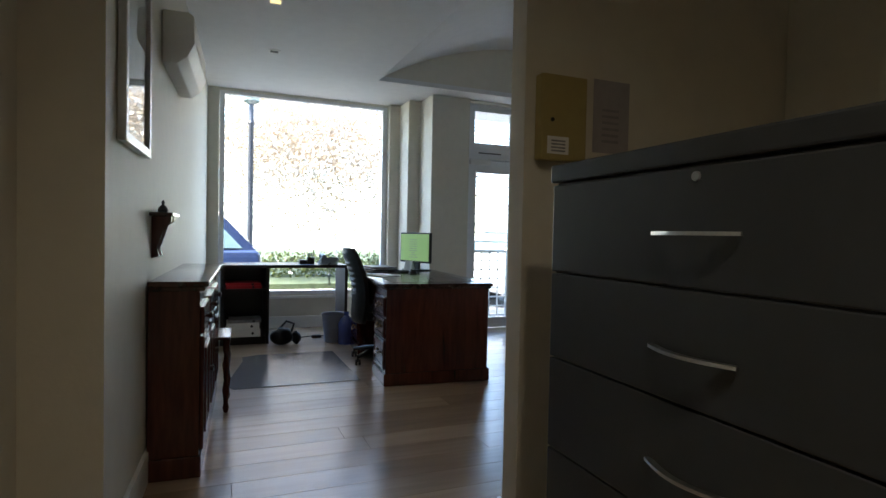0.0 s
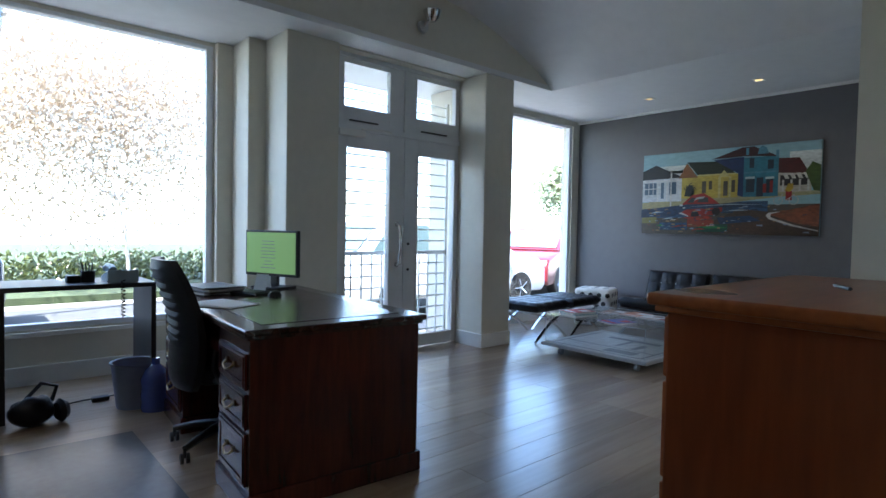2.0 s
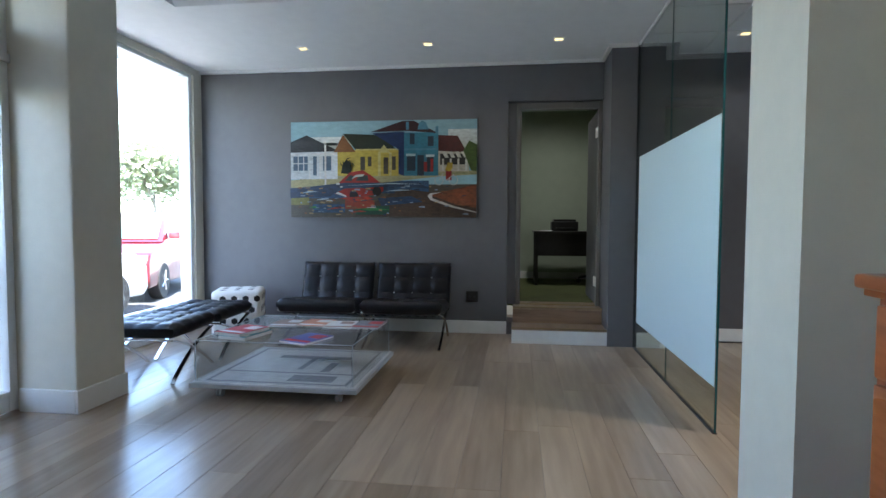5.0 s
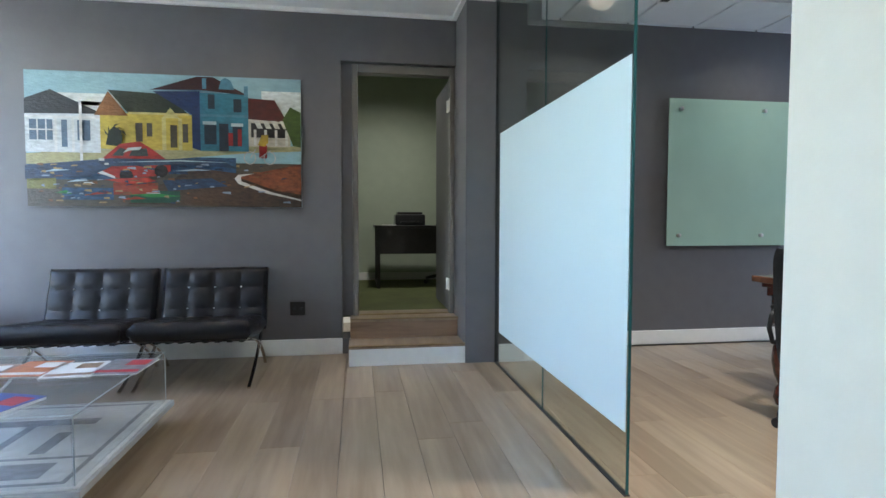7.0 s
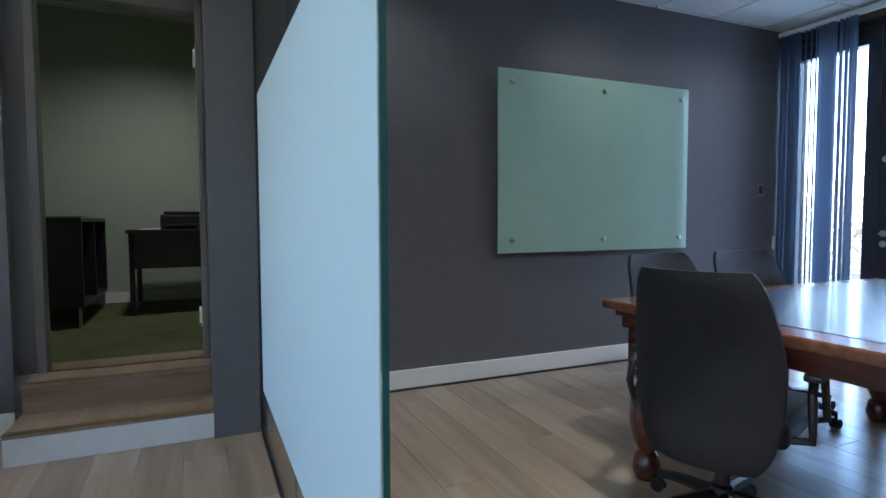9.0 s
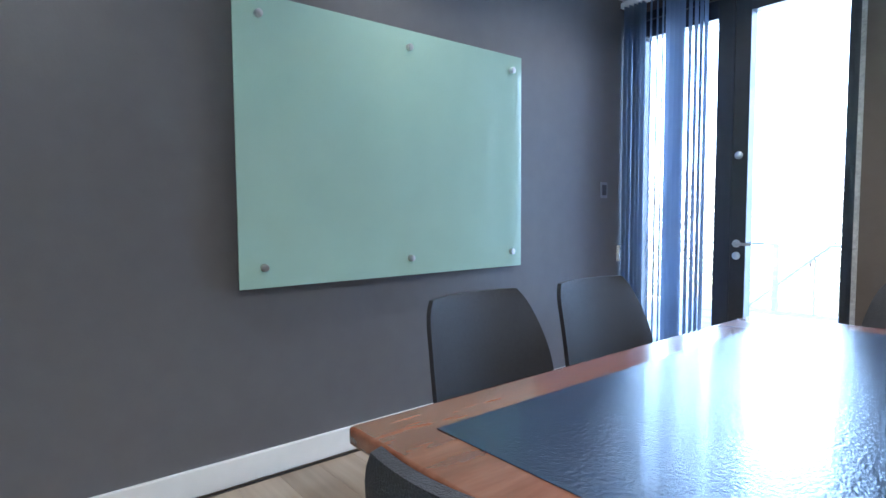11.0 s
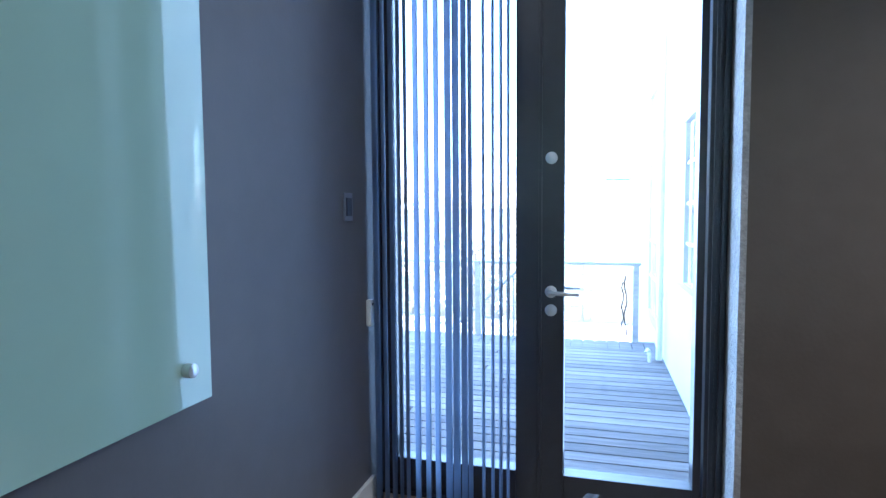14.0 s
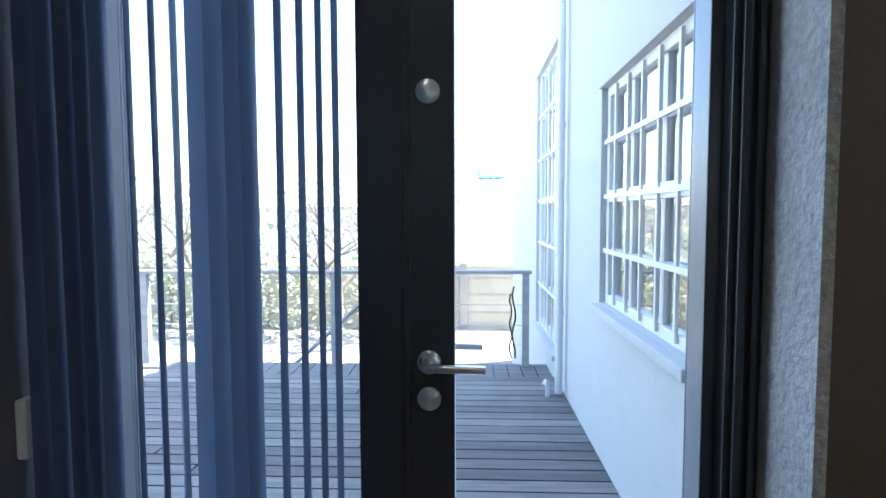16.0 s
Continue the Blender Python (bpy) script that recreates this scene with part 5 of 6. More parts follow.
ac = thing("air_conditioner", "white wall-mounted air conditioner unit", "air conditioner", pose(left_x(3.5) + 0.002, 3.5, 2.0, 0, 0, -2.9))
bm = bmesh.new()
bm_prism(bm, [(0, 0.0), (0.07, 0.0), (0.12, 0.04), (0.155, 0.11), (0.15, 0.25), (0.125, 0.27), (0, 0.27)], 0, 0.82, Matrix(((1, 0, 0, 0), (0, 0, 1, 0), (0, 1, 0, 0), (0, 0, 0, 1))), 0.008)
finish("case", bm, WHITE, ac, True)
bm = bmesh.new()
bm_box(bm, 0.06, 0.125, 0.05, 0.77, 0.0, 0.03, 0.003, mat=pose(0.005, 0, -0.004, 0, -24, 0))
finish("outlet", bm, PLASTIC, ac)
bm = bmesh.new()
bm_box(bm, 0.15, 0.157, 0.03, 0.79, 0.12, 0.125)
bm_box(bm, 0.09, 0.16, 0.04, 0.78, 0.016, 0.024, 0.003, mat=pose(0.015, 0, -0.005, 0, -38, 0))
finish("flap", bm, WHITE, ac)

# ---- passage ----
fc = thing("filing_cabinet", "dark grey four-drawer steel filing cabinet with silver handles", "filing cabinet", pose(0.965, 1.69, 0, 0, 0, -91))
FW = 1.086
bm = bmesh.new()
bm_box(bm, 0, FW, 0, 0.45, 0.02, 1.3, 0.004)
finish("body", bm, STEELGREY, fc)
box("top", -0.008, FW + 0.008, -0.02, 0.46, 1.3, 1.352, STEELGREY, fc, 0.006)
for k, (z0, z1) in enumerate(((0.26, 0.516), (0.521, 0.784), (0.789, 1.034), (1.039, 1.291))):
    bm = bmesh.new()
    bm_box(bm, 0.006, FW - 0.006, -0.018, 0, z0, z1, 0.004)
    d = finish("drawer", bm, STEELGREY, fc)
    zc = (z0 + z1) / 2 - 0.012
    bm = bmesh.new()
    pts = [(FW / 2 - 0.115 + 0.23 * i / 8, -0.02 - 0.03 * math.sin(math.pi * i / 8), zc) for i in range(9)]
    bm_tube(bm, pts, 0.007, 8, flat=(0.016, 0.008))
    finish("handle", bm, BRUSHED, d, True)
    if k == 3:
        bm = bmesh.new()
        bm_lathe(bm, [(0.01, -0.005), (0.011, 0.0)], 14, (FW / 2, -0.018, z1 - 0.02), "y")
        finish("lock", bm, BRUSHED, d, True)

yb = thing("alarm_box", "pale yellow metal alarm box on the cream wall", "alarm box", pose(1.1, 2.055, 1.42))
box("case", 0, 0.195, -0.052, -0.002, 0, 0.31, YELLOWBOX, yb, 0.008)
bm = bmesh.new()
bm_lathe(bm, [(0.007, -0.004), (0.008, 0.0)], 12, (0.045, -0.052, 0.145), "y")
finish("lock", bm, PLASTIC, yb)
box("label_plate", 0.025, 0.115, -0.055, -0.052, 0.022, 0.085, PAPER, yb, 0)
bm = bmesh.new()
for i in range(4):
    bm_box(bm, 0.04, 0.1, -0.0565, -0.0555, 0.03 + i * 0.012, 0.036 + i * 0.012)
finish("printed_lines", bm, GREYPAPER, yb)
nt = thing("wall_notice", "grey paper notice on the wall", "notice", pose(1.36, 2.055, 1.47))
GREYPAPER2 = material("faint_print", (0.27, 0.26, 0.28), 0.6, vary=0.1)
NOTICE = material("grey_notice_paper", (0.36, 0.34, 0.36), 0.6, vary=0.06)
box("sheet", 0, 0.17, -0.004, -0.002, 0, 0.28, NOTICE, nt, 0)
bm = bmesh.new()
for i in range(6):
    bm_box(bm, 0.04, 0.12, -0.0052, -0.0045, 0.04 + i * 0.024, 0.05 + i * 0.024)
finish("printed_lines", bm, GREYPAPER2, nt)

# ---- chest of drawers ----
ch = thing("chest_of_drawers", "orange pine chest of drawers with dark turned knobs", "chest of drawers", pose(1.585, 2.26, 0))
CW, CD, CH = 0.995, 0.472, 1.044
bm = bmesh.new()
bm_box(bm, -0.03, CW + 0.02, -0.005, CD + 0.03, CH - 0.03, CH, 0.01, 3)
bm_box(bm, -0.015, CW + 0.01, 0, CD + 0.015, CH - 0.045, CH - 0.03, 0.005)
finish("top", bm, PINE, ch, True)
box("body", 0, CW, 0, CD - 0.01, 0.06, CH - 0.045, PINE_SIDE_SHADED, ch)
box("plinth", -0.008, CW + 0.004, 0, CD + 0.005, 0, 0.08, PINE, ch, 0.006)
for z0, z1, n in ((0.84, 0.985, 2), (0.595, 0.828, 1), (0.348, 0.583, 1), (0.095, 0.336, 1)):
    for k in range(n):
        x0, x1 = 0.02 + k * (CW - 0.03) / n, 0.02 + (k + 1) * (CW - 0.03) / n - 0.01
        bm = bmesh.new()
        bm_box(bm, x0, x1, CD - 0.01, CD + 0.008, z0, z1, 0.006)
        d = finish("drawer", bm, PINE, ch)
        for fx in ((0.5,) if n == 2 else (0.2, 0.8)):
            bm = bmesh.new()
            bm_lathe(bm, [(0.01, 0), (0.012, 0.012), (0.022, 0.022), (0.025, 0.034), (0.018, 0.044), (0.006, 0.047)], 18, (x0 + (x1 - x0) * fx, CD + 0.008, (z0 + z1) / 2), "y")
            finish("knob", bm, KNOB, d, True)
pen = thing("pen", "black pen lying on the chest of drawers", "pen", pose(2.1, 2.5, CH + 0.006, 0, 0, 30))
bm = bmesh.new()
bm_tube(bm, [(-0.06, 0, 0), (0.05, 0, 0), (0.065, 0, 0)], [0.005, 0.005, 0.002], 8)
finish("barrel", bm, PLASTIC, pen, True)


# ---- lounge ----
def tufted(w, d, h, nx, ny, soft=0.016):
    """A tufted cushion: puffed squares with seams between."""
    bm = bmesh.new()
    k = 7
    cols, rows = nx * k + 1, ny * k + 1
    grids = []
    for side in (1, -1):
        g = []
        for j in range(rows):
            row = []
            for i in range(cols):
                u, v = i / (cols - 1), j / (rows - 1)
                puff = (abs(math.sin(math.pi * u * nx)) * abs(math.sin(math.pi * v * ny))) ** 0.45
                edge = min(1, (min(u, 1 - u) * w / 0.03)) ** 0.5 * min(1, (min(v, 1 - v) * d / 0.03)) ** 0.5
                z = h / 2 * (0.35 + 0.65 * edge) - (1 - puff) * soft * edge if side > 0 else -h / 2 * (0.35 + 0.65 * edge)
                row.append(bm.verts.new((w * (u - 0.5), d * (v - 0.5), z)))
            g.append(row)
        grids.append(g)
        for j in range(rows - 1):
            for i in range(cols - 1):
                bm.faces.new((g[j][i], g[j][i + 1], g[j + 1][i + 1], g[j + 1][i]))
    a, b = grids
    loop = lambda g: [g[0][i] for i in range(cols)] + [g[j][cols - 1] for j in range(1, rows)] + [g[rows - 1][i] for i in range(cols - 2, -1, -1)] + [g[j][0] for j in range(rows - 2, 0, -1)]
    la, lb = loop(a), loop(b)
    for q in range(len(la)):
        bm.faces.new((la[q], la[(q + 1) % len(la)], lb[(q + 1) % len(lb)], lb[q]))
    return bm


def buttons(w, d, h, nx, ny, r=0.007):
    bm = bmesh.new()
    for i in range(1, nx):
        for j in range(1, ny):
            bm_lathe(bm, [(r, 0), (r, 0.003), (r * 0.5, 0.006)], 8, (w * (i / nx - 0.5), d * (j / ny - 0.5), h / 2 - 0.014))
    return bm


def arc_bar(p0, p1, p2, n=10):
    p0, p1, p2 = Vector(p0), Vector(p1), Vector(p2)
    return [p0 * (1 - t) ** 2 + p1 * 2 * t * (1 - t) + p2 * t * t for t in [i / n for i in range(n + 1)]]


def lounge_chair(m):
    """Faces -x; its origin is under the middle of the seat's front."""
    top = thing("lounge_chair", "black tufted leather lounge chair on crossed chrome legs", "chair", m, "lounge chairs")
    w = 0.74
    ms = Matrix.Translation((0.3, 0, 0.355)) @ Euler((0, radians(6), 0)).to_matrix().to_4x4()
    finish("seat_cushion", tufted(0.6, w, 0.13, 4, 4, 0.015), LEATHER, top, True, ms)
    finish("buttons", buttons(0.6, w, 0.13, 4, 4), CHROME, top, True, ms)
    mb = Matrix.Translation((0.68, 0, 0.5)) @ Euler((0, radians(-72), 0)).to_matrix().to_4x4()
    finish("back_cushion", tufted(0.47, w, 0.125, 3, 4, 0.015), LEATHER, top, True, mb)
    finish("buttons", buttons(0.47, w, 0.125, 3, 4), CHROME, top, True, mb)
    bm = bmesh.new()
    for s in (-1, 1):
        y = s * (w / 2 - 0.02)
        bm_tube(bm, arc_bar((0.02, y, 0.33), (0.5, y, 0.26), (0.68, y, 0.006)), 0, flat=(0.022, 0.012))
        bm_tube(bm, arc_bar((0.02, y, 0.006), (0.42, y, 0.14), (0.66, y, 0.4)), 0, flat=(0.022, 0.012))
    for x, z in ((0.04, 0.325), (0.55, 0.26), (0.655, 0.39)):
        bm_tube(bm, [(x, -w / 2 + 0.02, z), (x, w / 2 - 0.02, z)], 0.008, 8)
    finish("frame", bm, CHROME, top, True)
    bm = bmesh.new()
    for k in range(9):
        y = -0.3 + k * 0.075
        bm_box(bm, 0.03, 0.58, y - 0.015, y + 0.015, 0.288, 0.296, mat=pose(0, 0, 0.015, 0, 6, 0))
    finish("straps", bm, LEATHER, top)
    return top


lounge_chair(pose(6.17, 4.46, 0))
lounge_chair(pose(6.17, 5.24, 0))


def ottoman(m):
    top = thing("ottoman", "black tufted leather ottoman on crossed chrome legs", "ottoman", m, "ottomans")
    finish("cushion", tufted(0.62, 0.58, 0.11, 4, 4), LEATHER, top, True, pose(0, 0, 0.375))
    finish("buttons", buttons(0.62, 0.58, 0.11, 4, 4), CHROME, top, True, pose(0, 0, 0.375))
    bm = bmesh.new()
    for s in (-1, 1):
        y = s * 0.27
        bm_tube(bm, arc_bar((-0.29, y, 0.31), (0.05, y, 0.22), (0.3, y, 0.006)), 0, flat=(0.03, 0.011))
        bm_tube(bm, arc_bar((0.29, y, 0.31), (-0.05, y, 0.22), (-0.3, y, 0.006)), 0, flat=(0.03, 0.011))
    for x in (-0.29, 0.29):
        bm_tube(bm, [(x, -0.27, 0.31), (x, 0.27, 0.31)], 0.008, 8)
    finish("frame", bm, CHROME, top, True)
    return top


ottoman(pose(5.2, 6.1, 0, 0, 0, 4))
ottoman(pose(5.86, 6.12, 0, 0, 0, 4))

pf = thing("pouf", "white square pouf with a black hexagon pattern", "pouf", pose(6.62, 6.2, 0, 0, 0, 20))
bm = bmesh.new()
bm_box(bm, -0.23, 0.23, -0.23, 0.23, 0, 0.47, 0.05, 4)
finish("cover", bm, material("white_cotton", (0.75, 0.74, 0.7), 0.85, scale=20, vary=0.06, bump=0.3, bscale=250), pf, True)
bm = bmesh.new()
for axis in range(4):
    mm = pose(0, 0, 0, 0, 0, 90 * axis) @ Matrix.Translation((0, -0.231, 0))
    for r in range(4):
        for c in range(4):
            x, z = -0.17 + c * 0.105 + (0.05 if r % 2 else 0), 0.07 + r * 0.108
            if abs(x) < 0.2:
                vs = [bm.verts.new(mm @ Vector((x + 0.033 * math.cos(q * math.pi / 3 + 0.5), 0, z + 0.033 * math.sin(q * math.pi / 3 + 0.5)))) for q in range(6)]
                bm.faces.new(vs)
for r in range(3):
    for c in range(3):
        vs = [bm.verts.new((-0.13 + c * 0.13 + 0.033 * math.cos(q * math.pi / 3), -0.13 + r * 0.13 + 0.033 * math.sin(q * math.pi / 3), 0.4712)) for q in range(6)]
        bm.faces.new(vs)
tagged(finish("hexagons", bm, material("black_print", (0.012, 0.012, 0.012), 0.8), pf), kind="stuff")

ct = thing("coffee_table", "clear acrylic coffee table on a low black platform with castors", "table", pose(4.62, 4.4, 0))
TX, TY = 1.04, 1.1
box("platform", 0, TX, 0, TY, 0.085, 0.115, material("pale_grey_laminate", (0.42, 0.43, 0.44), 0.4, scale=5, vary=0.06), ct, 0.004)
box("printed_panel", 0.015, TX - 0.015, 0.015, TY - 0.015, 0.1155, 0.12, material("silver_print", (0.6, 0.6, 0.58), 0.4, vary=0.15, scale=4), ct, 0)
bm = bmesh.new()
for b in ((0.06, TX - 0.06, 0.08, 0.1), (0.06, TX - 0.06, TY - 0.1, TY - 0.08), (0.06, 0.08, 0.1, TY - 0.1), (TX - 0.08, TX - 0.06, 0.1, TY - 0.1), (0.3, 0.32, 0.1, TY - 0.1), (0.36, 0.6, 0.3, 0.36), (0.4, 0.7, 0.5, 0.54), (0.7, 0.78, 0.25, 0.8), (0.12, 0.26, 0.2, 0.5)):
    bm_box(bm, *b, 0.1202, 0.121)
finish("print_lines", bm, GREYPAPER, ct)
bm = bmesh.new()
a0, a1, b0, b1, za, zb, th = 0.03, TX - 0.03, 0.03, TY - 0.03, 0.122, 0.385, 0.01
for b in ((a0, a1, b0, b1, zb - th, zb), (a0, a1, b0, b0 + th, za, zb - th), (a0, a1, b1 - th, b1, za, zb - th), (a0, a0 + th, b0 + th, b1 - th, za, zb - th), (a1 - th, a1, b0 + th, b1 - th, za, zb - th)):
    bm_box(bm, *b)
finish("acrylic_box", bm, ACRYLIC, ct)
bm = bmesh.new()
for b in ((a0, a1, b0, b0 + 0.004), (a0, a1, b1 - 0.004, b1), (a0, a0 + 0.004, b0, b1), (a1 - 0.004, a1, b0, b1)):
    bm_box(bm, *b, zb - 0.003, zb + 0.001)
for x in (a0, a1 - 0.004):
    for y in (b0, b1 - 0.004):
        bm_box(bm, x, x + 0.004, y, y + 0.004, za, zb)
finish("polished_edge", bm, material("acrylic_edge", (0.6, 0.65, 0.66), 0.2, vary=0.03), ct)
for x in (0.12, TX - 0.12):
    for y in (0.15, TY - 0.15):
        bm = bmesh.new()
        for s in (-0.012, 0.012):
            bm_lathe(bm, [(0.01, -0.008), (0.027, -0.006), (0.027, 0.006), (0.01, 0.008)], 14, (x, y + s, 0.028), "y")
        bm_tube(bm, [(x, y, 0.03), (x, y, 0.085)], 0.009, 6)
        finish("castor", bm, BRUSHED, ct, True)

BLUE = material("blue_cover", (0.03, 0.08, 0.35), 0.35, vary=0.15)
CYAN = material("cyan_cover", (0.05, 0.3, 0.42), 0.35, vary=0.1)
ORANGE = material("orange_cover", (0.6, 0.2, 0.08), 0.35, vary=0.2)
SKIN = material("brown_cover", (0.32, 0.2, 0.14), 0.35, vary=0.3)


def magazine(m, cover, accent, w=0.21, d=0.28, h=0.006):
    top = thing("magazine", "glossy magazine lying on the coffee table", "magazine", m, "magazines")
    box("pages", 0.001, w - 0.001, 0.001, d - 0.001, 0, h - 0.001, PAPER, top, 0)
    box("cover", 0, w, 0, d, h - 0.001, h, cover, top, 0)
    bm = bmesh.new()
    bm_box(bm, 0.01, w - 0.01, d - 0.07, d - 0.03, h + 0.0002, h + 0.0008)
    bm_box(bm, 0.02, w * 0.55, 0.03, d * 0.45, h + 0.0002, h + 0.0008)
    finish("cover_print", bm, accent, top)
    return top


TZ = 0.386
for x, y, r, cv, acc, hh in ((4.72, 4.72, 70, BLUE, RED, 0.012), (4.8, 5.18, 78, CYAN, PAPER, 0.022), (5.32, 4.5, 88, GREYPAPER, RED, 0.006), (5.3, 4.72, 95, PAPER, SKIN, 0.006), (5.33, 4.9, 86, ORANGE, PAPER, 0.006), (5.3, 5.12, 92, SKIN, PAPER, 0.006)):
    magazine(pose(x + 0.14, y - 0.1, TZ, 0, 0, r), cv, acc, h=hh)
magazine(pose(4.94, 5.1, TZ + 0.0225, 0, 0, 74), RED, PAPER, h=0.02)

# painting: a village street in wet weather, built flat in paint layers
art = thing("painting", "long unframed canvas of painted cottages on a wet street", "painting", pose(GX - 0.03, 5.818, 1.19, 0, 0, -90))
AW, AH = 1.973, 1.0
bm = bmesh.new()
bm_box(bm, 0, AW, 0.0, 0.028, 0, AH, 0.003)


def paint(name, colour, vary=0.3, scale=5):
    return material(name, [c ** 1.45 * 0.8 for c in colour], 0.45, scale=scale, vary=vary, bump=0.5, bscale=30, stretch=(1, 1, 2.2))


finish("canvas", bm, paint("painted_sky", (0.42, 0.6, 0.66), 0.12, 3), art)
LAYER = [0]


def stroke(colour, *shapes, name="paint_patch", vary=0.25):
    """Flat patches of paint; corners in fractions of the canvas."""
    LAYER[0] += 1
    bm = bmesh.new()
    y = -0.0006 * LAYER[0]
    for sh in shapes:
        vs = [bm.verts.new((u * AW, y, v * AH)) for u, v in sh]
        bm.faces.new(vs)
    return finish(name, bm, paint("paint", colour, vary), art)


def rect(u0, v0, u1, v1):
    return ((u0, v0), (u1, v0), (u1, v1), (u0, v1))


stroke((0.72, 0.76, 0.74), rect(0.0, 0.62, 0.3, 0.78), rect(0.1, 0.75, 0.35, 0.84), rect(0.85, 0.7, 1, 0.9))
stroke((0.17, 0.15, 0.12), rect(0, 0, 1, 0.34))
stroke((0.08, 0.17, 0.28), rect(0, 0.2, 0.3, 0.32), rect(0.5, 0.25, 0.75, 0.38), rect(0.12, 0.05, 0.3, 0.14), vary=0.6)
stroke((0.34, 0.32, 0.13), rect(0, 0.13, 0.1, 0.23), rect(0.05, 0.3, 0.26, 0.4))
stroke((0.5, 0.48, 0.3), ((0, 0.31), (0.3, 0.32), (0.8, 0.42), (1, 0.44), (1, 0.48), (0.5, 0.46), (0, 0.39)))
stroke((0.14, 0.09, 0.06), ((0.35, 0.02), (1, 0.0), (1, 0.2), (0.6, 0.3), (0.45, 0.15)), vary=0.5)
stroke((0.03, 0.16, 0.1), rect(0.36, 0.03, 0.54, 0.12))
stroke((0.42, 0.1, 0.04), rect(0.3, 0.09, 0.46, 0.18))
# white cottage
stroke((0.68, 0.72, 0.74), rect(0.0, 0.4, 0.26, 0.69))
stroke((0.035, 0.04, 0.05), ((-0.0, 0.68), (0.27, 0.69), (0.09, 0.86), (0.0, 0.79)))
stroke((0.16, 0.24, 0.32), rect(0.015, 0.49, 0.095, 0.64), rect(0.125, 0.44, 0.145, 0.64), rect(0.18, 0.49, 0.225, 0.64))
stroke((0.75, 0.76, 0.75), rect(0.01, 0.56, 0.1, 0.57), rect(0.04, 0.49, 0.045, 0.64), rect(0.07, 0.49, 0.075, 0.64), rect(0.0, 0.65, 0.26, 0.67), rect(0.1, 0.4, 0.11, 0.66), rect(0.16, 0.4, 0.17, 0.66))
# yellow house
stroke((0.62, 0.52, 0.13), rect(0.26, 0.43, 0.59, 0.7))
stroke((0.32, 0.16, 0.04), ((0.24, 0.68), (0.36, 0.68), (0.29, 0.86)))
stroke((0.035, 0.06, 0.02), ((0.29, 0.87), (0.5, 0.85), (0.58, 0.7), (0.36, 0.7)))
stroke((0.14, 0.12, 0.08), rect(0.385, 0.49, 0.41, 0.63), rect(0.425, 0.53, 0.445, 0.63), rect(0.51, 0.45, 0.535, 0.62), rect(0.555, 0.49, 0.575, 0.63))
stroke((0.66, 0.6, 0.3), ((0.48, 0.67), (0.545, 0.67), (0.512, 0.75)), rect(0.48, 0.43, 0.495, 0.67), rect(0.54, 0.43, 0.553, 0.67), rect(0.36, 0.695, 0.58, 0.71))
# blue house
stroke((0.02, 0.07, 0.2), ((0.45, 0.87), (0.62, 0.88), (0.62, 0.43), (0.59, 0.45), (0.59, 0.7)))
stroke((0.09, 0.3, 0.38), rect(0.62, 0.43, 0.8, 0.87))
stroke((0.09, 0.015, 0.015), ((0.44, 0.88), (0.61, 0.99), (0.67, 0.99), (0.8, 0.86), (0.62, 0.89)))
stroke((0.16, 0.34, 0.42), ((0.69, 0.9), (0.7, 0.97), (0.715, 0.99), (0.735, 0.97), (0.75, 0.9)), rect(0.62, 0.69, 0.8, 0.71), rect(0.63, 0.9, 0.645, 0.98), rect(0.785, 0.85, 0.8, 0.93))
stroke((0.03, 0.07, 0.11), rect(0.65, 0.75, 0.675, 0.86), rect(0.745, 0.73, 0.775, 0.83), rect(0.635, 0.48, 0.68, 0.63), rect(0.69, 0.43, 0.725, 0.64), rect(0.74, 0.47, 0.775, 0.62))
stroke((0.6, 0.68, 0.7), rect(0.63, 0.63, 0.68, 0.655), rect(0.735, 0.62, 0.78, 0.645))
# red-roofed shop and trees
stroke((0.62, 0.58, 0.5), rect(0.8, 0.47, 0.96, 0.68), ((0.87, 0.74), (0.92, 0.74), (0.9, 0.84)))
stroke((0.16, 0.025, 0.02), ((0.8, 0.84), (0.9, 0.83), (0.95, 0.66), (0.8, 0.68)))
stroke((0.04, 0.035, 0.035), rect(0.81, 0.54, 0.95, 0.65))
stroke((0.7, 0.68, 0.62), *[((0.82 + i * 0.033, 0.67), (0.84 + i * 0.033, 0.67), (0.855 + i * 0.033, 0.61), (0.835 + i * 0.033, 0.61)) for i in range(4)], *[rect(0.82 + i * 0.04, 0.48, 0.83 + i * 0.04, 0.6) for i in range(4)])
stroke((0.13, 0.2, 0.04), ((0.93, 0.68), (0.96, 0.78), (1.0, 0.74), (1.0, 0.47), (0.97, 0.48)))
stroke((0.02, 0.045, 0.02), ((0.28, 0.46), (0.29, 0.56), (0.31, 0.6), (0.335, 0.57), (0.34, 0.5), (0.33, 0.45)))
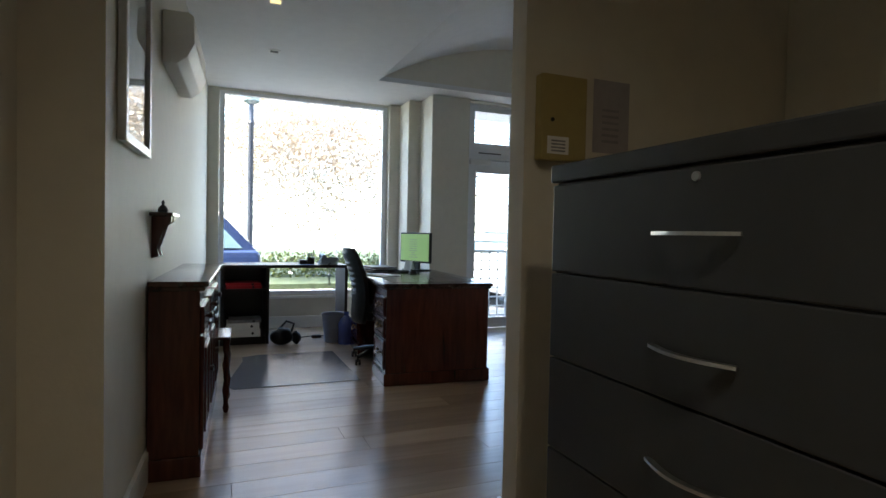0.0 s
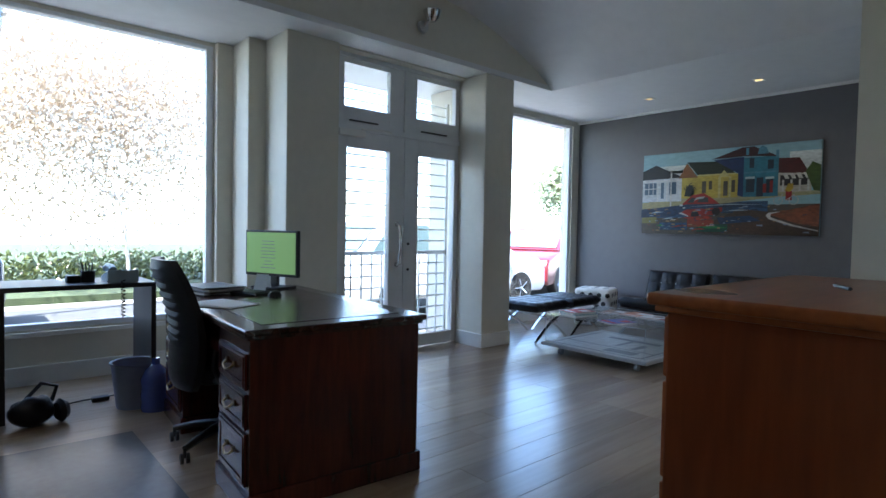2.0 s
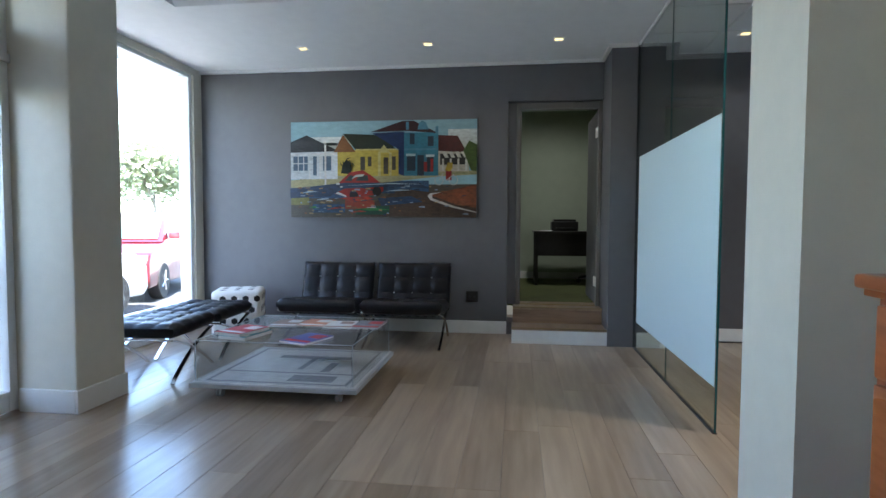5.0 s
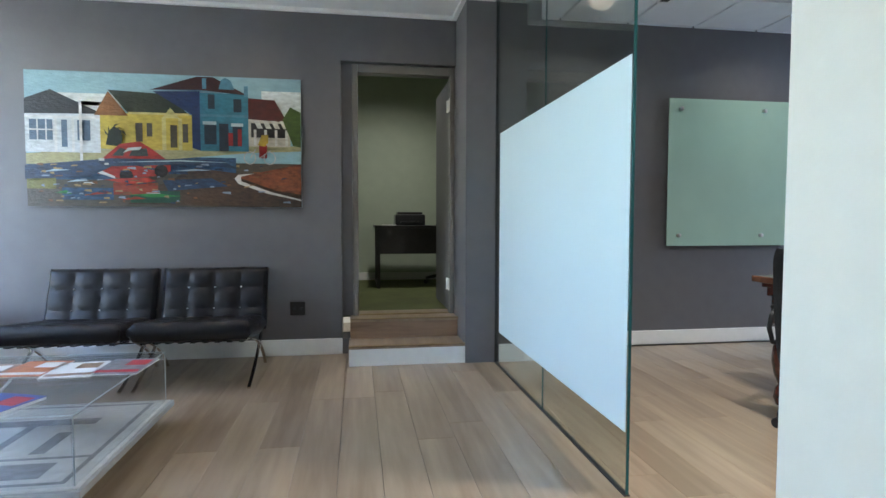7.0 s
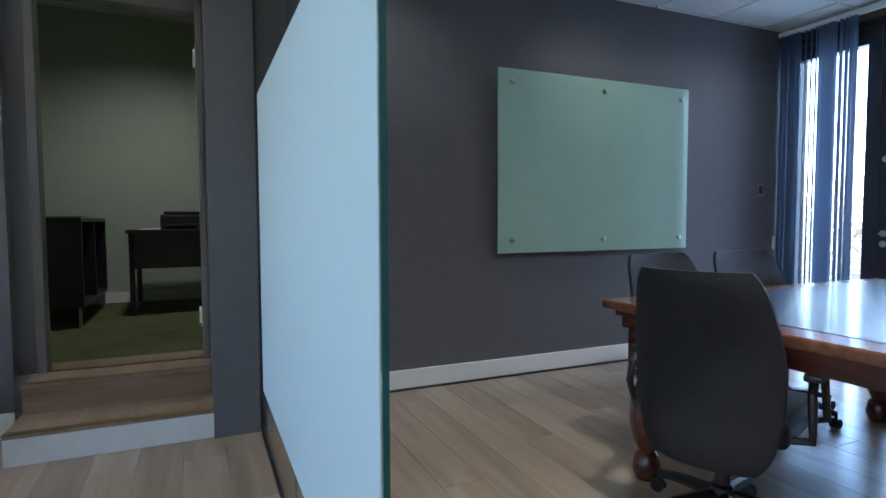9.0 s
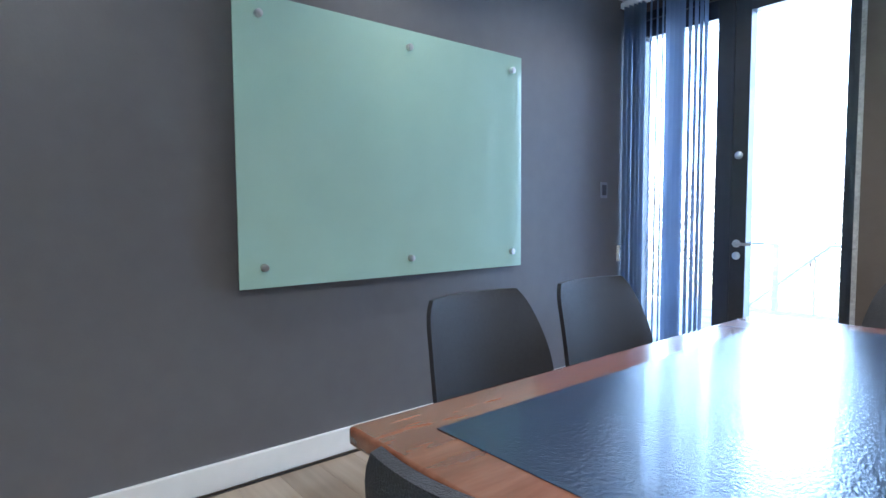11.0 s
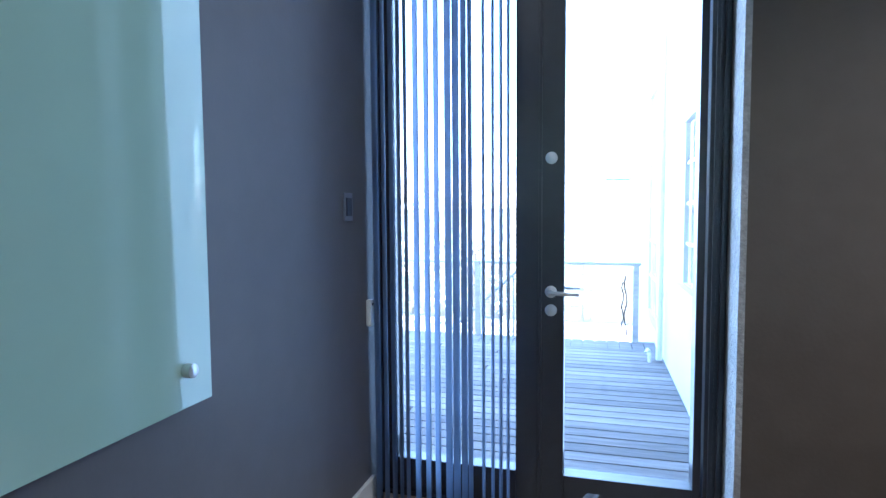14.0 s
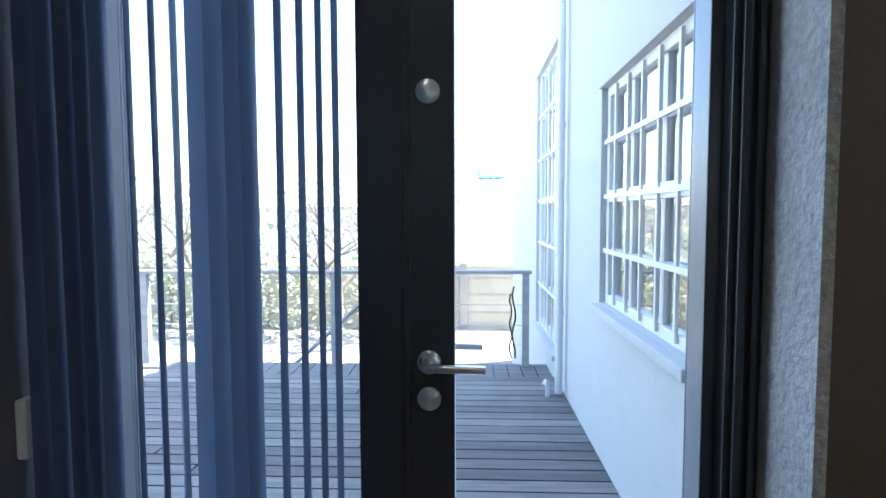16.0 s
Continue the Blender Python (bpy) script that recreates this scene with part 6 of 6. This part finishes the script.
# red car, shapes by the kerb, flower bed
stroke((0.44, 0.05, 0.02), ((0.24, 0.25), (0.25, 0.33), (0.29, 0.4), (0.33, 0.47), (0.4, 0.49), (0.44, 0.44), (0.48, 0.38), (0.51, 0.33), (0.51, 0.27), (0.45, 0.23), (0.33, 0.21)))
stroke((0.08, 0.1, 0.1), ((0.36, 0.38), (0.375, 0.43), (0.425, 0.44), (0.43, 0.38)), ((0.3, 0.38), (0.33, 0.44), (0.35, 0.43), (0.34, 0.38)))
stroke((0.03, 0.02, 0.02), *[tuple((cx + 0.025 * math.cos(a * 0.7), cy + 0.05 * math.sin(a * 0.7)) for a in range(9)) for cx, cy in ((0.35, 0.23), (0.475, 0.27))])
stroke((0.7, 0.7, 0.68), ((0.225, 0.3), (0.25, 0.25), (0.31, 0.21), (0.31, 0.225), (0.26, 0.27), (0.235, 0.31)), rect(0.19, 0.3, 0.2, 0.8), rect(0.1, 0.24, 0.14, 0.25), rect(0.2, 0.17, 0.24, 0.18), rect(0.42, 0.1, 0.47, 0.105), rect(0.12, 0.26, 0.17, 0.265))
stroke((0.4, 0.04, 0.03), rect(0.725, 0.47, 0.742, 0.57), rect(0.76, 0.47, 0.775, 0.6), rect(0.84, 0.38, 0.87, 0.48))
stroke((0.55, 0.42, 0.05), ((0.835, 0.48), (0.85, 0.56), (0.875, 0.56), (0.875, 0.5), (0.86, 0.47)))
stroke((0.3, 0.12, 0.05), ((0.76, 0.23), (0.84, 0.27), (1.0, 0.34), (1.0, 0.1), (0.9, 0.13)), vary=0.6)
stroke((0.68, 0.66, 0.62), ((0.745, 0.22), (0.76, 0.25), (0.82, 0.26), (0.77, 0.235), (0.77, 0.2), (0.88, 0.12), (1.0, 0.06), (1.0, 0.05), (0.87, 0.105), (0.76, 0.18)))
# wet road: dark pools, light streaks, tree and figures of paint
stroke((0.05, 0.1, 0.18), ((0.0, 0.2), (0.22, 0.22), (0.3, 0.3), (0.55, 0.32), (0.75, 0.3), (0.7, 0.36), (0.3, 0.36), (0.0, 0.3)), ((0.5, 0.12), (0.72, 0.16), (0.66, 0.22), (0.48, 0.2)), vary=0.6)
stroke((0.5, 0.6, 0.66), ((0.3, 0.33), (0.55, 0.355), (0.74, 0.34), (0.55, 0.345)), ((0.05, 0.25), (0.16, 0.27), (0.1, 0.275)), ((0.52, 0.27), (0.6, 0.29), (0.66, 0.28), (0.6, 0.275)), ((0.14, 0.18), (0.22, 0.19), (0.18, 0.2)), name="streaks")
stroke((0.5, 0.08, 0.03), ((0.27, 0.2), (0.36, 0.17), (0.46, 0.19), (0.43, 0.22), (0.33, 0.21)), ((0.2, 0.08), (0.3, 0.1), (0.27, 0.12)), ((0.33, 0.05), (0.42, 0.06), (0.38, 0.075)), name="streaks", vary=0.5)
stroke((0.06, 0.3, 0.1), ((0.36, 0.09), (0.44, 0.07), (0.55, 0.08), (0.46, 0.1)), ((0.1, 0.1), (0.16, 0.09), (0.14, 0.12)), name="streaks", vary=0.5)
stroke((0.02, 0.05, 0.025), *[((0.315 + math.cos(a) * r, 0.545 + math.sin(a) * r * 2.0), (0.315 + math.cos(a + 0.5) * r * 0.75, 0.545 + math.sin(a + 0.5) * r * 1.5), (0.315 + math.cos(a + 0.9) * r * 0.5, 0.545 + math.sin(a + 0.9) * r)) for a, r in [(k * 0.55, 0.028 + 0.008 * (k % 3)) for k in range(12)]], name="tree")
stroke((0.6, 0.62, 0.6), ((0.34, 0.4), (0.36, 0.44), (0.41, 0.45), (0.4, 0.425), (0.365, 0.42)), rect(0.255, 0.34, 0.275, 0.36), rect(0.275, 0.31, 0.29, 0.325), name="glints")
# the bicycle: two thin rings and a frame
rings = []
for cx in (0.805, 0.88):
    for a in range(12):
        a0, a1 = a * math.pi / 6, (a + 1) * math.pi / 6
        rings.append(((cx + 0.02 * math.cos(a0), 0.38 + 0.045 * math.sin(a0)), (cx + 0.02 * math.cos(a1), 0.38 + 0.045 * math.sin(a1)), (cx + 0.024 * math.cos(a1), 0.38 + 0.052 * math.sin(a1)), (cx + 0.024 * math.cos(a0), 0.38 + 0.052 * math.sin(a0))))
stroke((0.6, 0.6, 0.58), *rings, ((0.805, 0.38), (0.825, 0.45), (0.83, 0.45), (0.81, 0.38)), ((0.84, 0.38), (0.88, 0.44), (0.885, 0.44), (0.845, 0.38)), name="ring_strokes")
rs = random.Random(7)
for col in ((0.35, 0.42, 0.5), (0.3, 0.16, 0.07), (0.05, 0.09, 0.16), (0.45, 0.35, 0.2)):
    dabs = []
    for _ in range(26):
        u, v, w = rs.uniform(0.02, 0.95), rs.uniform(0.02, 0.32), rs.uniform(0.01, 0.035)
        dabs.append(((u, v), (u + w, v + rs.uniform(-0.01, 0.01)), (u + w * 0.9, v + 0.012), (u + w * 0.1, v + 0.01)))
    stroke(col, *dabs, name="dabs")

sk = thing("wall_socket", "black wall socket plate on the grey wall", "socket", pose(GX, 3.888, 0.325))
box("plate", -0.01, -0.001, -0.06, 0.06, 0, 0.11, PLASTIC, sk, 0.004)
bm = bmesh.new()
for yy in (-0.025, 0.025):
    bm_lathe(bm, [(0.012, -0.003), (0.012, 0.0)], 12, (-0.01, yy, 0.055), "x")
finish("outlet", bm, DARKALU, sk)

sk2 = thing("wall_socket", "black wall socket plate low on the grey wall", "socket", pose(WX, 1.82, 0.34))
box("plate", -0.01, -0.001, -0.06, 0.06, 0, 0.11, PLASTIC, sk2, 0.004)
bm = bmesh.new()
for yy in (-0.025, 0.025):
    bm_lathe(bm, [(0.012, -0.003), (0.012, 0.0)], 12, (-0.01, yy, 0.055), "x")
finish("outlet", bm, DARKALU, sk2)

# ---- office furniture ----
od = thing("office_desk", "black office desk seen through the doorway", "desk", pose(8.92, 2.07, OZ))
box("top", 0, 0.7, 0, 1.14, 0.7, 0.73, BLACKWOOD, od, 0.003)
bm = bmesh.new()
bm_box(bm, 0.02, 0.04, 0.05, 1.1, 0.4, 0.7, 0.002)
for y in (0.02, 1.08):
    bm_box(bm, 0.05, 0.65, y, y + 0.04, 0.0, 0.7, 0.003) if y < 0.5 else None
    for x in (0.02, 0.64):
        bm_box(bm, x, x + 0.04, y, y + 0.04, 0, 0.7, 0.003)
    bm_box(bm, 0.06, 0.64, y, y + 0.04, 0.02, 0.05, 0.003)
finish("frame", bm, BLACKWOOD, od)
pr = thing("printer", "black desktop printer on the office desk", "printer", pose(9.15, 2.6, OZ + 0.73))
bm = bmesh.new()
bm_box(bm, 0, 0.32, 0, 0.36, 0, 0.13, 0.015)
bm_box(bm, 0.03, 0.3, 0.03, 0.33, 0.13, 0.16, 0.01)
finish("case", bm, PLASTIC, pr)
box("paper_tray", -0.08, 0.02, 0.06, 0.3, 0.03, 0.045, PLASTIC, pr, 0.003)
sheets("office_papers", "papers on the office desk", pose(9.12, 3.05, OZ + 0.73), 0.21, 0.15, 3, 9)
office_chair("office_chair", "dark blue office chair behind the office desk", pose(9.3, 2.28, OZ, 0, 0, 60), "", 0.55, 0.23, 0.42, material("navy_fabric", (0.02, 0.03, 0.07), 0.8, bump=0.4, bscale=300))
oc = thing("office_cabinet", "low black open cabinet on metal legs in the office", "cabinet", pose(8.5, 3.45, OZ))
bm = bmesh.new()
for b in ((0, 1.2, 0, 0.4, 0.8, 0.83), (0, 0.03, 0, 0.4, 0.15, 0.8), (1.17, 1.2, 0, 0.4, 0.15, 0.8), (0.03, 1.17, 0.38, 0.4, 0.15, 0.8), (0.03, 1.17, 0, 0.38, 0.15, 0.18), (0.58, 0.6, 0, 0.38, 0.18, 0.8)):
    bm_box(bm, *b, 0.002)
finish("carcass", bm, BLACKWOOD, oc)
bm = bmesh.new()
for x in (0.03, 1.17):
    for y in (0.03, 0.37):
        bm_tube(bm, [(x, y, 0), (x, y, 0.16)], 0.012, 8)
finish("legs", bm, BRUSHED, oc)
sheets("yellow_folder", "yellow folder on the office cabinet", pose(8.8, 3.6, OZ + 0.83), 0.3, 0.24, 2, 12, (YELLOWBOX,), 0.008, "folder")

# ---- meeting room ----
wb = thing("glass_board", "pale green glass writing board on the grey wall", "whiteboard", pose(WX - 0.06, -0.962, 0.873))
BWD, BHT = 1.737, 1.262
box("glass", 0, 0.008, 0, BWD, 0, BHT, BOARD, wb, 0.0015)
for y in (0.088, 0.842, BWD - 0.108):
    for z in (0.09, BHT - 0.088):
        bm = bmesh.new()
        bm_lathe(bm, [(0.008, -0.022), (0.017, -0.02), (0.017, -0.002), (0.012, 0.055)], 16, (-0.001, y, z), "x")
        finish("standoff", bm, BRUSHED, wb, True)

sw = thing("light_switch", "light switch plate with a dark centre on the wall", "switch", pose(WX, -1.897, 1.302))
box("plate", -0.008, -0.001, -0.04, 0.04, 0, 0.115, material("switch_rim", (0.2, 0.22, 0.25), 0.4, vary=0.05), sw, 0.003)
box("rocker", -0.012, -0.008, -0.025, 0.025, 0.02, 0.095, DARKALU, sw, 0.002)
ss = thing("blind_control", "small white blind control weight on the wall", "control", pose(WX, -2.09, 0.828))
bm = bmesh.new()
bm_box(bm, -0.025, -0.001, -0.018, 0.018, 0, 0.12, 0.006)
finish("body", bm, WHITE, ss)
bm = bmesh.new()
bm_lathe(bm, [(0.006, -0.003), (0.006, 0.0)], 10, (-0.025, 0, 0.1), "x")
finish("hole", bm, PLASTIC, ss)

tb = thing("boardroom_table", "mahogany boardroom table with a dark blue leather inset", "table", pose(4.1, -0.97, 0))
MW, ML, MT = 1.46, 2.0, 0.76
BORDER = wood("table_border", (0.1, 0.035, 0.018), (0.22, 0.09, 0.05), 0.25, (8, 1.2, 8), coat=0.4, bump=0.02)
bm = bmesh.new()
bm_box(bm, 0, MW, 0, ML, MT - 0.04, MT, 0.01, 3)
finish("top", bm, BORDER, tb, True)
INSET = material("blue_black_leather", (0.008, 0.02, 0.048), 0.24, scale=6, vary=0.25, bump=0.22, bscale=120, coat=0.25)
box("leather_inset", 0.13, MW - 0.13, 0.13, ML - 0.13, MT + 0.0003, MT + 0.002, INSET, tb, 0.0005)
bm = bmesh.new()
bm_box(bm, 0.06, MW - 0.06, 0.06, ML - 0.06, MT - 0.12, MT - 0.04, 0.006)
bm_box(bm, 0.04, MW - 0.04, 0.04, ML - 0.04, MT - 0.07, MT - 0.04, 0.008)
RICH = wood("rich_mahogany", (0.04, 0.01, 0.007), (0.12, 0.03, 0.018), 0.25, (1.2, 10, 10), coat=0.4, bump=0.02)
finish("apron", bm, RICH, tb)
for x in (0.16, MW - 0.16):
    for y in (0.22, ML - 0.12):
        bm = bmesh.new()
        bm_lathe(bm, [(0.045, 0), (0.06, 0.04), (0.05, 0.1), (0.035, 0.12), (0.06, 0.18), (0.075, 0.26), (0.07, 0.34), (0.045, 0.42), (0.06, 0.45), (0.045, 0.48)], 20, (x, y, 0))
        bm_box(bm, x - 0.06, x + 0.06, y - 0.06, y + 0.06, 0.48, MT - 0.1, 0.008)
        finish("leg", bm, RICH, tb, True)

GRP = "boardroom chairs"
office_chair("boardroom_chair", "charcoal fabric swivel chair, set high, at the table end", pose(5.0, 0.94, 0, 0, 0, 201), GRP, 0.65, 0.212, 0.3, None, 0.003)
first = office_chair("boardroom_chair", "charcoal fabric swivel chair with ribbed back at the table", pose(5.72, 0.23, 0, 0, 0, 95), GRP, 0.64, 0.272, 0.27, None, 0.003)
copy_thing(first, pose(5.71, -0.41, 0, 0, 0, 91))
copy_thing(first, pose(4.95, -1.02, 0, 0, 0, 3))

# vertical blinds, drawn half open
vb = thing("vertical_blinds", "dark blue-grey vertical fabric blinds drawn half open", "blinds", pose(0, -2.1, 0))
bm = bmesh.new()
bm_box(bm, 5.48, 6.995, -0.025, 0.025, 2.69, 2.73, 0.004)
finish("track", bm, ALU, vb)
rv = random.Random(3)
slots = [(6.958, 97), (6.92, 101), (6.882, 99), (6.85, 104), (6.818, 102), (6.77, 123), (6.722, 121), (6.676, 120), (6.625, 86), (6.59, 84), (6.555, 88), (6.53, 92), (6.475, 105), (6.435, 104), (6.4, 104), (6.37, 102)]
for x, a in slots:
    bm = bmesh.new()
    w = 0.089
    z0, z1 = 0.03, 2.69
    n = 5
    lo, hi = [], []
    for i in range(n):
        u = (i / (n - 1) - 0.5)
        bow = 0.012 * (1 - 4 * u * u)
        lo.append(bm.verts.new((u * w, bow, z0))), hi.append(bm.verts.new((u * w, bow, z1)))
    for i in range(n - 1):
        bm.faces.new((lo[i], lo[i + 1], hi[i + 1], hi[i]))
    bmesh.ops.solidify(bm, geom=bm.faces[:], thickness=0.0012)
    finish("slat", bm, BLIND, vb, True, pose(x, rv.uniform(-0.004, 0.004), 0, 0, 0, a))


# ---- floor planks and deck boards ----
rnd = random.Random(11)


def lay(parent, x0, x1, y0, y1, z, width, lengths, mat, name, gap=0.0009):
    """Boards along x in rows, each cut to its own length. Meshes are shared between boards of one length."""
    shared = {}
    y = y0
    while y < y1 - 0.02:
        w = min(width, y1 - y)
        x = x0 - rnd.choice((0.0, 0.6, 1.1, 1.5))
        while x < x1:
            length = rnd.choice(lengths)
            a, b = max(x, x0), min(x + length, x1)
            if b - a > 0.05:
                key = (round(b - a, 2), round(w, 3))
                if key not in shared:
                    bm = bmesh.new()
                    bm_box(bm, 0, key[0] - gap, 0, w - gap, -0.016, 0)
                    tops = [e for e in bm.edges if all(abs(v.co.z) < 1e-6 for v in e.verts)]
                    bmesh.ops.bevel(bm, geom=tops, offset=0.0012, segments=1, affect="EDGES")
                    me = bpy.data.meshes.new(name)
                    bm.to_mesh(me)
                    bm.free()
                    me.materials.append(mat)
                    shared[key] = me
                ob = new(name, shared[key])
                ob.parent = parent
                ob.matrix_basis = pose(a, y, z)
            x += length
        y += width


floor_ob = bpy.data.objects["floor"]
lay(floor_ob, -0.8, 7.07, 2.36, 7.06, 0.0, 0.19, (1.5, 1.9, 2.2), OAK, "plank")
lay(floor_ob, 3.37, 7.0, -2.24, 2.36, 0.0, 0.19, (1.5, 1.9, 2.2), OAK, "plank")
lay(floor_ob, -0.52, 1.42, -2.0, 2.36, 0.0, 0.19, (1.5, 1.9, 2.2), OAK, "plank")
deck = solid("deck", [(EX, 10.5, -5.4, -2.42, DZ - 0.2, DZ - 0.03), (EX, 10.5, -5.9, -5.4, DZ - 0.3, DZ - 0.06)], DECKW, label="weathered grey timber deck")
lay(deck, EX, 10.5, -5.4, -2.42, DZ, 0.115, (2.4, 3.0, 3.6), DECKW, "board", gap=0.012)
bm = bmesh.new()
for i in range(42):
    bm_box(bm, EX + i * 0.12, EX + i * 0.12 + 0.112, -5.9, -5.41, DZ - 0.06, DZ - 0.035, 0.002)
edge = finish("edge_boards", bm, DECKW, deck)
tagged(edge, kind="stuff")
